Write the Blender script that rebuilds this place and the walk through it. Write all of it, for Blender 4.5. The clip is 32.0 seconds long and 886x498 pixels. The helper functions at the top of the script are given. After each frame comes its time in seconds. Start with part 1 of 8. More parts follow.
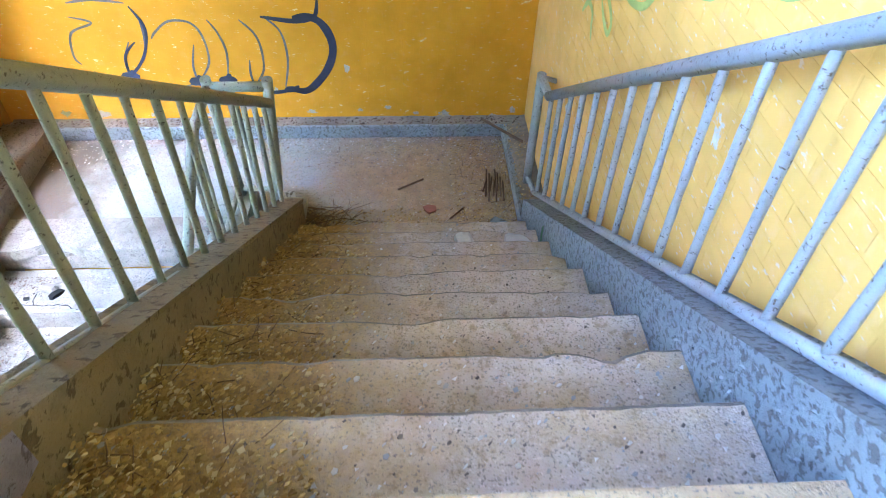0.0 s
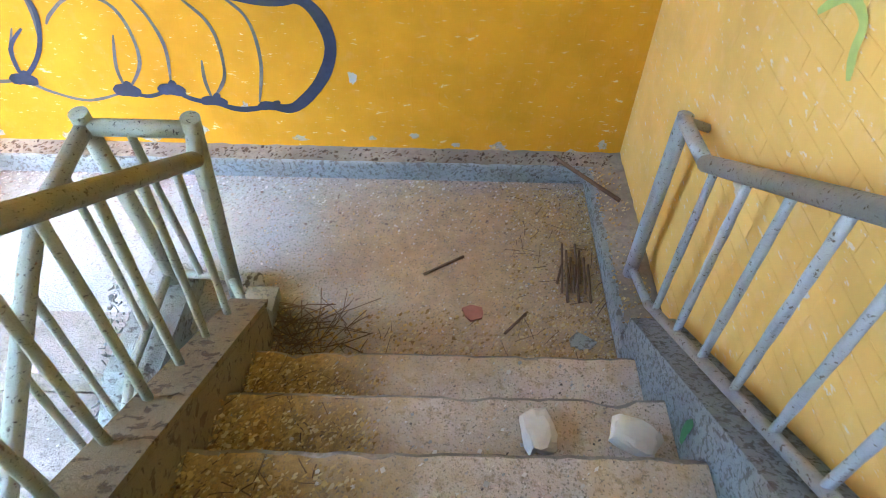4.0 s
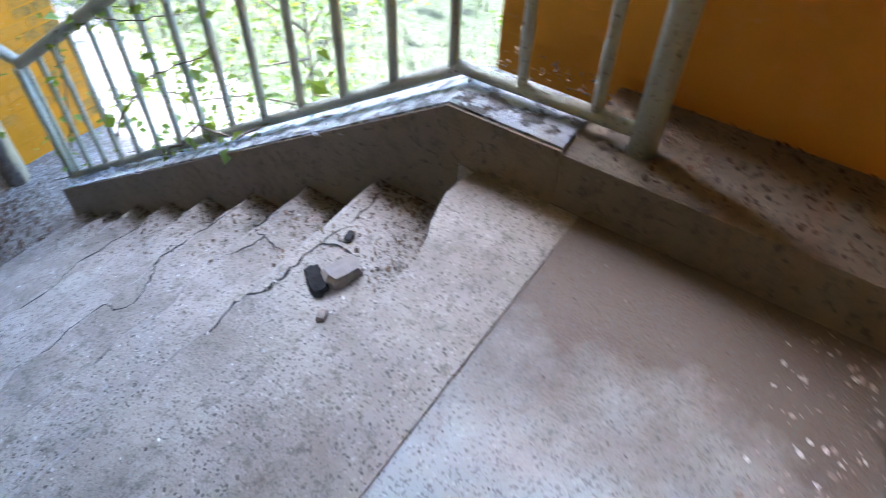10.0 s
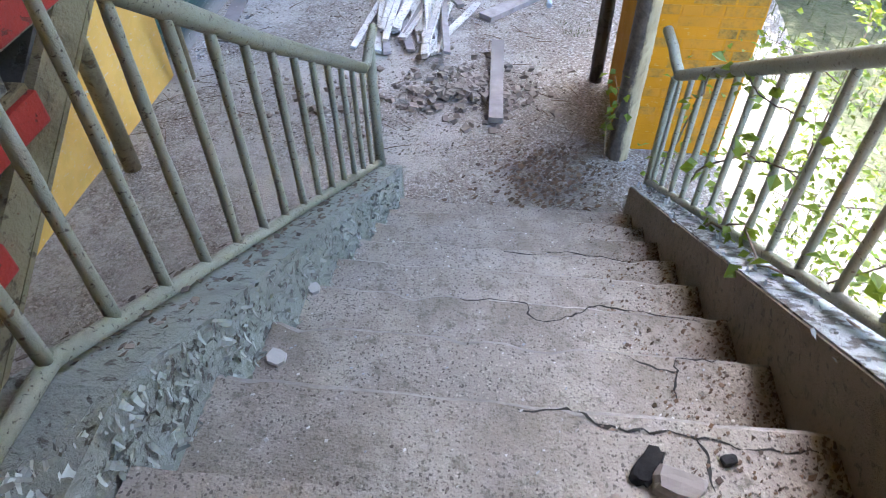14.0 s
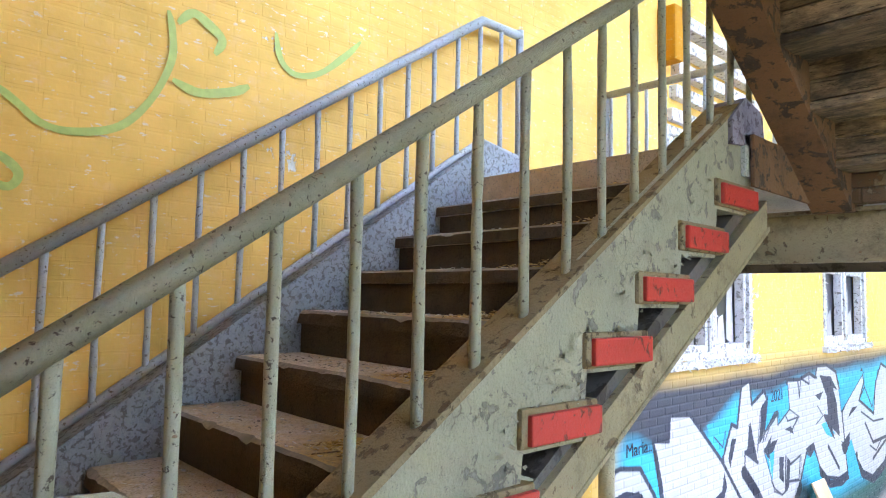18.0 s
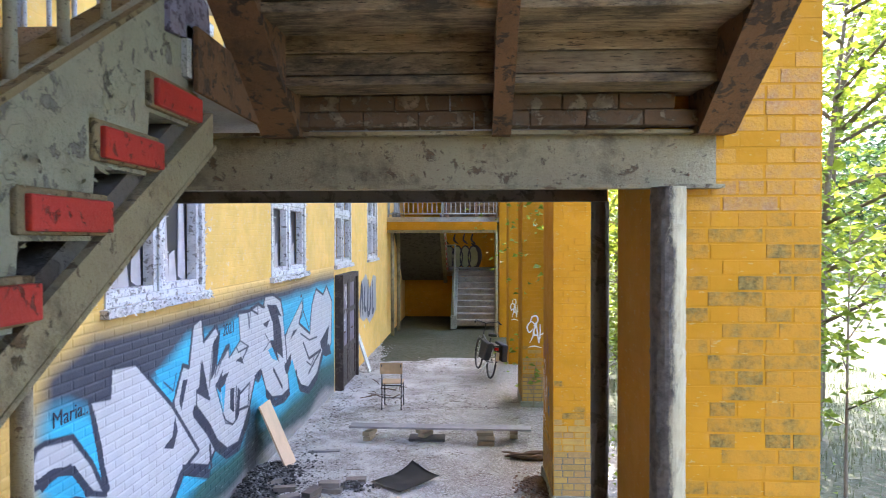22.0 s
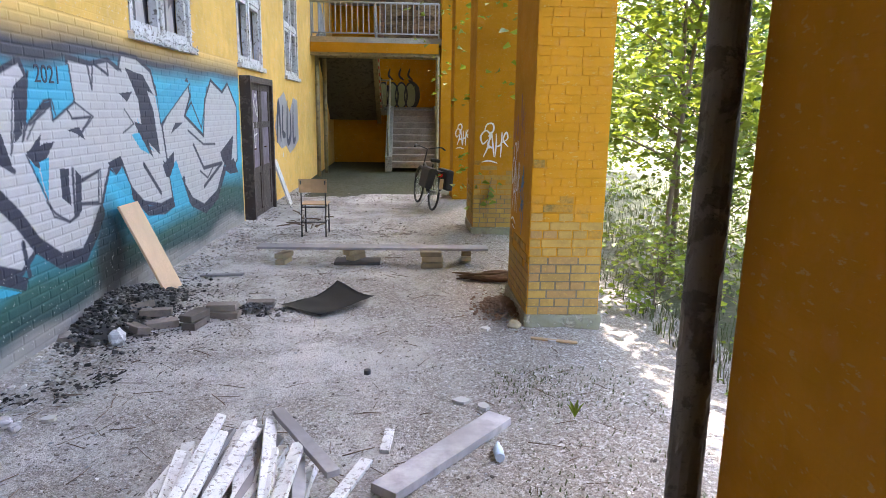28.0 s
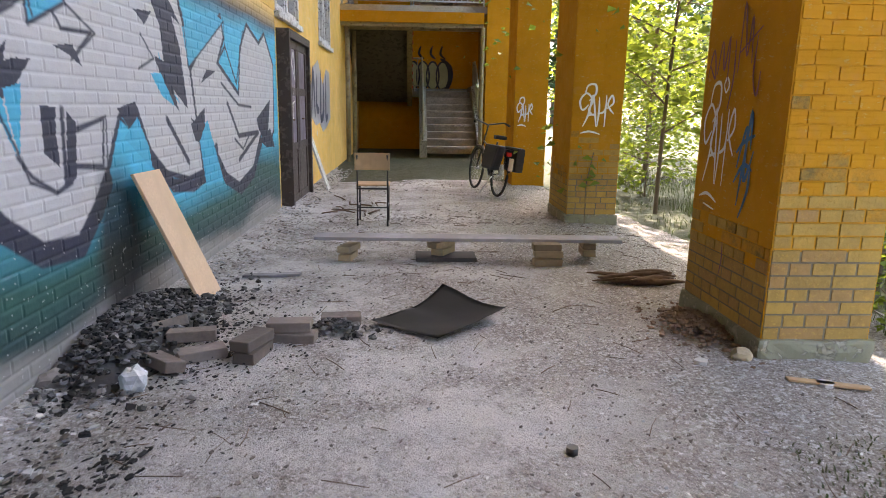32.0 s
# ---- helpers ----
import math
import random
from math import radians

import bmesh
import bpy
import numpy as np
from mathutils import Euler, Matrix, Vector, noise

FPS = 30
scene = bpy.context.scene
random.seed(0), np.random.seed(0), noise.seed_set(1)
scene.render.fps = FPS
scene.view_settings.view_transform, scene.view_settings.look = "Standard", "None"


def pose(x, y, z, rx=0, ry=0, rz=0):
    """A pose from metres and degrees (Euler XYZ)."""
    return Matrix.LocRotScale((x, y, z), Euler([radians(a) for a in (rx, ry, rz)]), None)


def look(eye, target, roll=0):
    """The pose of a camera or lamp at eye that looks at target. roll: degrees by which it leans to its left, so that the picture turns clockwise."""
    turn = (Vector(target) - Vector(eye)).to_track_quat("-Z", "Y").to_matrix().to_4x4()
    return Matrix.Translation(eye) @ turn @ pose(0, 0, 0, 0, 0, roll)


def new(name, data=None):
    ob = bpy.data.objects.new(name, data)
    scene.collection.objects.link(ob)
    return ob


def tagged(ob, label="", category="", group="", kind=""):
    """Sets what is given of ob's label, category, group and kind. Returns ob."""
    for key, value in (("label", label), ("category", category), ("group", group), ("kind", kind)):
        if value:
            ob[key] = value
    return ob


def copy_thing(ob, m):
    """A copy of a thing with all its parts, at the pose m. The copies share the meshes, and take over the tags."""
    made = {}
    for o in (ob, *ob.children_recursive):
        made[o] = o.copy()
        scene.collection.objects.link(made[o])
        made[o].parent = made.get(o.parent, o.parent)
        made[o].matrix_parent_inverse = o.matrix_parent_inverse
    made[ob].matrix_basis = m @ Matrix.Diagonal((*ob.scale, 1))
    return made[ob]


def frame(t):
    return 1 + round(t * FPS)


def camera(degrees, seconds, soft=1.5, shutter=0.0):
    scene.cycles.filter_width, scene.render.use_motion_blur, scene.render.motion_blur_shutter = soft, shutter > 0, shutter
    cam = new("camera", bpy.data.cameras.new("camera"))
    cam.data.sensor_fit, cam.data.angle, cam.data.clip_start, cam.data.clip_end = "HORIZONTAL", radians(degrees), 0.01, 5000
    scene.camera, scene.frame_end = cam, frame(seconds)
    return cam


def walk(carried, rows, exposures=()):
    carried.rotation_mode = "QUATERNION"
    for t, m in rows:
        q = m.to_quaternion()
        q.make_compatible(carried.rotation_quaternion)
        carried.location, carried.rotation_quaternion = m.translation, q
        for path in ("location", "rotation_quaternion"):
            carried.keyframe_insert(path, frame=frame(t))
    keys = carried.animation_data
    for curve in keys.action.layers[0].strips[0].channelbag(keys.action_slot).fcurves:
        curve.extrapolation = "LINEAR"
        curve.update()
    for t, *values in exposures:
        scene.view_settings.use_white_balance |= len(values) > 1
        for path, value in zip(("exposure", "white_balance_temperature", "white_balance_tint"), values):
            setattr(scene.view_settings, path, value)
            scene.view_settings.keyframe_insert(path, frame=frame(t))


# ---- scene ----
cam = camera(67.9, 32.0, 0.9, 0.28)
ROWS = [
    (0, -0.821, -4.067, 4.419, 45.17, -1.29, -2.88),
    (0.5, -0.834, -3.842, 4.418, 42.89, -0.97, -2.84),
    (1, -0.782, -3.616, 4.399, 41.66, -0.22, -4.21),
    (1.5, -0.752, -3.412, 4.337, 41.40, -1.03, -3.51),
    (2, -0.773, -3.250, 4.273, 41.42, -1.17, -0.79),
    (2.5, -0.842, -3.058, 4.149, 41.60, -1.07, -0.04),
    (3, -0.806, -2.872, 4.022, 41.99, -1.21, 0.48),
    (3.5, -0.834, -2.672, 3.901, 41.85, -1.32, 0.56),
    (5.5, -0.742, -2.015, 3.237, 45.67, -0.47, 1.15),
    (6, -0.690, -1.825, 3.094, 45.88, -1.09, 4.08),
    (6.5, -0.775, -1.599, 2.980, 46.02, -1.62, 8.86),
    (7, -0.810, -1.345, 2.880, 45.57, -2.06, 17.74),
    (7.5, -0.937, -1.145, 2.795, 45.20, -2.97, 28.46),
    (8, -1.144, -0.964, 2.726, 45.78, -3.84, 40.91),
    (8.5, -1.336, -0.732, 2.637, 45.33, -4.84, 56.30),
    (9, -1.666, -0.534, 2.614, 44.32, -1.75, 76.97),
    (9.5, -2.000, -0.506, 2.654, 42.64, -1.22, 100.45),
    (10, -2.225, -0.602, 2.654, 42.73, -1.04, 124.23),
    (10.5, -2.424, -0.685, 2.713, 41.30, 1.05, 142.87),
    (11, -2.532, -0.700, 2.670, 42.59, 0.69, 161.38),
    (11.5, -2.553, -0.708, 2.621, 43.25, 0.64, 172.71),
    (12, -2.545, -0.713, 2.612, 43.62, 1.17, 177.78),
    (12.5, -2.558, -0.706, 2.611, 44.04, 1.71, 180.71),
    (13, -2.562, -0.709, 2.619, 44.61, 1.78, 181.95),
    (13.5, -2.582, -0.711, 2.628, 45.02, 1.80, 182.78),
    (15.5, -2.590, -1.022, 2.810, 41.64, -3.10, 214.70),
    (16, -2.616, -1.029, 2.809, 48.23, -3.65, 224.81),
    (16.5, -2.613, -1.048, 2.808, 60.12, -2.93, 229.33),
    (17, -2.654, -1.058, 2.800, 73.99, -0.91, 230.02),
    (17.5, -2.654, -1.052, 2.795, 87.52, -0.65, 229.27),
    (18, -2.647, -1.067, 2.769, 94.21, -1.20, 227.12),
    (18.5, -2.633, -1.093, 2.779, 94.68, -1.77, 225.28),
    (19, -2.580, -1.155, 2.771, 91.47, -1.65, 222.35),
    (19.5, -2.511, -1.202, 2.796, 90.55, -1.49, 217.00),
    (20, -2.503, -1.306, 2.780, 89.70, -1.01, 210.55),
    (20.5, -2.479, -1.449, 2.787, 89.34, -0.97, 205.51),
    (21, -2.411, -1.540, 2.788, 89.25, -1.14, 196.86),
    (21.5, -2.405, -1.586, 2.780, 89.32, -0.37, 187.42),
    (22, -2.482, -1.602, 2.752, 89.19, 0.09, 182.55),
    (22.5, -2.534, -1.667, 2.747, 86.75, -0.22, 180.59),
    (23, -2.531, -1.771, 2.693, 84.42, -0.47, 179.83),
    (23.5, -2.464, -1.960, 2.570, 83.05, -0.50, 179.01),
    (24, -2.430, -2.108, 2.500, 82.32, -0.47, 177.02),
    (24.5, -2.465, -2.220, 2.394, 81.33, -0.54, 176.47),
    (25, -2.484, -2.390, 2.310, 79.87, -0.45, 177.46),
    (25.5, -2.437, -2.631, 2.203, 78.80, -0.51, 176.26),
    (26, -2.445, -2.756, 2.090, 78.33, -1.25, 176.11),
    (26.5, -2.441, -2.975, 1.967, 78.22, -1.11, 177.79),
    (28.5, -2.346, -3.702, 1.571, 77.97, -0.83, 176.69),
    (29, -2.297, -3.830, 1.514, 77.79, -1.53, 178.35),
    (29.5, -2.199, -4.054, 1.409, 77.89, -1.05, 180.92),
    (30, -2.099, -4.291, 1.316, 77.59, -1.11, 182.55),
    (30.5, -2.027, -4.556, 1.240, 77.35, -1.06, 187.70),
    (31, -1.849, -4.750, 1.238, 77.71, -0.60, 188.03),
    (31.5, -1.705, -5.030, 1.203, 78.01, -0.54, 181.50),
    (32, -1.552, -5.361, 1.224, 77.70, -0.90, 177.26),
]
EXPOSURES = [(0.0, 5.65, 4900, 9), (2.0, 5.8, 5100, 8), (5.5, 5.95, 5250, 9), (7.0, 5.75, 5200, 8), (8.0, 5.25, 5000, 7), (9.0, 4.6, 4700, 6), (10.0, 4.5, 5100, 12), (12.0, 4.25, 5600, 12), (16.0, 4.5, 6100, 15), (18.0, 5.15, 6300, 15), (20.0, 4.95, 6050, 15), (22.0, 4.35, 6000, 20), (25.0, 4.1, 6200, 23), (29.0, 4.2, 6600, 17), (30.0, 4.1, 6600, 17), (32.0, 3.95, 7200, 20)]
walk(cam, [(t, pose(x, y, z, rx, ry, rz)) for t, x, y, z, rx, ry, rz in ROWS], EXPOSURES)

# ---- world and sun ----
world = bpy.data.worlds.new("world")
scene.world = world
world.use_nodes = True
wn, wl = world.node_tree.nodes, world.node_tree.links
sky = wn.new("ShaderNodeTexSky")
sky.sky_type, sky.sun_disc = "NISHITA", False
SUN_EL, SUN_AZ = 56.0, 182.0          # azimuth clockwise from +y
sky.dust_density, sky.air_density = 3.0, 1.0
sky.sun_elevation, sky.sun_rotation = radians(SUN_EL), radians(SUN_AZ)
wl.new(sky.outputs["Color"], wn["Background"].inputs["Color"])
wn["Background"].inputs["Strength"].default_value = 0.15
sun = new("sun", bpy.data.lights.new("sun", "SUN"))
sun.data.energy, sun.data.angle, sun.data.color = 1.7, radians(0.6), (1.0, 0.95, 0.86)
sd = Vector((math.sin(radians(SUN_AZ)) * math.cos(radians(SUN_EL)), math.cos(radians(SUN_AZ)) * math.cos(radians(SUN_EL)), math.sin(radians(SUN_EL))))
sun.matrix_world = look(sd * 40, (0, 0, 0))


# ---- materials ----
class Nodes:
    """A small builder of node materials."""

    def __init__(self, name):
        self.m = bpy.data.materials.new(name)
        self.m.use_nodes = True
        self.n, self.l = self.m.node_tree.nodes, self.m.node_tree.links
        self.bsdf = self.n["Principled BSDF"]
        self.pos = self.n.new("ShaderNodeNewGeometry").outputs["Position"]

    def put(self, sock, v):
        if hasattr(v, "links"):
            self.l.new(v, sock)
        elif v is not None:
            sock.default_value = v
        return sock

    def noise(self, scale, detail=4, rough=0.55, vec=None, dist=0.0):
        t = self.n.new("ShaderNodeTexNoise")
        self.put(t.inputs["Vector"], vec or self.pos)
        t.inputs["Scale"].default_value, t.inputs["Detail"].default_value = scale, detail
        t.inputs["Roughness"].default_value, t.inputs["Distortion"].default_value = rough, dist
        return t.outputs["Fac"]

    def voronoi(self, scale, feature="F1", out="Distance", vec=None):
        t = self.n.new("ShaderNodeTexVoronoi")
        t.feature = feature
        self.put(t.inputs["Vector"], vec or self.pos)
        t.inputs["Scale"].default_value = scale
        return t.outputs[out]

    def stretch(self, sx, sy, sz):
        t = self.n.new("ShaderNodeMapping")
        self.put(t.inputs["Vector"], self.pos)
        t.inputs["Scale"].default_value = (sx, sy, sz)
        return t.outputs["Vector"]

    def warp(self, amount, scale=6.0):
        """The place, pushed about by noise."""
        t = self.n.new("ShaderNodeTexNoise")
        self.put(t.inputs["Vector"], self.pos)
        t.inputs["Scale"].default_value = scale
        a = self.n.new("ShaderNodeVectorMath")
        a.operation = "MULTIPLY_ADD"
        self.put(a.inputs[0], t.outputs["Color"])
        a.inputs[1].default_value = (amount,) * 3
        self.put(a.inputs[2], self.pos)
        return a.outputs[0]

    def ramp(self, fac, lo, hi):
        t = self.n.new("ShaderNodeMapRange")
        self.put(t.inputs["Value"], fac)
        t.inputs["From Min"].default_value, t.inputs["From Max"].default_value = lo, hi
        return t.outputs["Result"]

    def mix(self, fac, a, b, mode="MIX"):
        t = self.n.new("ShaderNodeMix")
        t.data_type, t.blend_type = "RGBA", mode
        self.put(t.inputs["Factor"], fac)
        for key, v in ((6, a), (7, b)):
            self.put(t.inputs[key], (*v, 1) if isinstance(v, tuple) and len(v) == 3 else v)
        return t.outputs[2]

    def math(self, op, a, b=0.0):
        t = self.n.new("ShaderNodeMath")
        t.operation = op
        self.put(t.inputs[0], a), self.put(t.inputs[1], b)
        return t.outputs[0]

    def random(self):
        return self.n.new("ShaderNodeObjectInfo").outputs["Random"]

    def island(self):
        return self.n.new("ShaderNodeNewGeometry").outputs["Random Per Island"]

    def axis(self, k):
        t = self.n.new("ShaderNodeSeparateXYZ")
        self.put(t.inputs[0], self.pos)
        return t.outputs[k]

    def bump(self, height, strength, dist=0.01):
        t = self.n.new("ShaderNodeBump")
        self.put(t.inputs["Height"], height)
        t.inputs["Strength"].default_value, t.inputs["Distance"].default_value = strength, dist
        if self.bsdf.inputs["Normal"].links:
            self.l.new(self.bsdf.inputs["Normal"].links[0].from_socket, t.inputs["Normal"])
        self.l.new(t.outputs["Normal"], self.bsdf.inputs["Normal"])

    def done(self, color, rough=0.8, metal=0.0, spec=None):
        self.put(self.bsdf.inputs["Base Color"], (*color, 1) if isinstance(color, tuple) and len(color) == 3 else color)
        self.put(self.bsdf.inputs["Roughness"], rough)
        self.bsdf.inputs["Metallic"].default_value = metal
        if spec is not None:
            self.bsdf.inputs["Specular IOR Level"].default_value = spec
        return self.m


def mul(c, k):
    return tuple(min(1.0, v * k) for v in c)


def plain(name, c, rough=0.7, grain=30.0, vary=0.25, bump=0.15, metal=0.0, per=0.0):
    """A surface with two scales of tone and a fine relief; per: how far the tone changes from piece to piece."""
    n = Nodes(name)
    col = n.mix(n.ramp(n.noise(grain / 12, 3), 0.3, 0.7), mul(c, 1 - vary), mul(c, 1 + vary))
    col = n.mix(n.ramp(n.noise(grain, 5), 0.35, 0.75), col, mul(c, 1 - vary * 0.6))
    if per:
        col = n.mix(n.ramp(n.random(), 0, 1), n.mix(1.0, col, (1 - per,) * 3, "MULTIPLY"), col)
    n.bump(n.noise(grain * 2, 6), bump, 0.004)
    return n.done(col, rough, metal)


def brick_height(n, ax, along=0.24, course=0.0667):
    """Joints of a running bond on an upright wall; ax: 0 or 1, the axis along the wall."""
    t = n.n.new("ShaderNodeTexBrick")
    c = n.n.new("ShaderNodeCombineXYZ")
    n.put(c.inputs[0], n.axis(ax)), n.put(c.inputs[1], n.axis(2))
    n.put(t.inputs["Vector"], c.outputs[0])
    t.inputs["Scale"].default_value = 1.0
    t.inputs["Brick Width"].default_value, t.inputs["Row Height"].default_value = along, course
    t.inputs["Mortar Size"].default_value, t.inputs["Mortar Smooth"].default_value = 0.006, 0.6
    for k in ("Color1", "Color2"):
        t.inputs[k].default_value = (1, 1, 1, 1)
    t.inputs["Mortar"].default_value = (0, 0, 0, 1)
    return t.outputs["Color"]


def painted_wall(name, c, ax, wear=0.35, brick=0.5, chip=(0.62, 0.6, 0.58), spread=False, bare=0.0):
    """Old paint on brick: faded patches, small chips that bare the plaster, and soft joints."""
    n = Nodes(name)
    big, mid, fine = n.noise(0.9, 4), n.noise(5, 5), n.noise(70, 4)
    col = n.mix(n.ramp(big, 0.3, 0.7), mul(c, 0.86), mul(c, 1.1))
    col = n.mix(n.math("MULTIPLY", n.ramp(mid, 0.45, 0.75), 0.5), col, mul(c, 0.72))
    col = n.mix(n.math("MULTIPLY", n.ramp(n.noise(16, 6), 0.55, 0.8), 0.35), col, (c[0], c[1] * 1.12, min(1, c[2] * 2.2 + 0.08)))
    chips = n.ramp(n.noise(13, 8, 0.7, n.stretch(0.8, 0.8, 1.5)), 0.655 - 0.03 * wear, 0.67 - 0.03 * wear)
    col = n.mix(n.math("MULTIPLY", chips, min(1.0, wear * 1.5)), col, chip)
    if spread:
        col = n.mix(n.math("MULTIPLY", n.ramp(n.noise(34, 4, 0.65, n.stretch(0.6, 0.6, 1.6)), 0.63, 0.66), 0.6), col, chip)
        col = n.mix(n.math("MULTIPLY", n.ramp(n.noise(2.1, 6, 0.7), 0.52, 0.75), 0.25), col, mul(c, 0.72))
        col = n.mix(n.ramp(n.random(), 0, 1), col, n.mix(1.0, col, (0.985, 0.98, 0.975), "MULTIPLY"))
    if bare:
        peel = n.ramp(n.noise(3.4, 9, 0.68, dist=0.3), bare, bare + 0.012)
        col = n.mix(peel, col, n.mix(n.ramp(n.noise(22, 5, 0.7), 0.4, 0.65), chip, mul(chip, 0.72)))
        n.bump(peel, 0.6, -0.006)
    n.bump(brick_height(n, ax), brick, 0.006)
    n.bump(mid, 0.25, 0.02)
    n.bump(fine, 0.2, 0.003)
    n.bump(chips, 0.2, -0.004)
    return n.done(col, n.ramp(mid, -1.3, 1.0), spec=0.2)


YELLOW, OCHRE = (0.46, 0.205, 0.005), (0.46, 0.21, 0.014)
M_NORTH = painted_wall("yellow_plaster", (0.66, 0.315, 0.012), 0, 0.7, 0.12, (0.70, 0.56, 0.30), True)
M_EAST = painted_wall("pale_yellow_brick", (0.80, 0.50, 0.13), 1, 0.35, 0.15, (0.72, 0.70, 0.68), True, 0.66)
M_PIER = painted_wall("yellow_brick_paint", YELLOW, 0, 0.5, 0.12, (0.42, 0.30, 0.12), True)
M_PIERSIDE = painted_wall("ochre_plaster", OCHRE, 1, 0.2, 0.1, (0.4, 0.3, 0.2))


def concrete(name, c, speck=0.35, dust=(0.55, 0.48, 0.42), drift=None, rub=None, heap_x=None):
    """Exposed aggregate concrete: dark and pale grit in a worn grey-pink ground, with dust."""
    n = Nodes(name)
    jog = n.warp(0.012, 70.0)
    cell = n.voronoi(150, "F1", "Color", jog)
    s = n.n.new("ShaderNodeSeparateXYZ")
    n.put(s.inputs[0], cell)
    grit = n.ramp(s.outputs[0], 0.78, 0.84)
    pale = n.ramp(s.outputs[1], 0.84, 0.9)
    near = n.ramp(n.voronoi(150, "F1", "Distance", jog), 0.55, 0.4)
    col = n.mix(n.ramp(n.noise(2.2, 5), 0.3, 0.7), mul(c, 0.8), mul(c, 1.15))
    col = n.mix(n.math("MULTIPLY", n.math("MULTIPLY", grit, near), speck * 2), col, mul(c, 0.22))
    col = n.mix(n.math("MULTIPLY", n.math("MULTIPLY", pale, near), speck), col, mul(c, 1.7))
    col = n.mix(n.math("MULTIPLY", n.ramp(n.noise(6, 6), 0.5, 0.72), 0.6), col, dust)
    if rub:
        col = n.mix(n.math("MULTIPLY", n.ramp(n.noise(3.1, 8, 0.72), 0.44, 0.62), 0.7), col, rub)
        col = n.mix(n.math("MULTIPLY", n.ramp(n.noise(24, 6, 0.75), 0.54, 0.64), 0.6), col, mul(rub, 0.55))
    if heap_x:
        e = n.math("ADD", n.axis(0), n.math("MULTIPLY", n.noise(5.0, 6, 0.7), 0.7))
        col = n.mix(n.math("MULTIPLY", n.ramp(e, heap_x, heap_x - 0.3), 0.9), col, n.mix(n.ramp(n.noise(40, 6, 0.75), 0.4, 0.62), (0.40, 0.27, 0.09), (0.2, 0.13, 0.05)))
    if drift:
        edge = n.math("ADD", n.axis(0), n.math("MULTIPLY", n.noise(1.7, 5, 0.65), 1.6))
        col = n.mix(n.math("MULTIPLY", n.ramp(edge, -0.75, 0.0), 0.9), col, n.mix(n.ramp(n.noise(14, 6, 0.7), 0.35, 0.7), drift, mul(drift, 1.5)))
        # Brown dirt near the west kerb, with the wall's shade painted in.
        west = n.math("ADD", n.axis(0), n.math("MULTIPLY", n.noise(4.0, 6, 0.7), 0.7))
        col = n.mix(n.math("MULTIPLY", n.ramp(west, -2.3, -2.65), 0.9), col, (0.12, 0.085, 0.06))
        dx, dy = n.math("ADD", n.axis(0), 1.53), n.math("ADD", n.axis(1), 0.98)
        away = n.math("ADD", n.math("SQRT", n.math("ADD", n.math("MULTIPLY", dx, dx), n.math("MULTIPLY", dy, dy))), n.math("MULTIPLY", n.noise(9, 6, 0.7), 0.3))
        col = n.mix(n.math("MULTIPLY", n.ramp(away, 0.42, 0.22), 0.85), col, n.mix(n.ramp(n.noise(30, 6, 0.7), 0.35, 0.65), (0.21, 0.115, 0.035), (0.085, 0.05, 0.025)))
        side = n.math("ADD", n.axis(1), n.math("MULTIPLY", n.noise(3.0, 5, 0.65), 0.5))
        col = n.mix(n.math("MULTIPLY", n.ramp(side, 0.04, 0.2), 0.7), col, (0.42, 0.35, 0.33))
    col = n.mix(n.math("MULTIPLY", n.ramp(n.noise(130, 3), 0.58, 0.66), 0.75), col, mul(c, 0.35))
    n.bump(n.noise(50, 6), 0.35, 0.008)
    n.bump(n.noise(160, 4), 0.8, 0.004)
    return n.done(col, 0.9)


M_STEP = concrete("terrazzo_concrete", (0.50, 0.43, 0.38), 0.3, (0.57, 0.44, 0.24), None, (0.38, 0.275, 0.14), -0.48)
M_STEP2 = concrete("weathered_concrete", (0.32, 0.285, 0.25), 0.45, (0.38, 0.345, 0.29), None, (0.17, 0.145, 0.115))
M_LAND = concrete("dusty_screed", (0.39, 0.40, 0.385), 0.25, (0.40, 0.34, 0.29), (0.35, 0.25, 0.145))


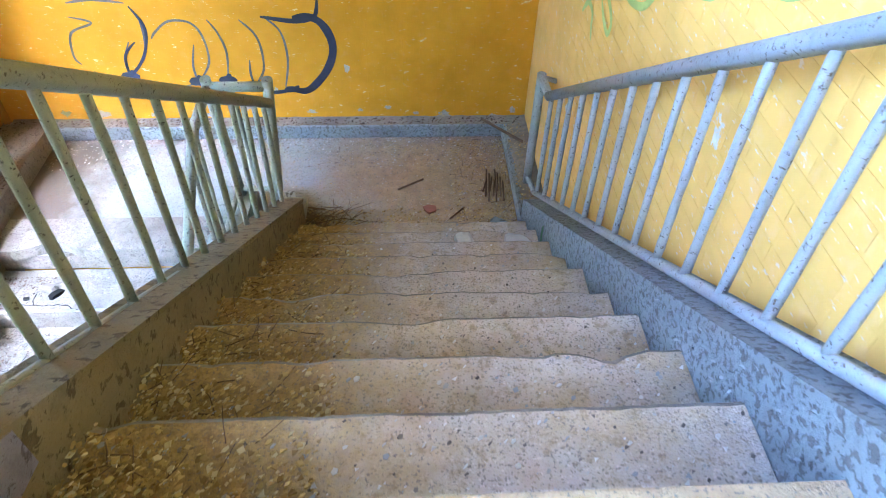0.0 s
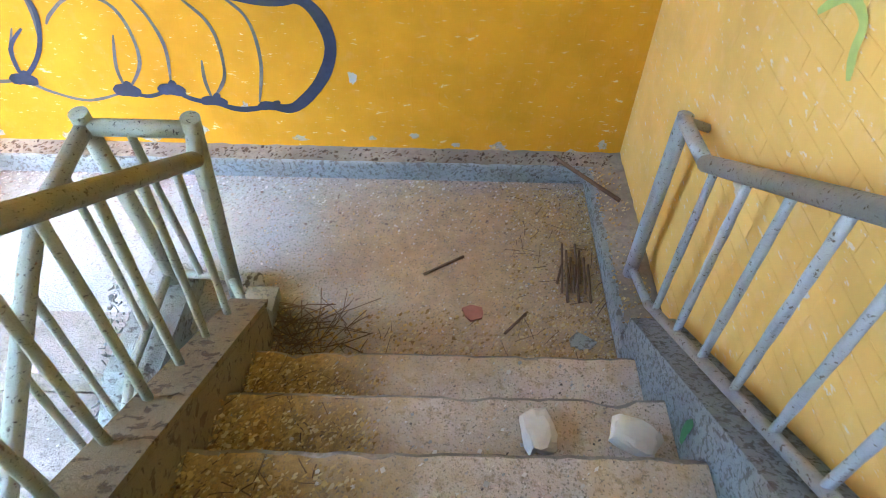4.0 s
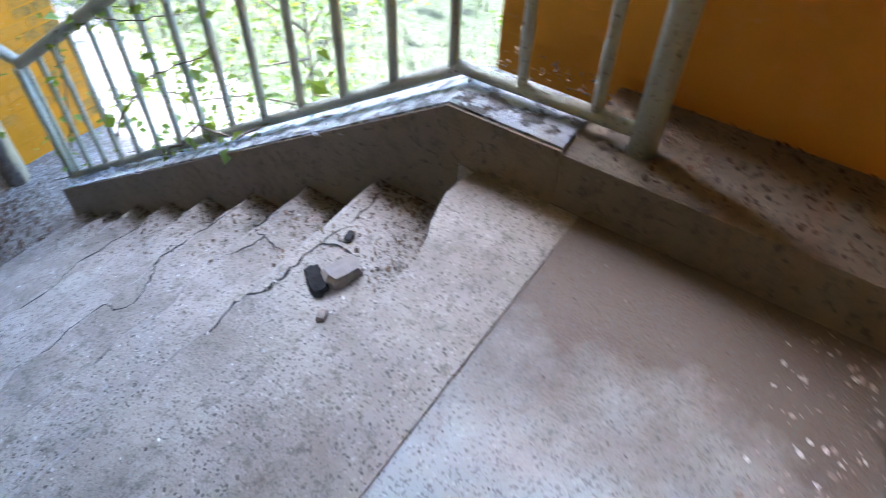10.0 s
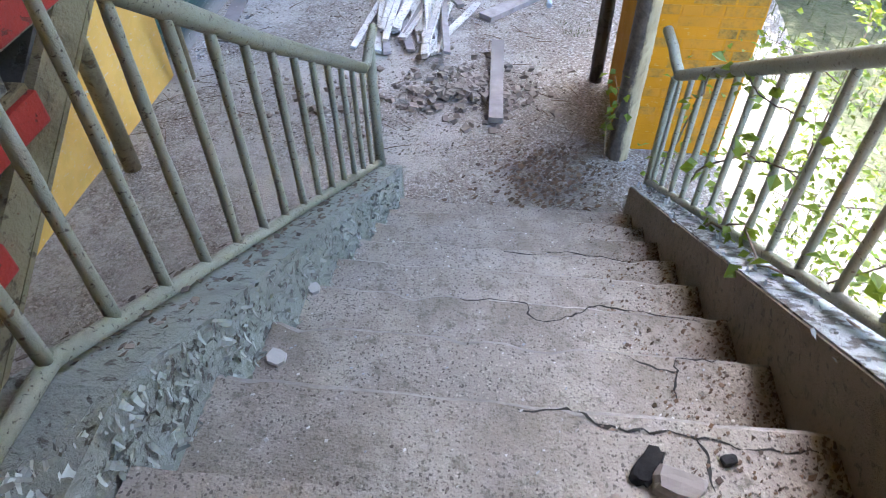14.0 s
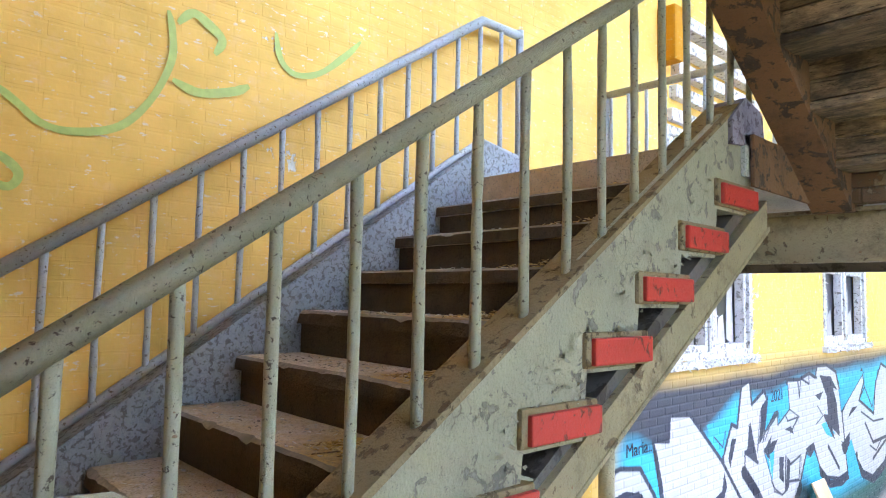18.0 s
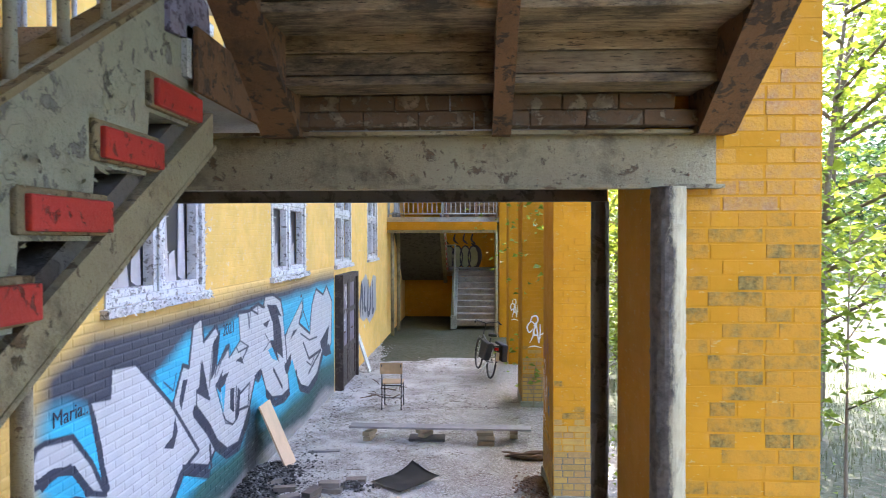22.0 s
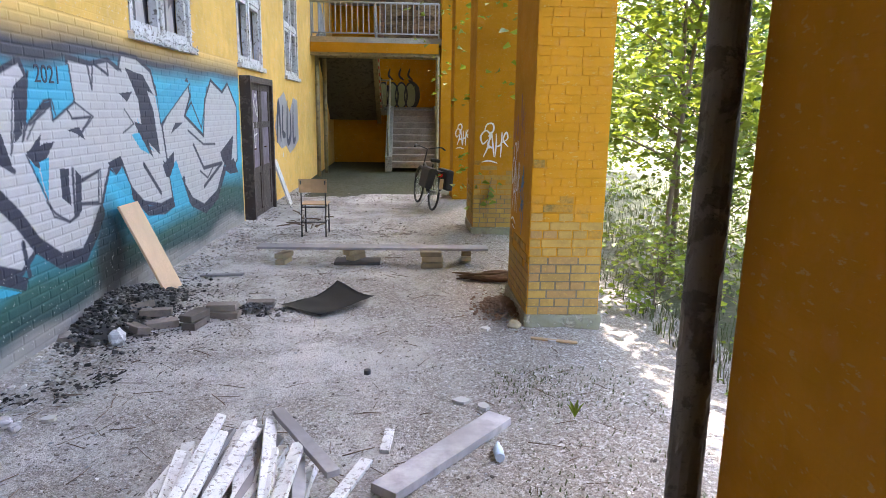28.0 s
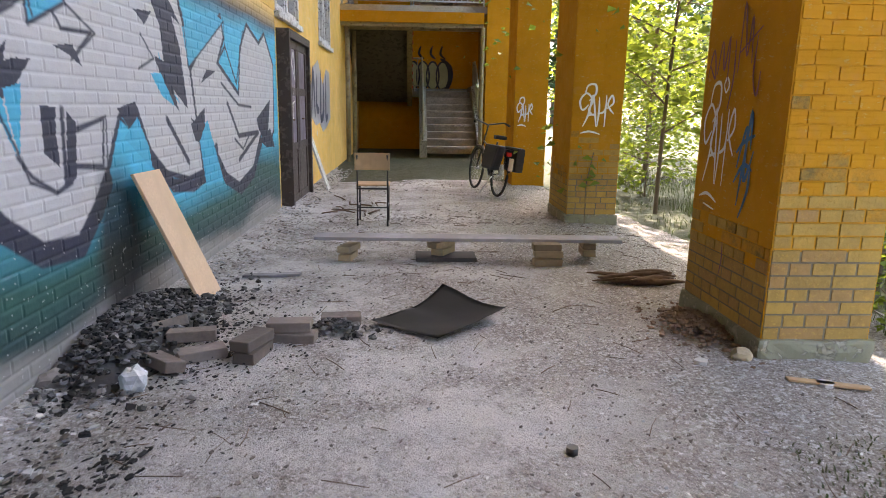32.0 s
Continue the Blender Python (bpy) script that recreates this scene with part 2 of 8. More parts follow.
def flaking(name, c, under, amount=0.5, scale=9.0, rough=0.55, metal=0.0, dirt=0.5, crackle=0.0, relief=0.35, rust=0.0):
    """Peeling paint: curled flakes over a darker ground."""
    n = Nodes(name)
    f = n.noise(scale, 8, 0.65, dist=0.4)
    mask = n.ramp(f, 0.56 - 0.1 * amount, 0.585 - 0.1 * amount)
    col = n.mix(n.ramp(n.noise(3, 4), 0.3, 0.7), mul(c, 0.82), mul(c, 1.12))
    col = n.mix(mask, col, n.mix(n.ramp(n.noise(25, 4), 0.3, 0.7), mul(under, 0.6), mul(under, 1.3)))
    rim = n.math("MULTIPLY", n.ramp(f, 0.54 - 0.1 * amount, 0.56 - 0.1 * amount), n.ramp(f, 0.60 - 0.1 * amount, 0.575 - 0.1 * amount))
    col = n.mix(n.math("MULTIPLY", rim, 0.55), col, mul(under, 0.35))
    grime = n.ramp(n.noise(scale * 0.45, 8, 0.75), 0.5, 0.72)
    col = n.mix(n.math("MULTIPLY", grime, dirt), col, mul(under, 0.55))
    col = n.mix(n.math("MULTIPLY", n.ramp(n.noise(scale * 7, 4, 0.7), 0.6, 0.66), 0.5), col, mul(under, 0.4))
    if rust:
        col = n.mix(n.math("MULTIPLY", n.ramp(n.noise(48, 3, 0.5), 0.69, 0.72), rust), col, n.mix(n.ramp(n.noise(60, 4), 0.4, 0.6), (0.20, 0.085, 0.025), (0.07, 0.035, 0.018)))
    if crackle:
        web = n.ramp(n.voronoi(crackle, "DISTANCE_TO_EDGE", "Distance", n.warp(0.16, 9.0)), 0.035, 0.0)
        web = n.math("MULTIPLY", web, n.ramp(n.noise(4.5, 6, 0.7), 0.5, 0.62))
        col = n.mix(n.math("MULTIPLY", web, 0.6), col, mul(under, 0.3))
        n.bump(web, 0.6, -0.006)
    n.bump(mask, 0.8, -0.006)
    n.bump(n.noise(scale * 4, 6, 0.7), relief, 0.01)
    return n.done(col, rough, metal)


# Ground colour is darkened for the shadows under lifting flakes.
M_CURB = flaking("peeling_blue_grey_paint", (0.33, 0.37, 0.40), (0.19, 0.195, 0.19), 0.15, 48, dirt=0.45, crackle=30, relief=1.0)
M_CURBTOP = plain("bare_dusty_concrete", (0.30, 0.255, 0.205), 0.95, 40, 0.45, 0.9)
M_CURBWEST = flaking("dirty_brown_kerb_paint", (0.22, 0.175, 0.12), (0.12, 0.09, 0.06), -0.35, 40, dirt=0.7, relief=1.0)
M_KERBTOP = flaking("pale_blue_kerb_paint", (0.42, 0.45, 0.47), (0.12, 0.11, 0.1), 0.35, 22, dirt=0.35, relief=1.0)
M_INNER = flaking("olive_brown_dirt_on_paint", (0.25, 0.195, 0.105), (0.13, 0.09, 0.045), -0.2, 24, 0.9, dirt=0.5, relief=0.9)
M_PARAPET = flaking("peeling_grey_green_paint", (0.31, 0.30, 0.215), (0.20, 0.195, 0.165), -0.25, 15, dirt=0.5, crackle=17, relief=1.0)
M_RAIL = flaking("grey_green_rail_paint", (0.33, 0.335, 0.255), (0.075, 0.055, 0.04), -0.5, 85, 0.45, dirt=0.22, relief=0.6, rust=0.8)
M_RAILBLUE = flaking("pale_blue_rail_paint", (0.40, 0.43, 0.47), (0.16, 0.12, 0.09), -0.5, 70, 0.5, dirt=0.25, relief=0.6, rust=0.4)
# Bare ground under the paint, darker for the shadow beneath its curls.
M_CURBGREEN = flaking("peeling_grey_green_kerb_paint", (0.32, 0.345, 0.31), (0.13, 0.12, 0.105), -0.25, 26, dirt=0.45, crackle=26, relief=1.0)
M_RED = flaking("red_paint", (0.42, 0.03, 0.022), (0.17, 0.03, 0.02), -0.45, 22, 0.55, dirt=0.2)
M_RISER = concrete("dark_brown_risers", (0.075, 0.054, 0.034), 0.2, (0.11, 0.075, 0.037), None, (0.05, 0.035, 0.022))
M_NOSE = plain("worn_nosing", (0.27, 0.245, 0.22), 0.95, 60, 0.55, 0.9)
M_PURPLE = flaking("violet_smeared_paint", (0.12, 0.035, 0.085), (0.10, 0.08, 0.1), 0.0, 12, 0.6)
M_STEEL = flaking("painted_steel", (0.27, 0.225, 0.13), (0.13, 0.08, 0.035), -0.45, 12, dirt=0.95, relief=0.9, rust=0.7)


def peeling_shaded_post():
    """Cream paint peeling in ragged sheets, with the shaded side of the post painted dark."""
    n = Nodes("peeling_cream_paint_shaded_side")
    # East side painted dark for its shade, with a ragged peeling edge.
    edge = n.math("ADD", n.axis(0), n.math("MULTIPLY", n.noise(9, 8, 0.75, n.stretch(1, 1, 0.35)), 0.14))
    dark_side = n.ramp(edge, -3.222, -3.205)
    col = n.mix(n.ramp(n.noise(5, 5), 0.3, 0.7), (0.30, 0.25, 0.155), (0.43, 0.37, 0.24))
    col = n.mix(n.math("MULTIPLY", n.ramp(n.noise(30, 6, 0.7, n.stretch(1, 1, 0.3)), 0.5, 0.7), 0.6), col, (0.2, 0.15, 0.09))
    col = n.mix(dark_side, col, n.mix(n.ramp(n.noise(26, 6, 0.7), 0.35, 0.65), (0.05, 0.042, 0.035), (0.13, 0.11, 0.09)))
    n.bump(dark_side, 0.8, -0.004)
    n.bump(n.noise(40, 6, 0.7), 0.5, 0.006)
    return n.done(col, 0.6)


M_POST = peeling_shaded_post()
M_LILAC = flaking("rough_lilac_grey_cement", (0.27, 0.25, 0.33), (0.15, 0.12, 0.17), 0.1, 30, 0.9, relief=1.0)
# Dark steel paint, used as well for the shade in the stair's side gap.
M_DARKSTEEL_SHADE = flaking("dark_peeling_steel_gap_shade", (0.10, 0.09, 0.08), (0.05, 0.04, 0.035), 0.1, 8, 0.6)


def form_boards():
    n = Nodes("old_form_boards")
    v = n.stretch(0.5, 4, 4)
    grain = n.noise(14, 6, 0.7, v)
    col = n.mix(n.ramp(grain, 0.3, 0.7), (0.14, 0.095, 0.055), (0.40, 0.305, 0.185))
    col = n.mix(n.math("MULTIPLY", n.ramp(n.noise(2.3, 8, 0.75, n.stretch(1, 2.2, 2.2)), 0.47, 0.6), 0.85), col, (0.03, 0.025, 0.02))
    col = n.mix(n.math("MULTIPLY", n.ramp(n.noise(30, 4, 0.7, v), 0.58, 0.64), 0.8), col, (0.02, 0.016, 0.012))
    col = n.mix(n.ramp(n.random(), 0, 1), n.mix(1.0, col, (0.45, 0.43, 0.42), "MULTIPLY"), col)
    n.bump(grain, 0.7, 0.01)
    return n.done(col, 0.92)


M_WOOD = form_boards()
M_RUST = flaking("rusted_steel", (0.15, 0.075, 0.03), (0.05, 0.03, 0.018), 0.1, 14, 0.85, dirt=0.7, relief=0.8)
M_REDBRICK = flaking("orange_red_brick", (0.12, 0.07, 0.037), (0.21, 0.165, 0.115), 0.2, 16, 0.95, dirt=0.9, relief=1.0)
M_PLASTER = plain("grey_plaster", (0.5, 0.47, 0.43), 0.9, 10)


def floor_dirt():
    """Pale trodden dust with drifts of dark crumbs, leaf mould and chips."""
    n = Nodes("dusty_rubble_floor")
    big, drift, fine = n.noise(0.5, 4), n.noise(1.5, 9, 0.72), n.noise(30, 8, 0.78)
    dust = n.mix(n.ramp(big, 0.35, 0.62), (0.41, 0.385, 0.36), (0.56, 0.535, 0.51))
    dust = n.mix(n.math("MULTIPLY", n.ramp(n.noise(7, 6, 0.7), 0.5, 0.68), 0.45), dust, (0.28, 0.255, 0.235))
    litter = n.mix(n.ramp(n.noise(55, 6, 0.75), 0.42, 0.6), (0.33, 0.29, 0.255), (0.10, 0.08, 0.065))
    litter = n.mix(n.ramp(n.noise(85, 4, 0.7), 0.58, 0.63), litter, (0.66, 0.63, 0.6))
    # Browner litter to the west, darkened further to even out the side light.
    west = n.ramp(n.math("ADD", n.axis(0), n.math("MULTIPLY", n.noise(0.8, 6, 0.7), 1.6)), -1.2, -2.4)
    dust = n.mix(n.math("MULTIPLY", west, 0.85), dust, n.mix(n.ramp(n.noise(5, 6, 0.7), 0.35, 0.65), (0.16, 0.14, 0.105), (0.30, 0.27, 0.23)))
    zone = n.math("ADD", n.math("ADD", drift, n.math("MULTIPLY", west, 0.1)), n.math("MULTIPLY", n.noise(45, 6, 0.75), 0.35))
    col = n.mix(n.math("MULTIPLY", n.ramp(zone, 0.62, 0.75), 0.9), dust, litter)
    col = n.mix(n.math("MULTIPLY", n.ramp(fine, 0.57, 0.64), 0.7), col, (0.17, 0.15, 0.135))
    col = n.mix(n.math("MULTIPLY", n.ramp(n.noise(150, 3), 0.6, 0.66), 0.7), col, (0.13, 0.12, 0.11))
    flake = n.n.new("ShaderNodeSeparateXYZ")
    n.put(flake.inputs[0], n.voronoi(62, "F1", "Color", n.warp(0.05, 30.0)))
    tone = n.math("MULTIPLY", n.ramp(flake.outputs[0], 0.62, 0.66), n.ramp(zone, 0.58, 0.7))
    col = n.mix(n.math("MULTIPLY", tone, 0.55), col, n.mix(n.ramp(flake.outputs[1], 0, 1), (0.12, 0.105, 0.09), (0.66, 0.64, 0.63)))
    n.bump(tone, 0.5, 0.006)
    n.bump(drift, 0.5, 0.03)
    n.bump(fine, 1.0, 0.016)
    n.bump(n.noise(110, 5), 0.9, 0.007)
    return n.done(col, 0.95)


def grass_ground():
    n = Nodes("summer_meadow")
    a, b = n.noise(0.35, 4), n.noise(12, 6)
    col = n.mix(n.ramp(a, 0.35, 0.65), (0.045, 0.05, 0.02), (0.085, 0.08, 0.047))
    col = n.mix(n.ramp(b, 0.4, 0.7), col, (0.035, 0.045, 0.014))
    n.bump(b, 0.8, 0.05)
    return n.done(col, 0.95)


M_FLOOR = floor_dirt()
M_GROUND = grass_ground()


# ---- mesh helpers ----
YM = -26.2                             # the far stair tower is the near one turned end for end
FAR = [False]


def box(bm, x0, x1, y0, y1, z0, z1, bevel=0.0):
    vs = [bm.verts.new((x, y, z)) for x in (x0, x1) for y in (y0, y1) for z in (z0, z1)]
    fs = [bm.faces.new([vs[i] for i in q]) for q in ((0, 1, 3, 2), (4, 6, 7, 5), (0, 4, 5, 1), (2, 3, 7, 6), (0, 2, 6, 4), (1, 5, 7, 3))]
    if bevel:
        es = {e for f in fs for e in f.edges}
        bmesh.ops.bevel(bm, geom=list(es), offset=bevel, segments=2, affect="EDGES", profile=0.6)
    return vs


def prism(bm, pts, axis, a, b):
    """A flat outline pushed from a to b along an axis; pts are the other two coordinates in order."""
    def co(p, v):
        q = list(p)
        q.insert(axis, v)
        return q
    lo, hi = [bm.verts.new(co(p, a)) for p in pts], [bm.verts.new(co(p, b)) for p in pts]
    n = len(pts)
    bm.faces.new(lo), bm.faces.new(hi[::-1])
    for i in range(n):
        bm.faces.new((lo[i], hi[i], hi[(i + 1) % n], lo[(i + 1) % n]))


def tube(bm, pts, r, seg=10, cap=True):
    """A round bar along a line of points."""
    pts = [Vector(p) for p in pts]
    rings = []
    for i, p in enumerate(pts):
        d = (pts[min(i + 1, len(pts) - 1)] - pts[max(i - 1, 0)]).normalized()
        u = d.cross(Vector((0, 0, 1)))
        u = d.cross(Vector((1, 0, 0))) if u.length < 0.05 else u
        u.normalize()
        w = d.cross(u)
        rr = r if not isinstance(r, (list, tuple)) else r[i]
        rings.append([bm.verts.new(p + (u * math.cos(k * 2 * math.pi / seg) + w * math.sin(k * 2 * math.pi / seg)) * rr) for k in range(seg)])
    for a, b in zip(rings, rings[1:]):
        for k in range(seg):
            f = bm.faces.new((a[k], a[(k + 1) % seg], b[(k + 1) % seg], b[k]))
            f.smooth = True
    if cap:
        bm.faces.new(rings[0][::-1]), bm.faces.new(rings[-1])


def mesh_of(name, bm, material):
    if FAR[0]:
        for v in bm.verts:
            v.co.y = YM - v.co.y
    bmesh.ops.recalc_face_normals(bm, faces=bm.faces)
    me = bpy.data.meshes.new(name)
    bm.to_mesh(me)
    bm.free()
    for m in material if isinstance(material, (list, tuple)) else (material,):
        me.materials.append(m)
    return me


def part(name, bm, material, parent, label=""):
    ob = new(name, mesh_of(name, bm, material))
    ob.parent = parent
    return tagged(ob, label)


def thing(name, bm, material, label, category, group="", kind=""):
    return tagged(new(name, mesh_of(name, bm, material)), label, category, group, kind)


def holder(name, at, label, category, group="", kind=""):
    """An Empty at a thing's base; parts keep world coordinates."""
    ob = new(name)
    ob.empty_display_size = 0.1
    return tagged(ob, label, category, group, kind)


def boxm(*a, **k):
    bm = bmesh.new()
    box(bm, *a, **k)
    return bm


def tubem(pts, r, seg=10):
    bm = bmesh.new()
    tube(bm, pts, r, seg)
    return bm


def prismm(pts, axis, a, b):
    bm = bmesh.new()
    prism(bm, pts, axis, a, b)
    return bm

# ---- plan, in metres ----
L, RISE = 1.62, 0.18                   # landing above the ground, height of a step
TOP = L + 10 * RISE                    # upper floor
RUN1, RUN2 = 0.2675, 0.293
N1, N2 = -1.203, -1.232                # first nosing of the upper and of the lower flight
SLOPE1, SLOPE2 = RISE / RUN1, RISE / RUN2
EAST, WALL, WEST = 0.04, 0.04, -3.48   # wall by the stairs, long wall, outer side
HIGH = 7.6


def z1(y):
    """Height of the upper flight's nosing line."""
    return L + RISE + (N1 - y) * SLOPE1


def z2(y):
    """Height of the lower flight's nosing line."""
    return L + (y - N2) * SLOPE2


# ---- ground and floor ----
def ground_sheet():
    bm = bmesh.new()
    n, size = 60, 300.0
    def g(i):
        u = (i / n - 0.5) * 2
        return math.copysign(abs(u) ** 2.2 * size, u)
    vs = [[bm.verts.new((g(i) - 20, g(j) - 12, -0.12)) for j in range(n + 1)] for i in range(n + 1)]
    for i in range(n):
        for j in range(n):
            bm.faces.new((vs[i][j], vs[i + 1][j], vs[i + 1][j + 1], vs[i][j + 1]))
    thing("ground", bm, M_GROUND, "sunlit dry summer meadow around the building", "ground", kind="structure")


def level(y):
    """The floor falls gently towards the far stairs."""
    return -0.0136 * max(0.0, -8.5 - y)


def loggia_floor():
    bm = bmesh.new()
    nx, ny = 60, 300
    x0, x1, y0, y1 = -5.2, WALL + 0.1, YM - 0.3, 0.3
    def z(x, y):
        h = 0.012 * noise.noise((x * 1.3, y * 1.3, 0)) + 0.006 * noise.noise((x * 6, y * 6, 3))
        h += level(y)
        if x < -3.6:
            h -= (-3.6 - x) ** 1.2 * 0.09
        if x > -0.25 and y < -5:
            h += (x + 0.25) * 0.12
        return h
    vs = [[bm.verts.new((x := x0 + (x1 - x0) * i / nx, y := y0 + (y1 - y0) * j / ny, z(x, y))) for j in range(ny + 1)] for i in range(nx + 1)]
    for i in range(nx):
        for j in range(ny):
            bm.faces.new((vs[i][j], vs[i + 1][j], vs[i + 1][j + 1], vs[i][j + 1])).smooth = True
    thing("floor", bm, M_FLOOR, "dusty grey concrete floor strewn with grit and rubble", "floor", kind="structure")


ground_sheet()
loggia_floor()


# ---- walls ----
WINDOWS = ((-6.0, -7.69, 2.28, 4.24), (-9.75, -11.45, 2.28, 4.24), (-13.55, -15.2, 2.28, 4.24), (-17.3, -18.95, 2.28, 4.24))
DOOR = (-13.64, -15.3, 0.0, 2.1)


GRAFFITI_TOP = 2.28


def east_wall():
    """The long wall, cut into piers and spandrels round its windows and door."""
    bm = bmesh.new()
    x0, x1 = WALL, WALL + 0.35
    ys = [-13.5]
    a, b, s, t = WINDOWS[0]
    c, d = WINDOWS[1][:2]
    box(bm, x0, x1, a, -5.0, GRAFFITI_TOP, HIGH)
    box(bm, x0, x1, b, a, t, HIGH), box(bm, x0, x1, c, b, GRAFFITI_TOP, HIGH)
    box(bm, x0, x1, d, c, t, HIGH), box(bm, x0, x1, -13.5, d, GRAFFITI_TOP, HIGH)
    box(bm, x0 + 0.03, x1, -13.5, -5.0, -0.3, GRAFFITI_TOP)
    for a, b, s, t in WINDOWS[2:]:
        box(bm, x0, x1, a, ys[-1], 0 - 0.3, HIGH)
        door = a - 0.3 < DOOR[0] < a + 0.3
        box(bm, x0, x1, b, a, t, HIGH)
        box(bm, x0, x1, b, a, 2.1 if door else -0.3, s)
        ys.append(b)
    box(bm, x0, x1, YM + 5.0, ys[-1], -0.3, HIGH)
    thing("wall_east", bm, M_EAST, "long brick wall painted pale yellow and sprayed with graffiti", "wall", kind="structure")


east_wall()
thing("ceiling", boxm(-4.1, WALL + 0.4, YM - 0.3, 0.4, HIGH, HIGH + 0.25), M_PLASTER, "plain plastered ceiling of the covered walk", "ceiling", kind="structure")


# ---- stair towers ----
def rail_run(parent, mat, top, base, step=0.165, first=None, r_top=0.027, r_bar=0.0135, r_base=0.018, ax=1):
    """A handrail with its base pipe and bars between them. top and base are lines of points; bars stand every step along an axis, from first on."""
    part("handrail", tubem(top, r_top, 12), mat, parent)
    part("base_pipe", tubem(base, r_base, 10), mat, parent)
    top, base = [Vector(p) for p in top], [Vector(p) for p in base]
    lo, hi = min(top[0][ax], top[-1][ax]), max(top[0][ax], top[-1][ax])
    def on(line, v):
        for a, b in zip(line, line[1:]):
            if min(a[ax], b[ax]) - 1e-6 <= v <= max(a[ax], b[ax]) + 1e-6:
                return a.lerp(b, (v - a[ax]) / (b[ax] - a[ax]))
        return None
    v = (hi - step * 0.5) if first is None else first + step * math.floor((hi - 0.02 - first) / step)
    while v > lo + 0.02:
        p, q = on(base, v), on(top, v)
        if p and q:
            bend = 0.005 * noise.noise(p * 9)
            line = [p.lerp(q, u / 10) + Vector((bend, bend, 0)) * math.sin(math.pi * u / 10) for u in range(11)]
            part("baluster", tubem(line, [r_bar * (1 + 0.22 * noise.noise(w * 23)) for w in line], 8), mat, parent)
        v -= step


def flight(name, x0, x1, nose, run, sign, zs, mat, label, under):
    """Treads with a nosing over set-back risers. sign: 1 where the steps face +y, -1 where they face -y."""
    st = holder(name, (x0, nose, 0), label, "stairs", kind="structure")
    rng = random.Random(name)
    for i, z in enumerate(zs):
        y = nose - run * i
        back = y - sign * (run + 0.04)
        bm = bmesh.new()
        xs = np.linspace(x0, x1, 46)
        rows = []
        for x in xs:
            chip = max(0.0, noise.noise((x * 5, i * 3.1, 1)) - 0.12) * 0.05 + 0.004 * noise.noise((x * 40, i, 2))
            d = max(0.0, noise.noise((x * 11, i * 2.3, 4)) - 0.2) * 0.03
            w = 0.004 * noise.noise((x * 3, i, 5))
            rows.append([bm.verts.new(p) for p in ((x, back, z - 0.055), (x, back, z + w), (x, y - sign * (0.016 + chip + d), z + w), (x, y - sign * (0.003 + chip), z - 0.01 - d), (x, y - sign * chip * 0.5, z - 0.055))])
        for a, b in zip(rows, rows[1:]):
            for q in range(5):
                # The bevel takes the nosing tone, the slab's front the riser's.
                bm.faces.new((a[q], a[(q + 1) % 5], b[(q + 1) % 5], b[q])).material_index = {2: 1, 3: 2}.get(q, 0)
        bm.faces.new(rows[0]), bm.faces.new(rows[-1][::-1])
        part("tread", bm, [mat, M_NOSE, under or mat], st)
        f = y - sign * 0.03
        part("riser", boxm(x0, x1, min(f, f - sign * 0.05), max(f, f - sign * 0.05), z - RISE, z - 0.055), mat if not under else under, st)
    return st


def flaky_post(x, y, r, top, mat, label):
    """A round post whose paint has come off in sheets, with ragged lips where it still holds."""
    bm = bmesh.new()
    seg, n = 28, 150
    rings = []
    for i in range(n + 1):
        z = -0.3 + (top + 0.3) * i / n
        ring = []
        for k in range(seg):
            a = 2 * math.pi * k / seg
            c = Vector((math.cos(a), math.sin(a), z * 2.2))
            coat = 0.5 + noise.noise(c * 1.3 + Vector((x, y, 0))) + 0.45 * noise.noise(c * 4.1) + 0.25 * noise.noise(c * 11)
            lift = 0.0035 * min(1.0, max(0.0, (coat - 0.35) * 9)) + 0.006 * math.exp(-((coat - 0.36) / 0.035) ** 2)
            ring.append(bm.verts.new((x + (r - 0.004 + lift) * math.cos(a), y + (r - 0.004 + lift) * math.sin(a), z)))
        rings.append(ring)
    for p, q in zip(rings, rings[1:]):
        for k in range(seg):
            bm.faces.new((p[k], p[(k + 1) % seg], q[(k + 1) % seg], q[k]))
    bm.faces.new(rings[0][::-1]), bm.faces.new(rings[-1])
    thing("steel_post", bm, mat, label, "post", kind="structure")


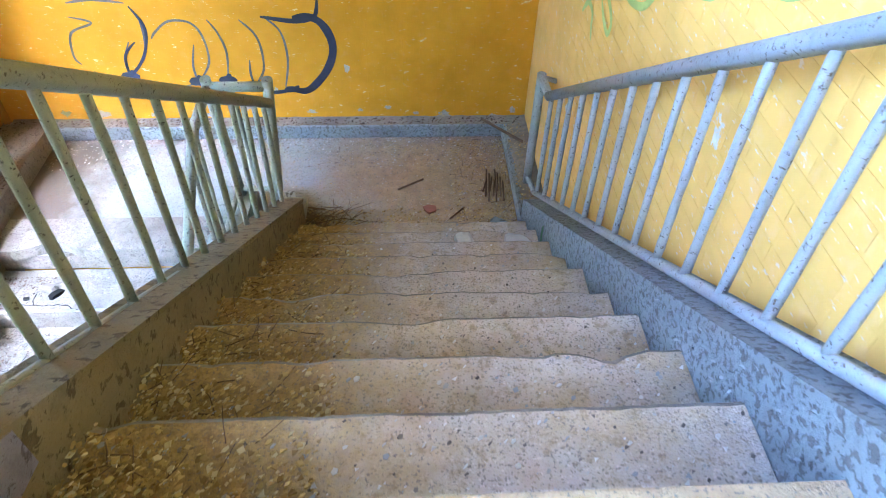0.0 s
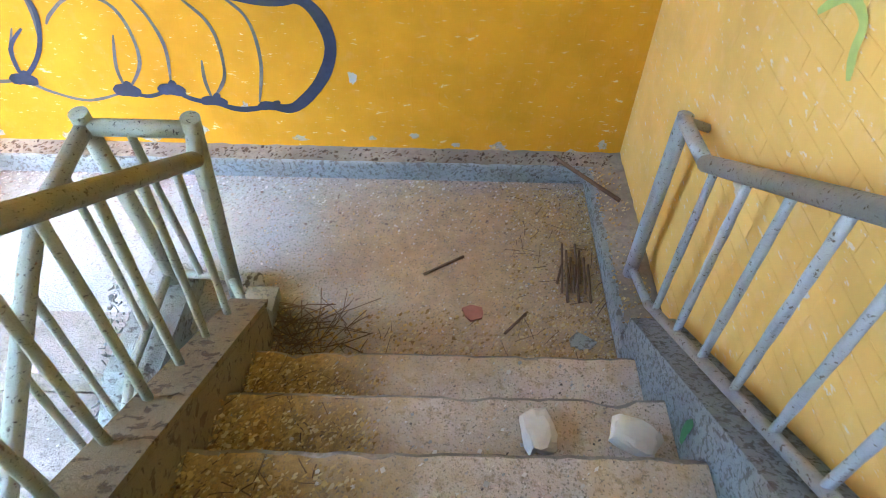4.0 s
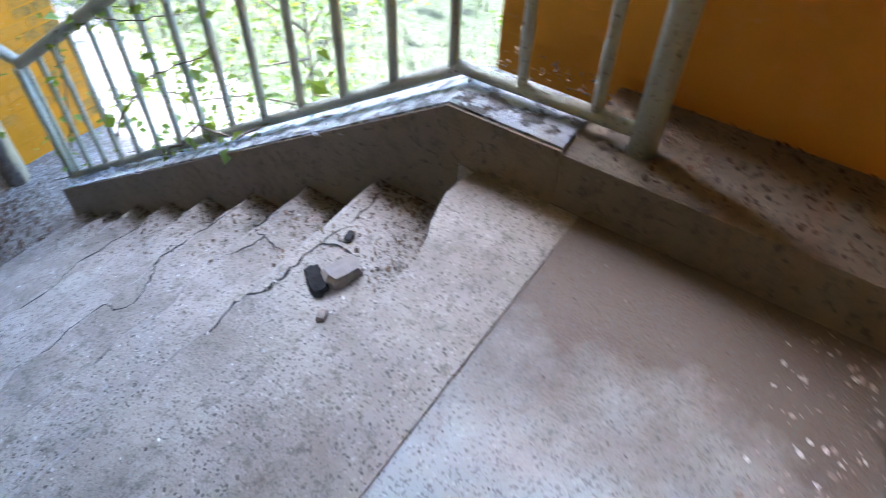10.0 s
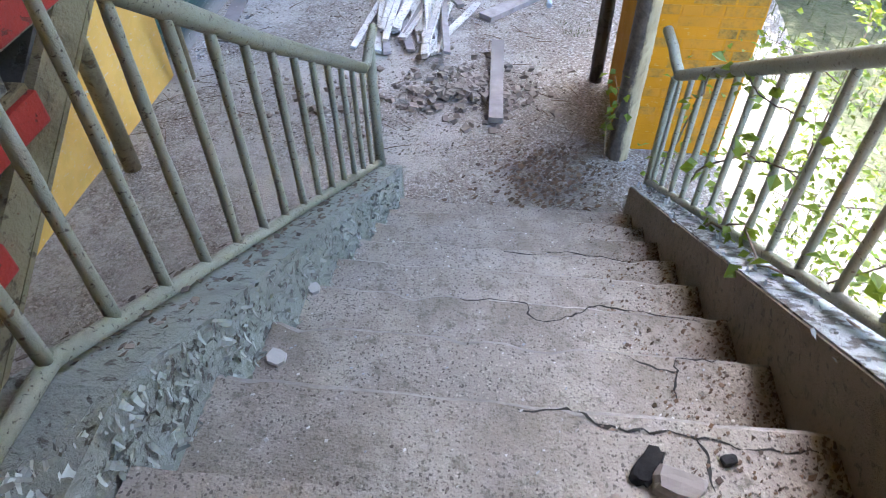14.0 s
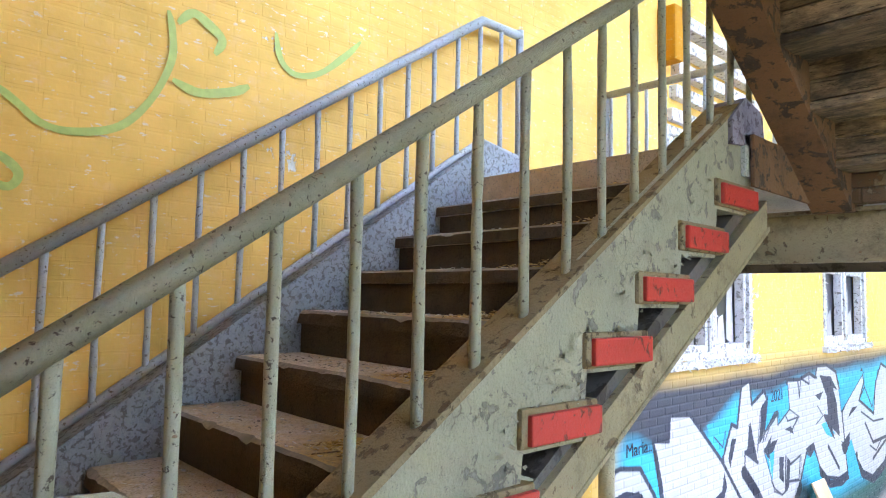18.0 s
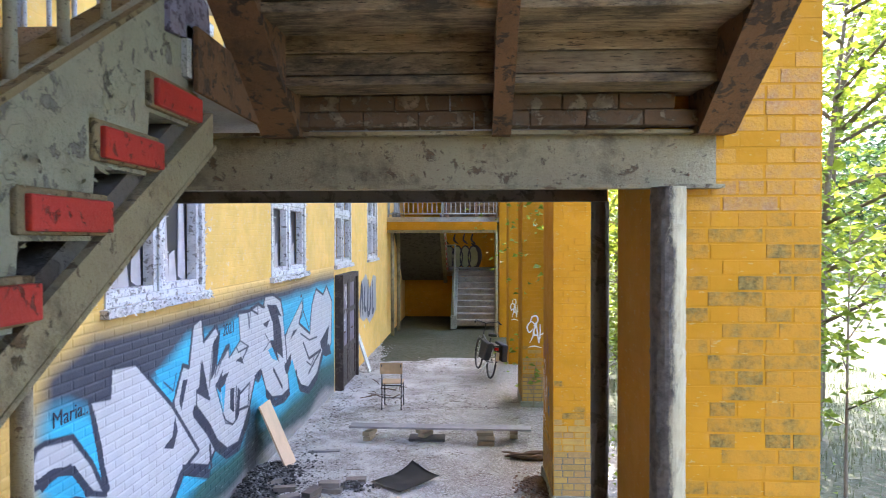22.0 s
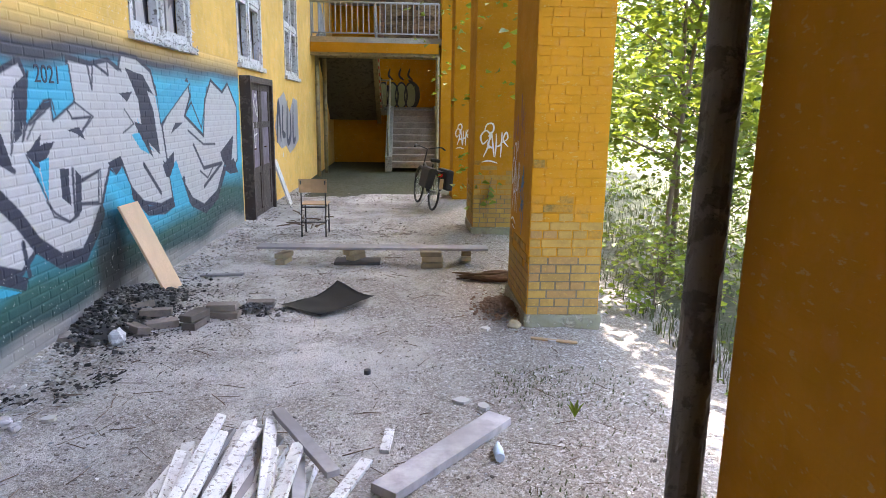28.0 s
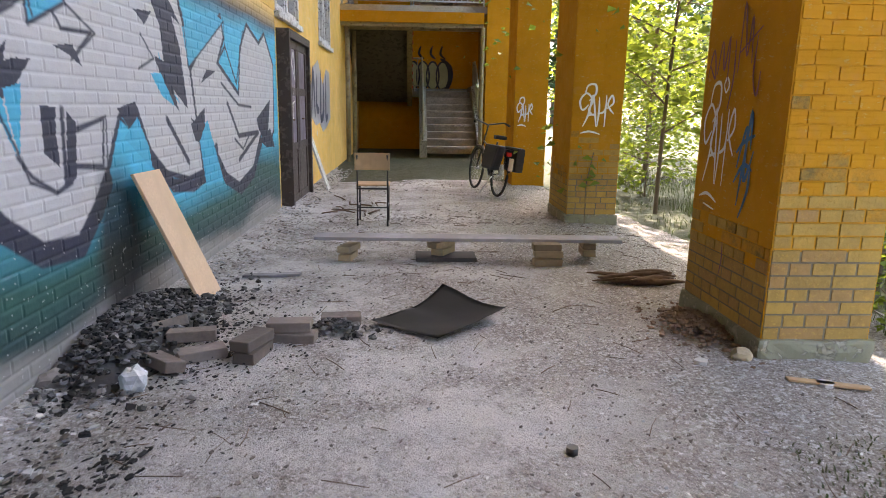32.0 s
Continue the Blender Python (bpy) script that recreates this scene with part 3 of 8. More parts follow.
def tower(far):
    FAR[0] = far
    tag = "far " if far else ""
    # walls
    thing("wall_north" if not far else "wall_south", boxm(WEST - 0.3, EAST + 0.45, 0, 0.3, -0.2, HIGH), M_NORTH, "ochre yellow plastered end wall of the stairwell with graffiti", "wall", kind="structure")
    thing("wall_stair", boxm(EAST, EAST + 0.5, -5.0, 0, -0.4, HIGH), M_EAST, "pale yellow painted brick wall beside the stairs", "wall", kind="structure")
    # In the far tower this wall is lengthened, unseen, to darken the stairwell.
    thing("wall_west", boxm(WEST - 0.5, WEST - 0.12, -2.4 if far else -1.34, 0, -0.2, HIGH), M_PIERSIDE, "short ochre wall beside the landing", "wall", kind="structure")
    # landing
    ld = thing("landing", boxm(WEST - 0.12, EAST, -1.0, 0, L - 0.16, L), M_LAND, "dusty concrete stair landing", "landing", kind="structure")
    edge = [(-1.98, -0.93), (-3.28, -0.93), (-3.28, N2 - 0.02)]
    for i in range(27):
        x = -3.27 + 1.28 * i / 26
        gap = 0.07 * math.exp(-((x + 2.93) / 0.13) ** 2) if not far else 0
        edge.append((x, N2 + gap + 0.012 * noise.noise((x * 9, 3, 0)) + 0.02))
    part("edge_slab", prismm(edge, 2, L - 0.07, L + 0.004), M_STEP2, ld)
    part("edge_riser", boxm(-3.28, -1.98, N2 + 0.05, N2 + 0.12, L - 0.18, L - 0.07), M_STEP2, ld)
    part("edge_slab", boxm(-1.72, -0.13, -1.19, -0.99, L - 0.16, L - 0.003), M_LAND, ld)
    cb = holder("landing_kerb", (0, 0, L), "raised concrete kerb with peeling blue-grey paint and debris", "kerb", kind="structure")
    part("kerb_north", boxm(WEST - 0.12, EAST, -0.105, 0, L, L + 0.1, 0.012), M_CURB, cb)
    part("kerb_east", boxm(-0.135, EAST, -1.1, -0.105, L, L + 0.1, 0.012), M_CURB, cb)
    for a, b, along in ((WEST - 0.1, EAST, 0), (-1.09, -0.09, 1)):
        bm = bmesh.new()
        k = 70
        rows = []
        for i in range(k + 1):
            p = a + (b - a) * i / k
            w = 0.098 + 0.012 * noise.noise((p * 14, along, 0))
            row = []
            for q in range(6):
                d, h = w * q / 5, L + 0.104 + 0.012 * (1 - q / 5) + 0.01 * noise.noise((p * 20, q, along)) * (q < 5) - 0.012 * (q == 5)
                row.append(bm.verts.new((p, -d, h) if along == 0 else (EAST - d * 1.65, p, h)))
            rows.append(row)
        for u, v in zip(rows, rows[1:]):
            for q in range(5):
                bm.faces.new((u[q], u[q + 1], v[q + 1], v[q])).smooth = True
        part("kerb_dirt", bm, M_CURBTOP, cb, "brown dust lying on the kerb")
    part("kerb_west", boxm(WEST - 0.12, -3.28, -1.0, -0.105, L, L + 0.15, 0.012), M_CURBWEST, cb)
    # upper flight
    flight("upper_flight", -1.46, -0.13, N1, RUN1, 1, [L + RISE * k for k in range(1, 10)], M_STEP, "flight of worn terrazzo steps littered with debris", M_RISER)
    ys, ye = -1.06, -3.62
    pts = [(ys, L), (ys, z1(ys) + 0.13), (-3.74, z1(-3.74) + 0.14), (-4.0, TOP + 0.17), (-4.0, TOP - 0.15), (ye, z1(ye) - 0.35), (N1 - 0.2, L)]
    cr = thing("stair_kerb", prismm(pts, 0, -0.125, EAST), M_CURB, "sloping stair kerb with peeling blue-grey paint", "kerb", kind="structure")
    # Slab and added side plate are coloured dark to give the gap's shade.
    thing("stair_soffit", prismm([(-1.0, z1(-1.0) - 0.3), (-3.75, z1(-3.75) - 0.3), (-3.75, z1(-3.75) - 0.36), (-1.0, z1(-1.0) - 0.36)], 0, -1.56, EAST), M_DARKSTEEL_SHADE, "underside of the stair flight, coloured dark for the shaded gap", "soffit", kind="structure")
    thing("stair_side", prismm([(-1.12, z1(-1.12) - 0.06), (-3.7, z1(-3.7) - 0.06), (-3.7, z1(-3.7) - 0.42), (-1.12, z1(-1.12) - 0.42)], 0, -1.47, -1.462), M_DARKSTEEL_SHADE, "dark plate added to give the shade in the gap behind the step ends", "stair side", kind="structure")
    # parapet with stepped underside
    top = [(-0.84, L + 0.004), (-0.84, L + 0.075), (-0.98, L + 0.095), (-1.02, z1(-1.06) + 0.1), (-3.6, z1(-3.6) + 0.12), (-3.74, TOP + 0.1), (-3.74, TOP - 0.06)]
    low = []
    for k in range(9, 0, -1):
        y = N1 - RUN1 * (k - 1)
        low += [(y - RUN1 - 0.04, L + RISE * k - 0.13), (y - 0.06, L + RISE * k - 0.13)]
    pp = thing("stair_parapet", prismm(top + low, 0, -1.582, -1.46), M_PARAPET, "sloping stair parapet with cracked and peeling grey-green paint", "parapet", kind="structure")
    for k in range(10, 0, -1):
        y = N1 - RUN1 * (k - 1) - 0.06
        part("slab_end", boxm(-1.597, -1.46, y - 0.3, y + 0.022, L + RISE * k - 0.118, L + RISE * k - 0.018, 0.008), M_INNER, pp, "rough brown end of the tread slab")
        part("step_end", boxm(-1.612, -1.46, y - 0.3, y, L + RISE * k - 0.11, L + RISE * k - 0.034, 0.006), M_RED if k < 10 else M_PURPLE, pp, "red painted step end" if k < 10 else "violet smeared step end")
    part("cap", prismm([(-1.02, z1(-1.06) + 0.102), (-1.0, z1(-1.06) + 0.116), (-3.6, z1(-3.6) + 0.136), (-3.6, z1(-3.6) + 0.122)], 0, -1.59, -1.452), M_INNER, pp, "dirty brown top of the parapet")
    part("inner_face", prismm([(-1.03, L + 0.01), (-1.03, z1(-1.06) + 0.1), (-3.6, z1(-3.6) + 0.12), (-3.6, z1(-3.6) - 0.1), (-1.2, L + 0.01)], 0, -1.462, -1.454), M_INNER, pp, "brown stained inner face")
    part("parapet_end", prismm([(-3.5, z1(-3.5) + 0.02), (-3.5, z1(-3.5) + 0.125), (-3.62, z1(-3.62) + 0.14), (-3.78, TOP + 0.115), (-3.8, TOP - 0.02)], 0, -1.6, -1.452), M_LILAC, pp, "rough lilac-grey end of the parapet")
    # Plate added over the pale slab edge to darken it.
    part("slab_edge", boxm(-1.622, -1.605, -4.44, -3.64, TOP - 0.2, TOP + 0.004, 0.004), M_RUST, pp, "rust-brown plate added to darken the edge of the slab")
    st = thing("steel_stringer", prismm([(-0.9, z1(-0.9) - 0.27), (-3.85, z1(-3.85) - 0.39), (-3.85, z1(-3.85) - 0.515), (-0.9, z1(-0.9) - 0.39)], 0, -1.585, -1.53), M_STEEL, "sloping painted steel channel under the stairs", "steel beam", kind="structure")
    part("lower_flange", prismm([(-0.9, z1(-0.9) - 0.385), (-3.87, z1(-3.87) - 0.51), (-3.87, z1(-3.87) - 0.528), (-0.9, z1(-0.9) - 0.403)], 0, -1.588, -1.45), M_STEEL, st)
    # lower flight
    flight("lower_flight", -3.29, -1.97, N2 - RUN2, RUN2, -1, [L - RISE * k for k in range(1, 9)], M_STEP2, "flight of cracked weathered concrete steps down to the ground", None)
    pts = [(-1.0, L), (-1.0, L + 0.155), (-1.29, L + 0.155), (-3.75, z2(-3.75) + 0.15), (-3.75, -0.1), (-3.4, -0.1), (-1.0, L - 0.3)]
    kw = thing("stair_kerb_west", prismm(pts, 0, WEST, -3.28), M_CURBWEST, "sloping concrete stair kerb with dirt and worn paint", "kerb", kind="structure")
    part("painted_top", prismm([(-1.0, L + 0.15), (-1.0, L + 0.161), (-1.29, L + 0.161), (-3.745, z2(-3.745) + 0.156), (-3.745, z2(-3.745) + 0.145), (-1.29, L + 0.15)], 0, WEST + 0.01, -3.288), M_KERBTOP, kw, "pale blue-grey paint flaking off the top")
    pts = [(-0.75, L - 0.1), (-0.75, L + 0.1), (-1.28, L + 0.13), (-3.68, z2(-3.68) + 0.21), (-3.68, -0.1), (-3.3, -0.1), (-0.75, L - 0.4)]
    thing("stair_kerb_inner", prismm(pts, 0, -1.98, -1.79), M_CURBGREEN, "sloping stair kerb with flaking blue-grey paint", "kerb", kind="structure")
    # rails
    r = holder("wall_side_railing", (-0.05, -1, L), "pale blue-grey painted steel stair railing, chipped", "railing")
    rx = -0.05
    rail_run(r, M_RAILBLUE, [(rx, -1.0, z1(-1.0) + 0.85), (rx, -3.75, z1(-3.75) + 0.868), (rx, -4.08, 4.385)], [(rx, -1.0, z1(-1.0) + 0.175), (rx, -3.75, z1(-3.75) + 0.16), (rx, -4.08, 3.62)], 0.178, -2.31)
    part("newel_post", tubem([(rx, -4.08, TOP), (rx, -4.08, 4.42)], 0.024, 12), M_RAILBLUE, r)
    part("handrail_end", tubem([(rx, -1.0, z1(-1.0) + 0.85), (rx, -0.76, 2.49)], 0.024, 12), M_RAILBLUE, r)
    part("newel_post", tubem([(rx, -0.76, L + 0.1), (rx, -0.76, 2.51)], 0.027, 12), M_RAILBLUE, r)
    part("base_pipe_end", tubem([(rx, -1.0, z1(-1.0) + 0.175), (rx, -0.76, L + 0.15)], 0.017, 10), M_RAILBLUE, r)
    part("wall_bracket", tubem([(rx, -0.76, 2.49), (EAST, -0.76, 2.46)], 0.015, 8), M_RAILBLUE, r)
    r = holder("inner_railing", (-1.58, -1, L), "grey-green painted steel stair railing with rust spots", "railing")
    rx, PY = -1.55, -0.945
    rail_run(r, M_RAIL, [(rx, -1.0, z1(-1.0) + 0.82), (rx, -3.5, z1(-3.5) + 0.8), (rx, -3.8, TOP + 0.92)], [(rx, -1.0, z1(-1.0) + 0.12), (rx, -3.5, z1(-3.5) + 0.125), (rx, -3.8, TOP + 0.125)], 0.176, -2.015)
    part("handrail_end", tubem([(rx, -1.0, z1(-1.0) + 0.82), (rx, PY, 2.56)], 0.024, 12), M_RAIL, r)
    part("base_pipe_end", tubem([(rx, -1.0, z1(-1.0) + 0.13), (-1.63, -0.86, L + 0.16)], 0.017, 10), M_RAIL, r)
    for foot, head in (((-1.64, -0.84, L), (-1.547, PY - 0.01, 2.6)), ((-1.86, -0.83, L), (-1.87, PY, 2.6))):
        part("newel_post", tubem([foot, head], 0.029, 12), M_RAIL, r)
    rail_run(r, M_RAIL, [(rx, PY, 2.55), (-1.87, PY, 2.55)], [(-1.63, -0.86, L + 0.16), (-1.86, -0.85, L + 0.16)], 0.13, ax=0)
    rx = -1.87
    inner = lambda y: 1.695 + (y + 1.45) * 0.602
    rail_run(r, M_RAIL, [(rx, PY, 2.55), (rx, -1.3, 2.525), (rx, -1.42, 2.455), (rx, -1.74, 2.225), (rx, -2.35, 1.795), (rx, -3.47, 1.06)], [(rx, -0.85, L + 0.16), (rx, -1.3, inner(-1.3)), (rx, -3.6, inner(-3.6))], 0.165, -1.29)
    part("newel_post", tubem([(rx, -3.62, 0.2), (rx, -3.62, 1.1)], 0.028, 12), M_RAIL, r)
    part("handrail_end", tubem([(rx, -3.47, 1.06), (rx, -3.54, 1.045), (rx, -3.62, 1.09), (rx, -3.74, 1.13)], 0.024, 12), M_RAIL, r)
    r = holder("outer_railing", (-3.35, -1, L), "weathered grey-green steel railing on the open side of the stairs", "railing")
    rx = -3.385
    rail_run(r, M_RAIL, [(rx, -0.86, 2.46), (rx, -1.32, 2.46), (rx, -3.76, z2(-3.76) + 0.87)], [(rx, -0.86, L + 0.2), (rx, -1.32, L + 0.19), (rx, -3.8, z2(-3.8) + 0.19)], 0.182, -1.705)
    part("newel_post", tubem([(rx, -0.86, L), (rx, -0.86, 2.49)], 0.03, 12), M_RAIL, r)
    part("newel_post", tubem([(rx, -3.8, -0.02), (rx, -3.8, 0.9)], 0.024, 12), M_RAIL, r)
    part("handrail_end", tubem([(rx, -3.74, 0.95), (rx + 0.01, -3.82, 0.965), (rx + 0.02, -3.93, 1.0), (rx + 0.04, -4.05, 1.03)], 0.027, 12), M_RAIL, r)
    # upper floor, beams and the flight above
    thing("upper_floor", prismm([(EAST, -5.18), (-3.3, -5.18), (-3.3, -4.5), (-1.6, -4.5), (-1.6, N1 - 9 * RUN1 + 0.0), (EAST, N1 - 9 * RUN1)], 2, TOP - 0.16, TOP), M_LAND, "concrete slab of the upper landing", "floor", kind="structure")
    b = holder("landing_beam", (-2, -4.45, 3), "peeling grey-green steel channel beam with rust", "steel beam", kind="structure")
    part("web", boxm(-3.5, EAST, -4.417, -4.405, 2.975, 3.2), M_STEEL, b)
    part("lower_flange", boxm(-3.51, EAST, -4.405, -4.33, 2.962, 2.978), M_STEEL, b)
    part("upper_flange", boxm(-3.51, EAST, -4.405, -4.35, 3.19, 3.205), M_STEEL, b)
    b = holder("front_beam", (-2, -5.2, 3), "dark weathered steel beam under the balcony edge", "steel beam", kind="structure")
    part("web", boxm(-3.2, EAST, -5.2, -5.14, 2.955, 3.26), M_DARKSTEEL_SHADE if not far else M_STEEL, b)
    part("fascia", boxm(-3.2, EAST, -5.26, -5.2, 3.04, 3.28), M_PIER, b, "orange painted fascia")
    tf = holder("flight_above", (-2.5, -3, 4), "underside of the next flight with old boards and rusty stringers", "stairs", kind="structure")
    s3 = SLOPE2
    for i in range(11):
        y, z = -4.4 + i * RUN2, 3.25 + i * RISE
        if i == 0 and not far:
            for j in range(2):
                for q in range(8):
                    x = -3.4 + q * 0.228 + 0.1 * j
                    part("brick", boxm(x, min(x + 0.224, -1.71), y + 0.01 + 0.03 * j + 0.008 * noise.noise((x * 9, j, 0)), y + 0.1, z - 0.034 + 0.065 * j, z + 0.029 + 0.065 * j, 0.007), M_REDBRICK, tf)
        part("soffit_board", boxm(-3.45, -1.7, y - 0.01, y + 0.155, z + 0.1, z + 0.13, 0.004), M_WOOD, tf)
        part("soffit_board", boxm(-3.45, -1.7, y + 0.16, y + RUN2 + 0.012, z + 0.09, z + 0.125, 0.004), M_WOOD, tf)
        part("riser_board", boxm(-3.45, -1.7, y + RUN2 - 0.02, y + RUN2 + 0.008, z + 0.13, z + 0.21, 0.004), M_WOOD, tf)
        part("riser_board", boxm(-3.45, -1.7, y + RUN2 - 0.012, y + RUN2 + 0.012, z + 0.213, z + 0.285, 0.004), M_WOOD, tf)
    for x, wide in ((-3.54, 0.15), (-2.64, 0.075), (-1.77, 0.16)):
        part("stringer", prismm([(-4.46, 3.19), (-4.46, 3.36), (-1.2, 3.4 + 3.24 * s3), (-1.2, 3.18 + 3.24 * s3), (-4.3, 3.18)], 0, x, x + wide), M_RUST, tf, "rusty steel stringer")
    thing("upper_landing", boxm(WEST, EAST, -1.3, 0, TOP + L - 0.12, TOP + L), M_PLASTER, "slab of the next landing up", "landing", kind="structure")
    # posts and pier by the front
    thing("brick_pier", boxm(-3.94, -3.275, -5.23, -4.42, -0.4, HIGH), [M_PIER], "tall brick pier painted yellow, paint worn from the bricks", "pier", kind="structure")
    for x, y, r, top, mat, label in ((-3.283, -4.335, 0.071, 2.965, M_POST, "round steel post with peeling cream paint, shade painted on its east side"), (-3.182, -5.25, 0.05, 2.96, M_DARKSTEEL_SHADE if not far else M_STEEL, "round steel post with flaking dark paint")):
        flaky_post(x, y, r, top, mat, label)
    for x, y in ((-0.15, -3.88), (-0.09, -4.98)):
        thing("steel_post", tubem([(x, y, -0.3), (x, y, 2.97)], 0.055, 16), M_STEEL, "round grey steel post by the wall", "post", kind="structure")
    r = holder("balcony_railing", (-1.5, -5.15, TOP), "grey painted steel balcony railing", "railing")
    rail_run(r, M_RAILBLUE, [(-3.2, -5.12, TOP + 0.84), (EAST, -5.12, TOP + 0.84)], [(-3.2, -5.12, TOP + 0.1), (EAST, -5.12, TOP + 0.1)], 0.14, ax=0)
    for x in (-3.2, -1.6, EAST - 0.03):
        part("newel_post", tubem([(x, -5.12, TOP - 0.01), (x, -5.12, TOP + 0.85)], 0.022, 10), M_RAILBLUE, r)
    FAR[0] = False


tower(False)
tower(True)

# ---- piers along the open side ----
for y in (-8.42, -12.65, -16.75):
    thing("brick_pier", boxm(-3.875, -3.315, y - 0.93, y, -0.3, HIGH), [M_PIER], "tall brick pier painted yellow with bare bricks at its foot", "pier", group="piers of the covered walk", kind="structure")

# ---- the graffiti wall: bricks in relief, with the paint on them ----
def painted_bricks():
    n = Nodes("graffiti_on_brick")
    at = n.n.new("ShaderNodeAttribute")
    at.attribute_name = "paint"
    col = n.mix(n.math("MULTIPLY", n.ramp(n.noise(7, 6), 0.4, 0.75), 0.22), at.outputs["Color"], n.mix(1.0, at.outputs["Color"], (0.55, 0.55, 0.58), "MULTIPLY"))
    chips = n.ramp(n.noise(14, 8, 0.7), 0.665, 0.685)
    low = n.math("MULTIPLY", chips, n.ramp(n.axis(2), 1.1, 0.1))
    col = n.mix(low, col, (0.62, 0.6, 0.58))
    n.bump(n.noise(60, 5), 0.25, 0.004)
    n.bump(n.noise(9, 5), 0.3, 0.012)
    return n.done(col, 0.6)


def graffiti_wall():
    y0, y1, z0, z1 = -13.5, -5.0, -0.05, GRAFFITI_TOP
    ny, nz = 1300, 352
    ys, zs = np.linspace(y0, y1, ny + 1), np.linspace(z0, z1, nz + 1)
    Y, Z = np.meshgrid(ys, zs, indexing="ij")
    flow = np.array([[noise.noise((y * 1.1, z * 1.6, 0.5)) for z in zs[::4]] for y in ys[::4]])
    iy, iz = np.arange(ny + 1) / 4, np.arange(nz + 1) / 4
    a, b = np.minimum(iy.astype(int), flow.shape[0] - 2), np.minimum(iz.astype(int), flow.shape[1] - 2)
    fy, fz = (iy - a)[:, None], (iz - b)[None, :]
    flow = flow[a][:, b] * (1 - fy) * (1 - fz) + flow[a + 1][:, b] * fy * (1 - fz) + flow[a][:, b + 1] * (1 - fy) * fz + flow[a + 1][:, b + 1] * fy * fz
    C = np.empty((ny + 1, nz + 1, 3))
    C[:] = (0.78, 0.50, 0.14)

    def lay(mask, c):
        C[:] = C * (1 - mask[..., None]) + np.array(c) * mask[..., None]

    def inside(p, grow=0.0):
        m = np.zeros(Y.shape, bool)
        for (ya, za), (yb, zb) in zip(p, p[1:] + p[:1]):
            hit = ((za > Z) != (zb > Z)) & (Y < (yb - ya) * (Z - za) / ((zb - za) or 1e-9) + ya)
            m ^= hit
        return m

    def distance(p):
        d = np.full(Y.shape, 9.0)
        for (ya, za), (yb, zb) in zip(p, p[1:]):
            ll = (yb - ya) ** 2 + (zb - za) ** 2 or 1e-9
            s = np.clip(((Y - ya) * (yb - ya) + (Z - za) * (zb - za)) / ll, 0, 1)
            d = np.minimum(d, np.hypot(Y - ya - s * (yb - ya), Z - za - s * (zb - za)))
        return d

    soft = lambda v, lo, hi: np.clip((v - lo) / (hi - lo), 0, 1)
    NAVY, CYAN, SILVER, TEAL = (0.022, 0.026, 0.05), (0.035, 0.42, 0.62), (0.47, 0.46, 0.47), (0.016, 0.085, 0.075)
    top = 2.14 + 0.06 * flow - 0.25 * soft(Y, -5.9, -5.2)
    lay(soft(top - Z, -0.10, 0.10) * soft(-Y, 5.15, 5.45), (0.035, 0.04, 0.06))
    band = 1.88 + 0.10 * flow + 0.12 * np.clip((-7.0 - Y) / 5, 0, 1) - 0.35 * soft(Y, -7.3, -6.2) + 0.2 * soft(Y, -6.2, -5.6)
    lay(soft(band - Z, -0.06, 0.10) * soft(-Y, 5.2, 5.45), CYAN)
    lay(soft(0.72 + 0.22 * flow - Z, -0.05, 0.3), TEAL)
    lay(soft(0.34 + 0.16 * flow - Z, -0.05, 0.2) * 0.7, (0.02, 0.03, 0.045))
    lay(soft(0.14 + 0.16 * flow - Z, -0.05, 0.06), (0.26, 0.25, 0.24))

    def silver(p):
        m = inside(p).astype(float)
        lay(m, SILVER)
        d = distance(p + p[:1])
        lay(soft(0.026 - d, 0, 0.012), NAVY)

    def cyan(p):
        lay(inside(p).astype(float), (0.03, 0.36, 0.55))

    def navy(p):
        lay(inside(p).astype(float), NAVY)

    def line(w, p):
        lay(soft(w / 2 - distance(p), 0, 0.014), NAVY)

    silver([(-7.03, 1.38), (-7.12, 1.52), (-7.22, 1.66), (-7.34, 1.62), (-7.44, 1.99), (-7.63, 2.03), (-7.67, 1.8), (-7.97, 1.91), (-8.03, 1.82), (-7.96, 1.52), (-8.21, 1.63), (-8.53, 1.66), (-8.58, 1.72), (-8.58, 1.97), (-8.93, 1.95), (-9.25, 2.0), (-9.44, 1.94), (-9.51, 2.07), (-9.84, 2.06), (-10.16, 1.96), (-10.33, 1.64), (-10.36, 1.45), (-10.53, 0.7), (-10.18, 0.68), (-9.68, 0.78), (-9.43, 0.99), (-9.12, 1.14), (-9.02, 1.01), (-8.81, 0.7), (-8.57, 0.54), (-8.23, 0.56), (-7.96, 0.71), (-7.75, 0.59), (-7.21, 0.79)])
    silver([(-10.36, 1.45), (-10.81, 1.75), (-11.22, 1.93), (-11.28, 1.75), (-11.06, 1.54), (-11.7, 1.3), (-11.82, 1.71), (-12.12, 1.96), (-12.61, 1.83), (-12.89, 1.95), (-13.32, 1.65), (-13.24, 0.91), (-12.94, 0.76), (-12.58, 0.91), (-12.17, 0.58), (-11.58, 0.48), (-11.16, 0.61), (-10.85, 0.86), (-10.53, 0.7)])
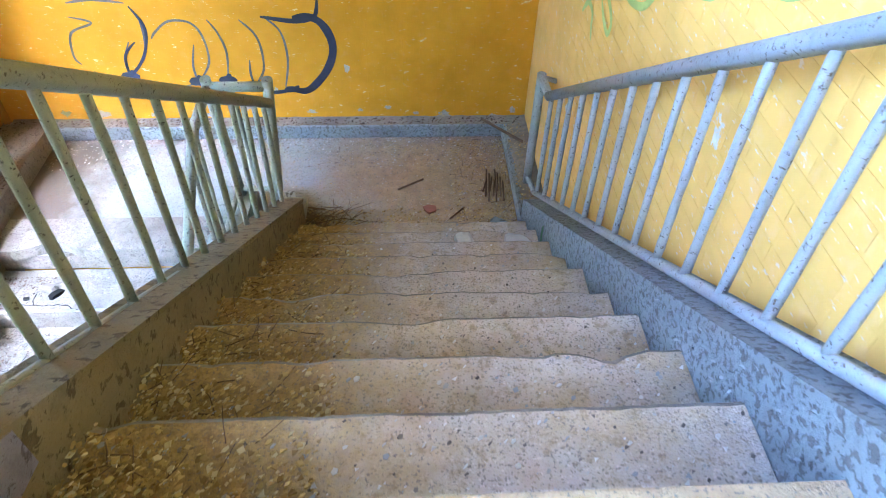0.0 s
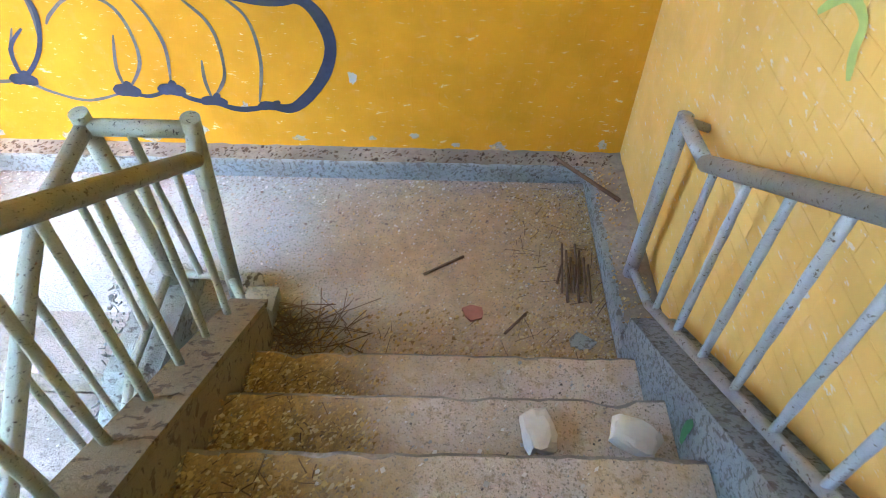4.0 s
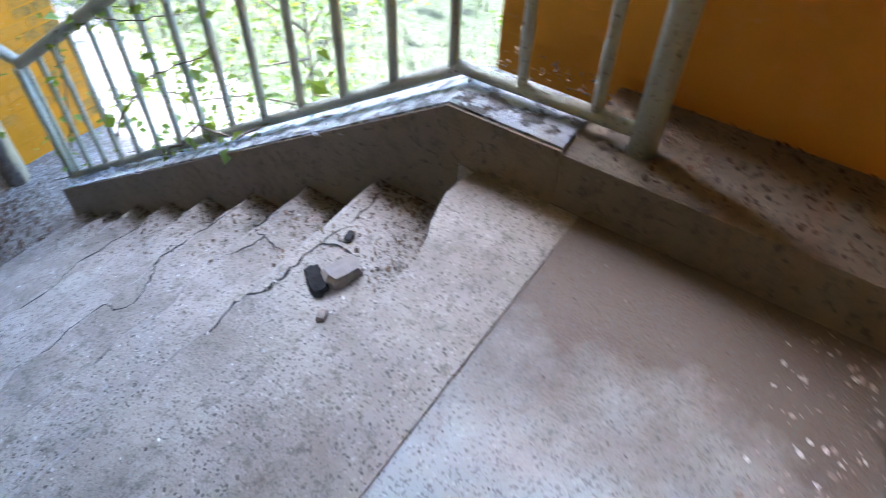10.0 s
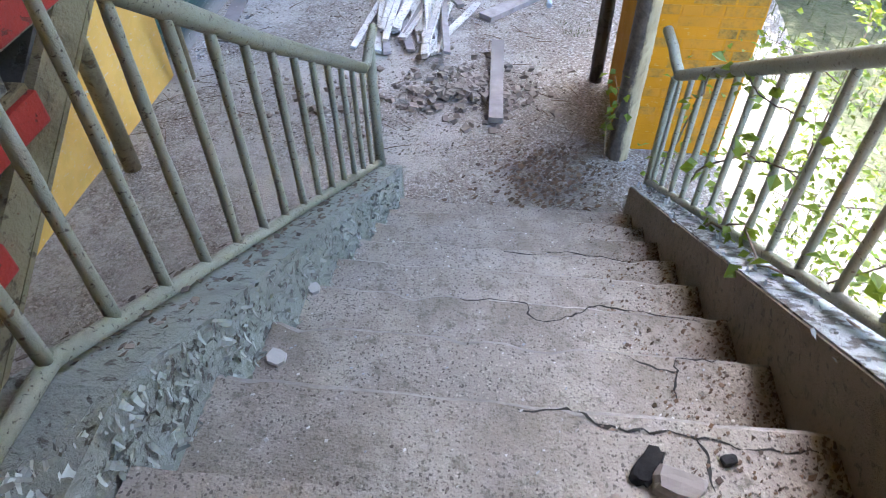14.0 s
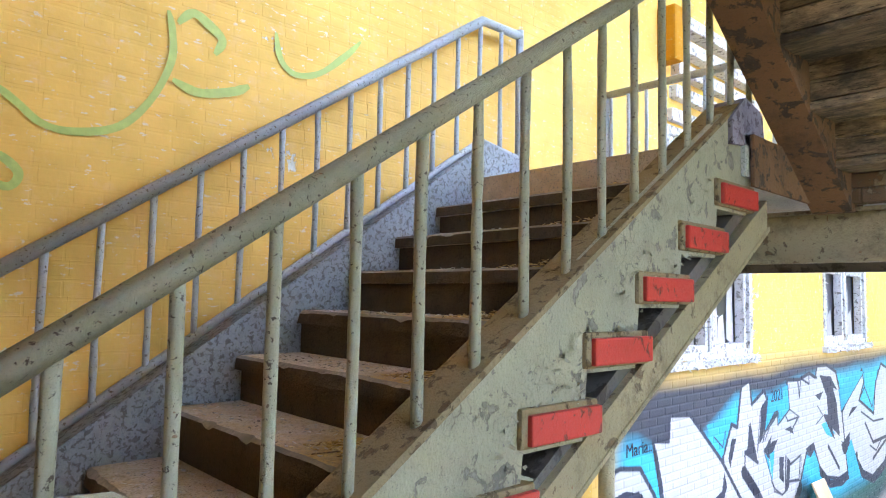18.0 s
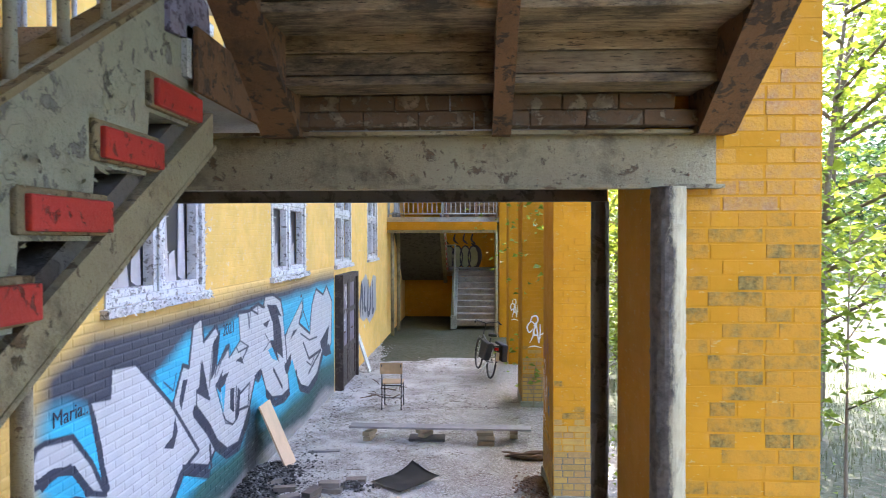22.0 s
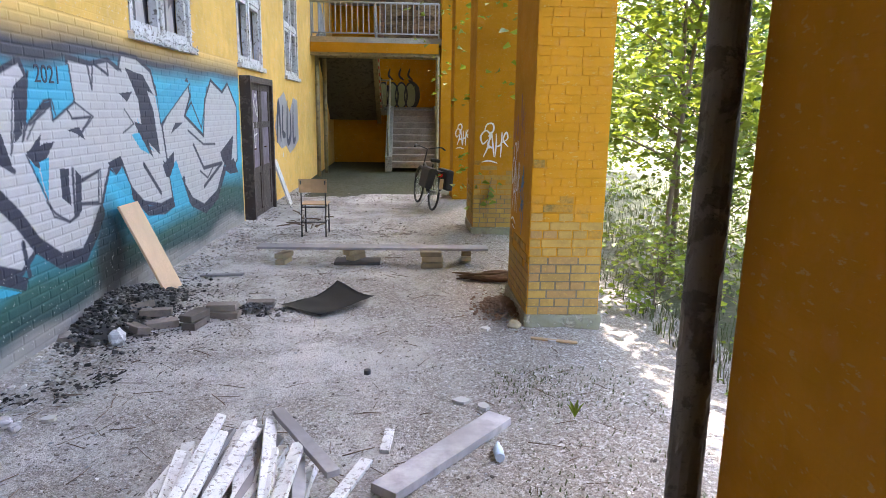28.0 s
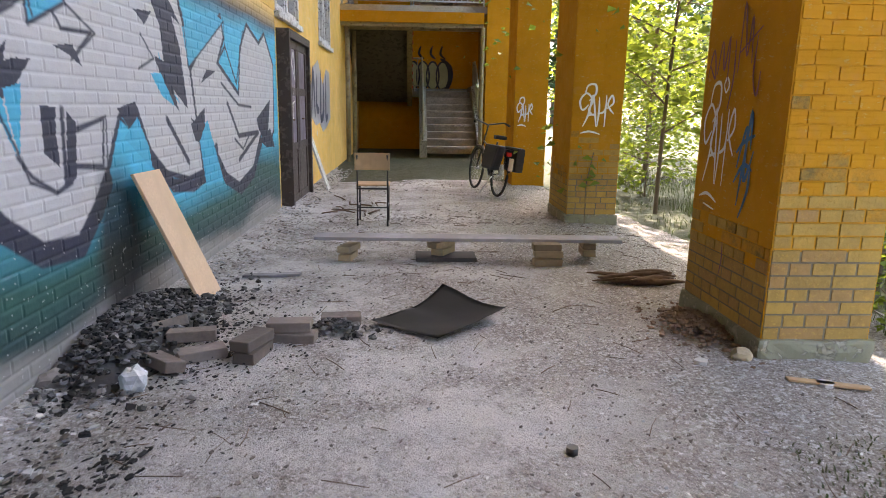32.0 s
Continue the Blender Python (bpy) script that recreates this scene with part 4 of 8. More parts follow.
    silver([(-7.0, 1.37), (-6.42, 1.83), (-6.08, 1.86), (-6.06, 1.66), (-5.82, 1.69), (-5.88, 1.45), (-6.03, 1.03), (-5.72, 1.1), (-5.42, 1.13), (-5.43, 0.93), (-5.8, 0.64), (-6.21, 0.36), (-6.56, 0.48), (-6.93, 0.54), (-7.16, 0.74), (-7.54, 0.81)])
    silver([(-6.0, 1.0), (-5.84, 1.27), (-5.63, 1.51), (-5.36, 1.55), (-5.28, 1.54), (-5.18, 1.32), (-5.35, 1.32), (-5.6, 1.33), (-5.84, 1.07)])
    cyan([(-6.71, 1.71), (-7.07, 1.72), (-7.22, 1.7), (-7.13, 1.59), (-7.03, 1.4), (-6.85, 1.55)])
    cyan([(-7.23, 1.48), (-7.28, 1.5), (-7.18, 1.32)])
    cyan([(-7.95, 1.3), (-8.07, 1.23), (-8.13, 0.99)])
    cyan([(-9.15, 1.13), (-9.36, 1.12), (-9.64, 0.78), (-9.34, 0.94)])
    cyan([(-10.63, 1.08), (-10.81, 0.94), (-10.98, 0.68), (-10.57, 0.66)])
    cyan([(-9.76, 1.54), (-9.87, 1.36), (-10.11, 1.21), (-9.8, 1.32)])
    cyan([(-5.33, 1.28), (-5.48, 1.31), (-5.62, 1.27), (-5.77, 1.07)])
    cyan([(-7.2, 0.68), (-7.73, 0.47), (-7.09, 0.54), (-6.91, 0.46)])
    navy([(-7.6, 1.64), (-7.77, 1.22), (-7.48, 1.37), (-7.56, 1.4)])
    navy([(-7.06, 1.26), (-7.11, 1.12), (-7.03, 0.99), (-6.85, 1.05), (-7.01, 1.1)])
    navy([(-7.22, 1.53), (-7.31, 1.52), (-7.18, 1.27), (-7.14, 1.37)])
    navy([(-7.2, 0.8), (-7.82, 0.54), (-7.77, 0.47), (-7.17, 0.71)])
    navy([(-7.89, 1.75), (-8.04, 1.83), (-7.92, 1.45), (-7.83, 1.4)])
    navy([(-7.95, 1.34), (-8.21, 1.39), (-8.12, 1.24), (-8.03, 1.24)])
    navy([(-9.09, 1.18), (-9.35, 1.22), (-9.55, 0.9), (-9.35, 1.01)])
    navy([(-9.58, 1.96), (-9.95, 1.91), (-10.17, 1.59), (-10.26, 1.17), (-9.87, 1.36), (-9.82, 1.69)])
    navy([(-10.3, 1.06), (-10.65, 1.18), (-10.61, 0.9), (-10.38, 0.94)])
    navy([(-8.33, 1.2), (-8.46, 1.19), (-8.42, 0.94), (-8.33, 0.99)])
    navy([(-12.46, 0.84), (-13.04, 0.94), (-13.26, 0.72), (-12.82, 0.74)])
    navy([(-5.87, 1.62), (-5.96, 1.34), (-6.02, 1.01), (-5.97, 1.04), (-5.89, 1.35), (-5.84, 1.59)])
    navy([(-5.28, 1.36), (-5.43, 1.38), (-5.65, 1.32), (-5.87, 1.05), (-5.77, 1.09), (-5.62, 1.27), (-5.46, 1.32), (-5.33, 1.27)])
    line(0.13, [(-7.47, 1.19), (-7.77, 0.94), (-7.96, 0.73), (-8.23, 0.56), (-8.57, 0.53), (-8.78, 0.68), (-8.9, 0.8)])
    line(0.11, [(-9.2, 1.15), (-9.54, 0.87), (-9.86, 0.67), (-10.28, 0.62), (-10.67, 0.67), (-10.9, 0.85)])
    line(0.11, [(-10.84, 0.77), (-11.15, 0.57), (-11.63, 0.42), (-12.16, 0.52), (-12.56, 0.82)])
    line(0.035, [(-8.13, 0.99), (-8.22, 0.9), (-8.4, 0.81), (-8.54, 0.84), (-8.62, 1.09), (-8.92, 1.13), (-8.87, 0.89), (-8.58, 0.92)])
    line(0.05, [(-8.51, 1.18), (-8.49, 0.84)])
    line(0.035, [(-8.02, 1.51), (-8.21, 1.59), (-8.38, 1.69), (-8.5, 1.63), (-8.58, 1.54), (-8.87, 1.55), (-8.7, 1.44)])
    line(0.03, [(-6.86, 1.59), (-7.03, 1.48), (-7.09, 1.61)])
    line(0.06, [(-9.83, 1.11), (-10.2, 0.8)])
    line(0.04, [(-11.14, 1.38), (-11.68, 1.2), (-12.16, 1.18)])
    line(0.04, [(-11.49, 0.9), (-11.78, 0.79), (-12.02, 0.9)])
    line(0.1, [(-7.17, 0.7), (-6.93, 0.52), (-6.56, 0.44), (-6.22, 0.33), (-5.8, 0.59), (-5.42, 0.89)])
    line(0.06, [(-7.8, 0.77), (-7.83, 0.56)])
    cyan([(-8.06, 1.84), (-8.6, 1.92), (-8.64, 1.66), (-8.31, 1.53), (-8.3, 1.67), (-8.22, 1.66), (-7.98, 1.5)])
    line(0.035, [(-8.06, 1.84), (-8.01, 1.64), (-7.92, 1.41), (-7.98, 1.5), (-8.22, 1.66), (-8.3, 1.67), (-8.31, 1.53), (-8.64, 1.66), (-8.6, 1.92)])
    line(0.03, [(-7.97, 1.42), (-8.12, 1.56), (-8.32, 1.67), (-8.35, 1.57)])
    navy([(-7.63, 1.64), (-7.79, 1.23), (-7.57, 1.37)])
    line(0.03, [(-7.96, 1.75), (-7.78, 1.33), (-7.87, 1.71), (-7.96, 1.75)])
    line(0.05, [(-7.5, 1.37), (-7.79, 1.23)])
    line(0.04, [(-7.5, 1.37), (-7.49, 1.21)])
    navy([(-7.94, 1.32), (-8.14, 1.45), (-8.11, 1.37), (-8.3, 1.39), (-8.15, 1.26), (-8.07, 1.22)])
    cyan([(-8.08, 1.26), (-8.21, 1.29), (-8.15, 0.99), (-8.11, 1.11)])
    line(0.03, [(-7.94, 1.32), (-8.15, 0.99), (-8.2, 0.88), (-8.41, 0.81), (-8.57, 0.87), (-8.6, 1.07), (-8.95, 1.14), (-8.92, 0.87), (-8.58, 0.91)])
    navy([(-8.36, 1.14), (-8.44, 1.16), (-8.45, 0.92), (-8.38, 0.97)])
    navy([(-8.55, 1.17), (-8.63, 1.12), (-8.59, 0.86), (-8.5, 0.83)])
    navy([(-9.42, 1.74), (-9.7, 1.76), (-9.57, 1.67)])
    navy([(-9.66, 1.94), (-9.96, 1.92), (-10.2, 1.74), (-9.87, 1.82), (-9.75, 1.76)])
    navy([(-9.69, 1.5), (-9.89, 1.47), (-10.08, 1.15), (-9.86, 1.28)])
    cyan([(-9.61, 1.39), (-9.78, 1.4), (-10.0, 1.19), (-9.79, 1.25)])
    cyan([(-10.24, 1.73), (-10.96, 1.93), (-11.31, 1.89), (-10.33, 1.46)])
    line(0.03, [(-10.26, 1.83), (-10.33, 1.46), (-11.31, 1.89), (-11.3, 1.66)])
    navy([(-10.59, 1.36), (-10.75, 1.47), (-11.0, 1.47)])
    cyan([(-9.15, 1.02), (-9.36, 1.13), (-9.5, 0.94), (-9.52, 0.81)])
    navy([(-10.31, 1.11), (-10.64, 1.0), (-10.44, 0.97)])
    cyan([(-10.48, 0.93), (-10.7, 1.09), (-11.06, 0.57), (-10.58, 0.58)])
    navy([(-12.38, 1.06), (-13.08, 1.26), (-12.84, 0.73), (-12.45, 0.96)])
    line(0.04, [(-11.07, 1.55), (-11.31, 1.69), (-11.64, 1.39), (-11.96, 1.88)])
    line(0.06, [(-11.31, 1.21), (-11.64, 0.92), (-12.44, 0.92), (-11.62, 0.7)])
    navy([(-8.49, 1.46), (-8.67, 1.48), (-8.75, 1.38), (-8.62, 1.43)])
    line(0.03, [(-8.63, 1.66), (-8.91, 1.55), (-8.65, 1.41)])
    line(0.03, [(-9.5, 1.61), (-9.68, 1.48), (-9.44, 1.41)])
    line(0.04, [(-8.89, 1.96), (-8.93, 1.76), (-8.98, 1.96), (-9.24, 1.88), (-9.23, 2.0), (-9.5, 1.93)])
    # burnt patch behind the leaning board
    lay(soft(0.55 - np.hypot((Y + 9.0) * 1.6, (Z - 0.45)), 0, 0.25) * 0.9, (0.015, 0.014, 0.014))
    speck = np.random.RandomState(4).rand(*Y.shape)
    lay(((speck > 0.995) & (Z < 0.7)).astype(float) * 0.8, (0.6, 0.6, 0.58))
    # relief of the bricks
    course, along = 0.0667, 0.24
    row = np.floor(Z / course)
    u = (Y / along + 0.5 * (row % 2)) % 1.0
    v = (Z / course) % 1.0
    joint = np.minimum(np.minimum(v, 1 - v) * course, np.minimum(u, 1 - u) * along)
    X = WALL + 0.0045 * (1 - soft(joint, 0.001, 0.009)) + 0.003 * flow
    me = bpy.data.meshes.new("wall_graffiti")
    N = nz + 1
    co = np.stack([X, Y, Z], -1).reshape(-1, 3)
    i, j = np.meshgrid(np.arange(ny), np.arange(nz), indexing="ij")
    q = (i * N + j).ravel()
    faces = np.stack([q, q + 1, q + N + 1, q + N], -1)
    me.from_pydata(co.tolist(), [], faces.tolist())
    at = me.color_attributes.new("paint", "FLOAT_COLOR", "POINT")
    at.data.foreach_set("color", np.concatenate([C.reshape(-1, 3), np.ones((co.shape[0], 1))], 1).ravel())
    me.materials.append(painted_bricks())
    me.update()
    ob = tagged(new("wall_graffiti", me), "painted brick wall with large silver and blue graffiti letters", "wall", kind="structure")
    for f in me.polygons:
        f.use_smooth = True
    return ob


graffiti_wall()


def stroke_mesh(bm, w, pts, put, off):
    """A sprayed line as a thin ribbon with a soft wavering edge."""
    P = []
    n = len(pts)
    for k in range(n - 1):
        p0, p1, p2, p3 = (Vector(pts[max(0, min(n - 1, k + d))]) for d in (-1, 0, 1, 2))
        for s in range(6):
            t = s / 6
            P.append(0.5 * (2 * p1 + (p2 - p0) * t + (2 * p0 - 5 * p1 + 4 * p2 - p3) * t * t + (3 * p1 - p0 - 3 * p2 + p3) * t ** 3))
    P.append(Vector(pts[-1]))
    prev = None
    for k, p in enumerate(P):
        d = (P[min(k + 1, len(P) - 1)] - P[max(k - 1, 0)])
        d = d.normalized() if d.length else Vector((1, 0))
        nn = Vector((-d.y, d.x))
        ww = w * (0.5 + 0.12 * noise.noise((p.x * 9, p.y * 9, 1)))
        ww *= min(1.0, 0.45 + k / 7, 0.45 + (len(P) - 1 - k) / 7)
        cur = [bm.verts.new(put(p + nn * ww, off)), bm.verts.new(put(p - nn * ww, off))]
        if prev:
            bm.faces.new((prev[0], prev[1], cur[1], cur[0]))
        prev = cur


def on_north(p, off):
    return (p.x, -off, p.y)


def on_east(p, off):
    return (EAST - off - 0.003, p.x, p.y)


M_SPRAY = plain("black_blue_spray_paint", (0.035, 0.04, 0.075), 0.55, 40, 0.5, 0.1)
M_SPRAYTHIN = plain("thin_grey_blue_spray", (0.15, 0.135, 0.145), 0.6, 60, 0.5, 0.1)
M_SPRAYG = plain("faded_green_spray_paint", (0.42, 0.50, 0.13), 0.6, 30, 0.25, 0.1)
M_SPRAYW = plain("white_spray_paint", (0.75, 0.75, 0.72), 0.6, 30, 0.15, 0.1)
M_SPRAYP = plain("violet_spray_paint", (0.16, 0.05, 0.09), 0.6, 30, 0.3, 0.1)
M_SPRAYB = plain("blue_spray_paint", (0.03, 0.12, 0.25), 0.6, 30, 0.3, 0.1)
LAY = [0.0]


def stroke(target, w, pts):
    bm, put = target
    LAY[0] += 0.00008
    stroke_mesh(bm, w, pts, put, 0.003 + LAY[0])


bubble, thin = (bmesh.new(), on_north), (bmesh.new(), on_north)
stroke(bubble, 0.055, [(-1.54, 2.48), (-1.41, 2.48), (-1.33, 2.4), (-1.3, 2.26), (-1.36, 2.1), (-1.49, 1.96), (-1.6, 1.96)])
stroke(thin, 0.015, [(-1.65, 1.98), (-1.61, 2.16), (-1.61, 2.31), (-1.64, 2.41), (-1.71, 2.48)])
stroke(bubble, 0.03, [(-1.6, 1.96), (-1.74, 1.94), (-1.85, 1.97)])
stroke(thin, 0.015, [(-1.85, 2.0), (-1.78, 2.11), (-1.77, 2.27), (-1.8, 2.38), (-1.88, 2.47)])
stroke(thin, 0.015, [(-1.86, 1.99), (-1.87, 2.09), (-1.86, 2.19)])
stroke(bubble, 0.025, [(-1.85, 1.97), (-1.95, 1.99), (-2.03, 2.04)])
stroke(thin, 0.015, [(-2.03, 2.04), (-2.0, 2.24), (-2.03, 2.38), (-2.08, 2.47)])
stroke(bubble, 0.02, [(-2.03, 2.04), (-2.14, 2.0), (-2.23, 2.02)])
stroke(thin, 0.015, [(-2.23, 2.02), (-2.13, 2.17), (-2.13, 2.35), (-2.19, 2.45), (-2.32, 2.46), (-2.42, 2.39), (-2.46, 2.34)])
stroke(thin, 0.015, [(-2.23, 2.02), (-2.24, 2.14), (-2.2, 2.3)])
stroke(thin, 0.015, [(-2.24, 2.02), (-2.42, 1.97), (-2.57, 2.01), (-2.67, 2.07)])
stroke(thin, 0.015, [(-2.67, 2.07), (-2.54, 2.22), (-2.5, 2.36), (-2.5, 2.47)])
stroke(thin, 0.015, [(-2.67, 2.07), (-2.67, 2.19), (-2.61, 2.32)])
stroke(thin, 0.018, [(-2.67, 2.07), (-2.82, 2.06), (-2.9, 2.11)])
stroke(thin, 0.015, [(-2.93, 2.49), (-2.8, 2.45), (-2.95, 2.38), (-2.99, 2.22), (-2.96, 2.16)])
stroke(thin, 0.018, [(-2.91, 2.58), (-2.75, 2.6), (-2.56, 2.58)])
stroke(bubble, 0.02, [(-2.54, 2.56), (-2.48, 2.41), (-2.54, 2.22), (-2.66, 2.09), (-2.66, 2.22), (-2.57, 2.32)])
stroke(bubble, 0.03, [(-1.74, 2.49), (-1.53, 2.46), (-1.4, 2.49), (-1.37, 2.6)])
for x, z, w, a in ((-1.6, 1.965, 0.045, 0.5), (-1.855, 1.985, 0.05, 0.9), (-2.03, 2.04, 0.06, 1.2), (-2.23, 2.03, 0.06, 1.2), (-2.67, 2.075, 0.05, 1.0)):
    dx, dz = 0.05 * math.cos(a), 0.05 * math.sin(a)
    stroke(bubble, w, [(x - 0.06, z - 0.012), (x - 0.02, z), (x + 0.02, z - 0.004), (x + 0.06, z - 0.012)])
    stroke(bubble, w * 0.6, [(x, z), (x + dx * 0.5, z + dz * 0.5), (x + dx, z + dz)])
letters = thing("graffiti_letters", bubble[0], M_SPRAY, "dark blue sprayed bubble letters on the yellow end wall", "graffiti")
part("thin_line", thin[0], M_SPRAYTHIN, letters, "thin grey-blue sprayed line")
swirl = (bmesh.new(), on_east)
stroke(swirl, 0.03, [(-1.43, 3.47), (-1.5, 3.42), (-1.58, 3.36), (-1.69, 3.35), (-1.84, 3.4), (-1.95, 3.53), (-2.02, 3.7), (-2.02, 3.82), (-2.0, 3.91)])
stroke(swirl, 0.04, [(-2.03, 3.63), (-2.14, 3.6), (-2.29, 3.64), (-2.36, 3.68)])
stroke(swirl, 0.03, [(-2.48, 3.96), (-2.51, 3.84), (-2.59, 3.79), (-2.72, 3.83), (-2.87, 3.96), (-2.95, 4.05)])
stroke(swirl, 0.04, [(-2.04, 3.87), (-2.1, 3.93), (-2.17, 3.9), (-2.23, 3.85), (-2.2, 3.78)])
stroke(swirl, 0.03, [(-1.06, 3.02), (-1.14, 3.1), (-1.23, 3.09), (-1.25, 3.03), (-1.28, 2.98)])
stroke(swirl, 0.03, [(-1.33, 3.2), (-1.4, 3.15), (-1.49, 3.12), (-1.52, 3.17), (-1.47, 3.22), (-1.4, 3.24)])
thing("graffiti_swirl", swirl[0], M_SPRAYG, "faded green sprayed swirls on the wall beside the stairs", "graffiti")


def tag_on(name, mat, label, put, w, lines):
    bm = bmesh.new()
    for p in lines:
        LAY[0] += 0.00005
        stroke_mesh(bm, w, p, put, 0.004 + LAY[0])
    thing(name, bm, mat, label, "graffiti")


LOOPS = ([(0.1, 0.26), (0.03, 0.2), (0.0, 0.3), (0.07, 0.38), (0.14, 0.3), (0.1, 0.2), (0.16, 0.14)], [(0.05, 0.36), (0.08, 0.46), (0.16, 0.47), (0.17, 0.38), (0.1, 0.3)], [(0.04, 0.02), (0.1, 0.16), (0.14, 0.36), (0.17, 0.18), (0.19, 0.02)],
         [(0.08, 0.14), (0.17, 0.16)], [(0.21, 0.34), (0.215, 0.2), (0.2, 0.02)], [(0.2, 0.16), (0.28, 0.2), (0.29, 0.36)], [(0.29, 0.3), (0.28, 0.02)], [(0.3, 0.22), (0.37, 0.28), (0.35, 0.36), (0.31, 0.26), (0.38, 0.16)], [(0.02, -0.05), (0.12, -0.03), (0.24, -0.06)])
tag_on("white_tag", M_SPRAYW, "white sprayed looping letters on a yellow pier", lambda p, o: (-3.40 - p.x, -12.65 + o, 1.0 + p.y), 0.021, LOOPS)
tag_on("white_tag", M_SPRAYW, "small white sprayed loops on a yellow pier", lambda p, o: (-3.36 - p.x * 0.7, -16.75 + o, 0.95 + p.y * 0.9), 0.028, LOOPS)
tag_on("white_tag", M_SPRAYW, "white sprayed looping letters on the ochre side of a pier", lambda p, o: (-3.315 + o, -9.28 + p.x, 0.78 + p.y * 1.25), 0.016, LOOPS)
tag_on("white_tag", M_SPRAYW, "small white sprayed ring and dash on a pier", lambda p, o: (-3.315 + o, -9.08 + p.x, 1.36 + p.y), 0.014, ([(0, 0), (0.03, 0.04), (0.06, 0.0), (0.03, -0.04), (0.0, 0.0)], [(-0.12, -0.68), (0.02, -0.7)]))
tag_on("blue_tag", M_SPRAYB, "blue sprayed spiky letters on a pier", lambda p, o: (-3.315 + o, -8.86 + p.x * 0.9, 0.72 + p.y), 0.024, ([(0.06, 0.0), (0.1, 0.25), (0.14, 0.5), (0.16, 0.3)], [(0.0, 0.28), (0.08, 0.34), (0.2, 0.38)], [(0.02, 0.2), (0.1, 0.42), (0.12, 0.14), (0.2, 0.3)], [(0.0, 0.12), (0.1, 0.22), (0.2, 0.2)], [(0.1, -0.06), (0.17, 0.08), (0.18, 0.2)]))
tag_on("violet_tag", M_SPRAYP, "short violet sprayed stroke low on a pier", lambda p, o: (-3.315 + o, -8.92 + p.x, 0.3 + p.y), 0.012, ([(0, 0), (0.02, 0.1), (0.01, 0.2)],))
tag_on("violet_tag", M_SPRAYP, "violet sprayed jagged letters on a pier", lambda p, o: (-3.315 + o, -9.3 + p.x, 1.3 + p.y), 0.015, ([(0.0, 0.1), (0.06, 0.26), (0.1, 0.1), (0.02, 0.18)], [(0.12, 0.12), (0.16, 0.3), (0.2, 0.14), (0.24, 0.32), (0.25, 0.05)], [(0.28, -0.08), (0.32, 0.1), (0.31, 0.3)], [(0.36, 0.12), (0.38, 0.48), (0.44, 0.2), (0.47, 0.4), (0.5, 0.16)], [(0.36, 0.22), (0.58, 0.34)], [(0.54, 0.3), (0.53, 0.1), (0.58, 0.0), (0.6, 0.12)]))
tag_on("small_tag", M_SPRAY, "small black sprayed letters on the yellow wall", lambda p, o: (EAST - o - 0.003, -4.63 - p.x, 0.98 + p.y), 0.018, ([(0.0, 0.13), (0.05, 0.08), (0.1, 0.14)], [(0.05, 0.08), (0.04, 0.0)], [(0.14, 0.0), (0.14, 0.14)], [(0.14, 0.14), (0.22, 0.12), (0.15, 0.07), (0.22, 0.0)], [(0.02, -0.05), (0.1, -0.05)]))
tag_on("green_smear", plain("dark_green_paint", (0.05, 0.17, 0.06), 0.6, 30, 0.3, 0.2), "smear of green paint on the stair kerb", lambda p, o: (-0.126 - o, -1.64 + p.x, 2.09 + p.y), 0.035, ([(0, 0.06), (0.01, 0.0), (0.0, -0.06)],))
M_SILVER = plain("silver_spray_paint", (0.42, 0.41, 0.43), 0.5, 12, 0.35, 0.1)
thing("silver_graffiti", prismm([(-16.1, 1.3), (-16.5, 1.8), (-17.1, 1.95), (-17.68, 1.55), (-18.2, 1.86), (-18.7, 1.8), (-18.75, 0.95), (-18.2, 0.8), (-17.6, 0.72), (-17.2, 0.9), (-16.7, 0.86), (-16.3, 1.0)], 0, WALL - 0.004, WALL + 0.01), M_SILVER, "silver filling of a graffiti piece beside the door", "graffiti")
tag_on("door_tag", M_SPRAYW, "white scribbles sprayed on the dark door", lambda p, o: (WALL - 0.092 - o, -13.8 - p.x, 0.9 + p.y), 0.03, ([(0, 0.1), (0.1, 0.5), (0.18, 0.1), (0.3, 0.55)], [(0.05, 0.3), (0.35, 0.35)], [(0.1, 0.7), (0.3, 0.95), (0.4, 0.6), (0.15, 0.85)]))
tag_on("grey_tag", M_SPRAY, "black sprayed letters beside the dark door", lambda p, o: (WALL - o, -16.2 - p.x, 0.9 + p.y), 0.16, ([(0, 0.1), (0.25, 0.85), (0.4, 0.1)], [(0.7, 0.8), (0.6, 0.3), (0.9, 0.2)], [(1.2, 0.9), (1.1, 0.1), (1.5, 0.2), (1.5, 0.7)], [(1.9, 0.85), (1.8, 0.1), (2.1, 0.1)]))


def words(body, m, size, mat, name, label):
    cu = bpy.data.curves.new(name, "FONT")
    cu.body, cu.size, cu.extrude = body, size, 0.001
    cu.materials.append(mat)
    ob = new(name, cu)
    ob.matrix_world = m
    return tagged(ob, label, "lettering")


words("2021", Matrix.Translation((WALL - 0.006, -8.12, 1.78)) @ Euler((radians(90), 0, radians(-90))).to_matrix().to_4x4(), 0.17, M_SPRAY, "year_lettering", "year sprayed in small black figures on the blue graffiti")
words("Maria..", Matrix.Translation((WALL - 0.006, -5.42, 1.62)) @ Euler((radians(90), 0, radians(-90))).to_matrix().to_4x4(), 0.14, M_SPRAY, "sprayed_lettering", "small black sprayed lettering on the graffiti wall")

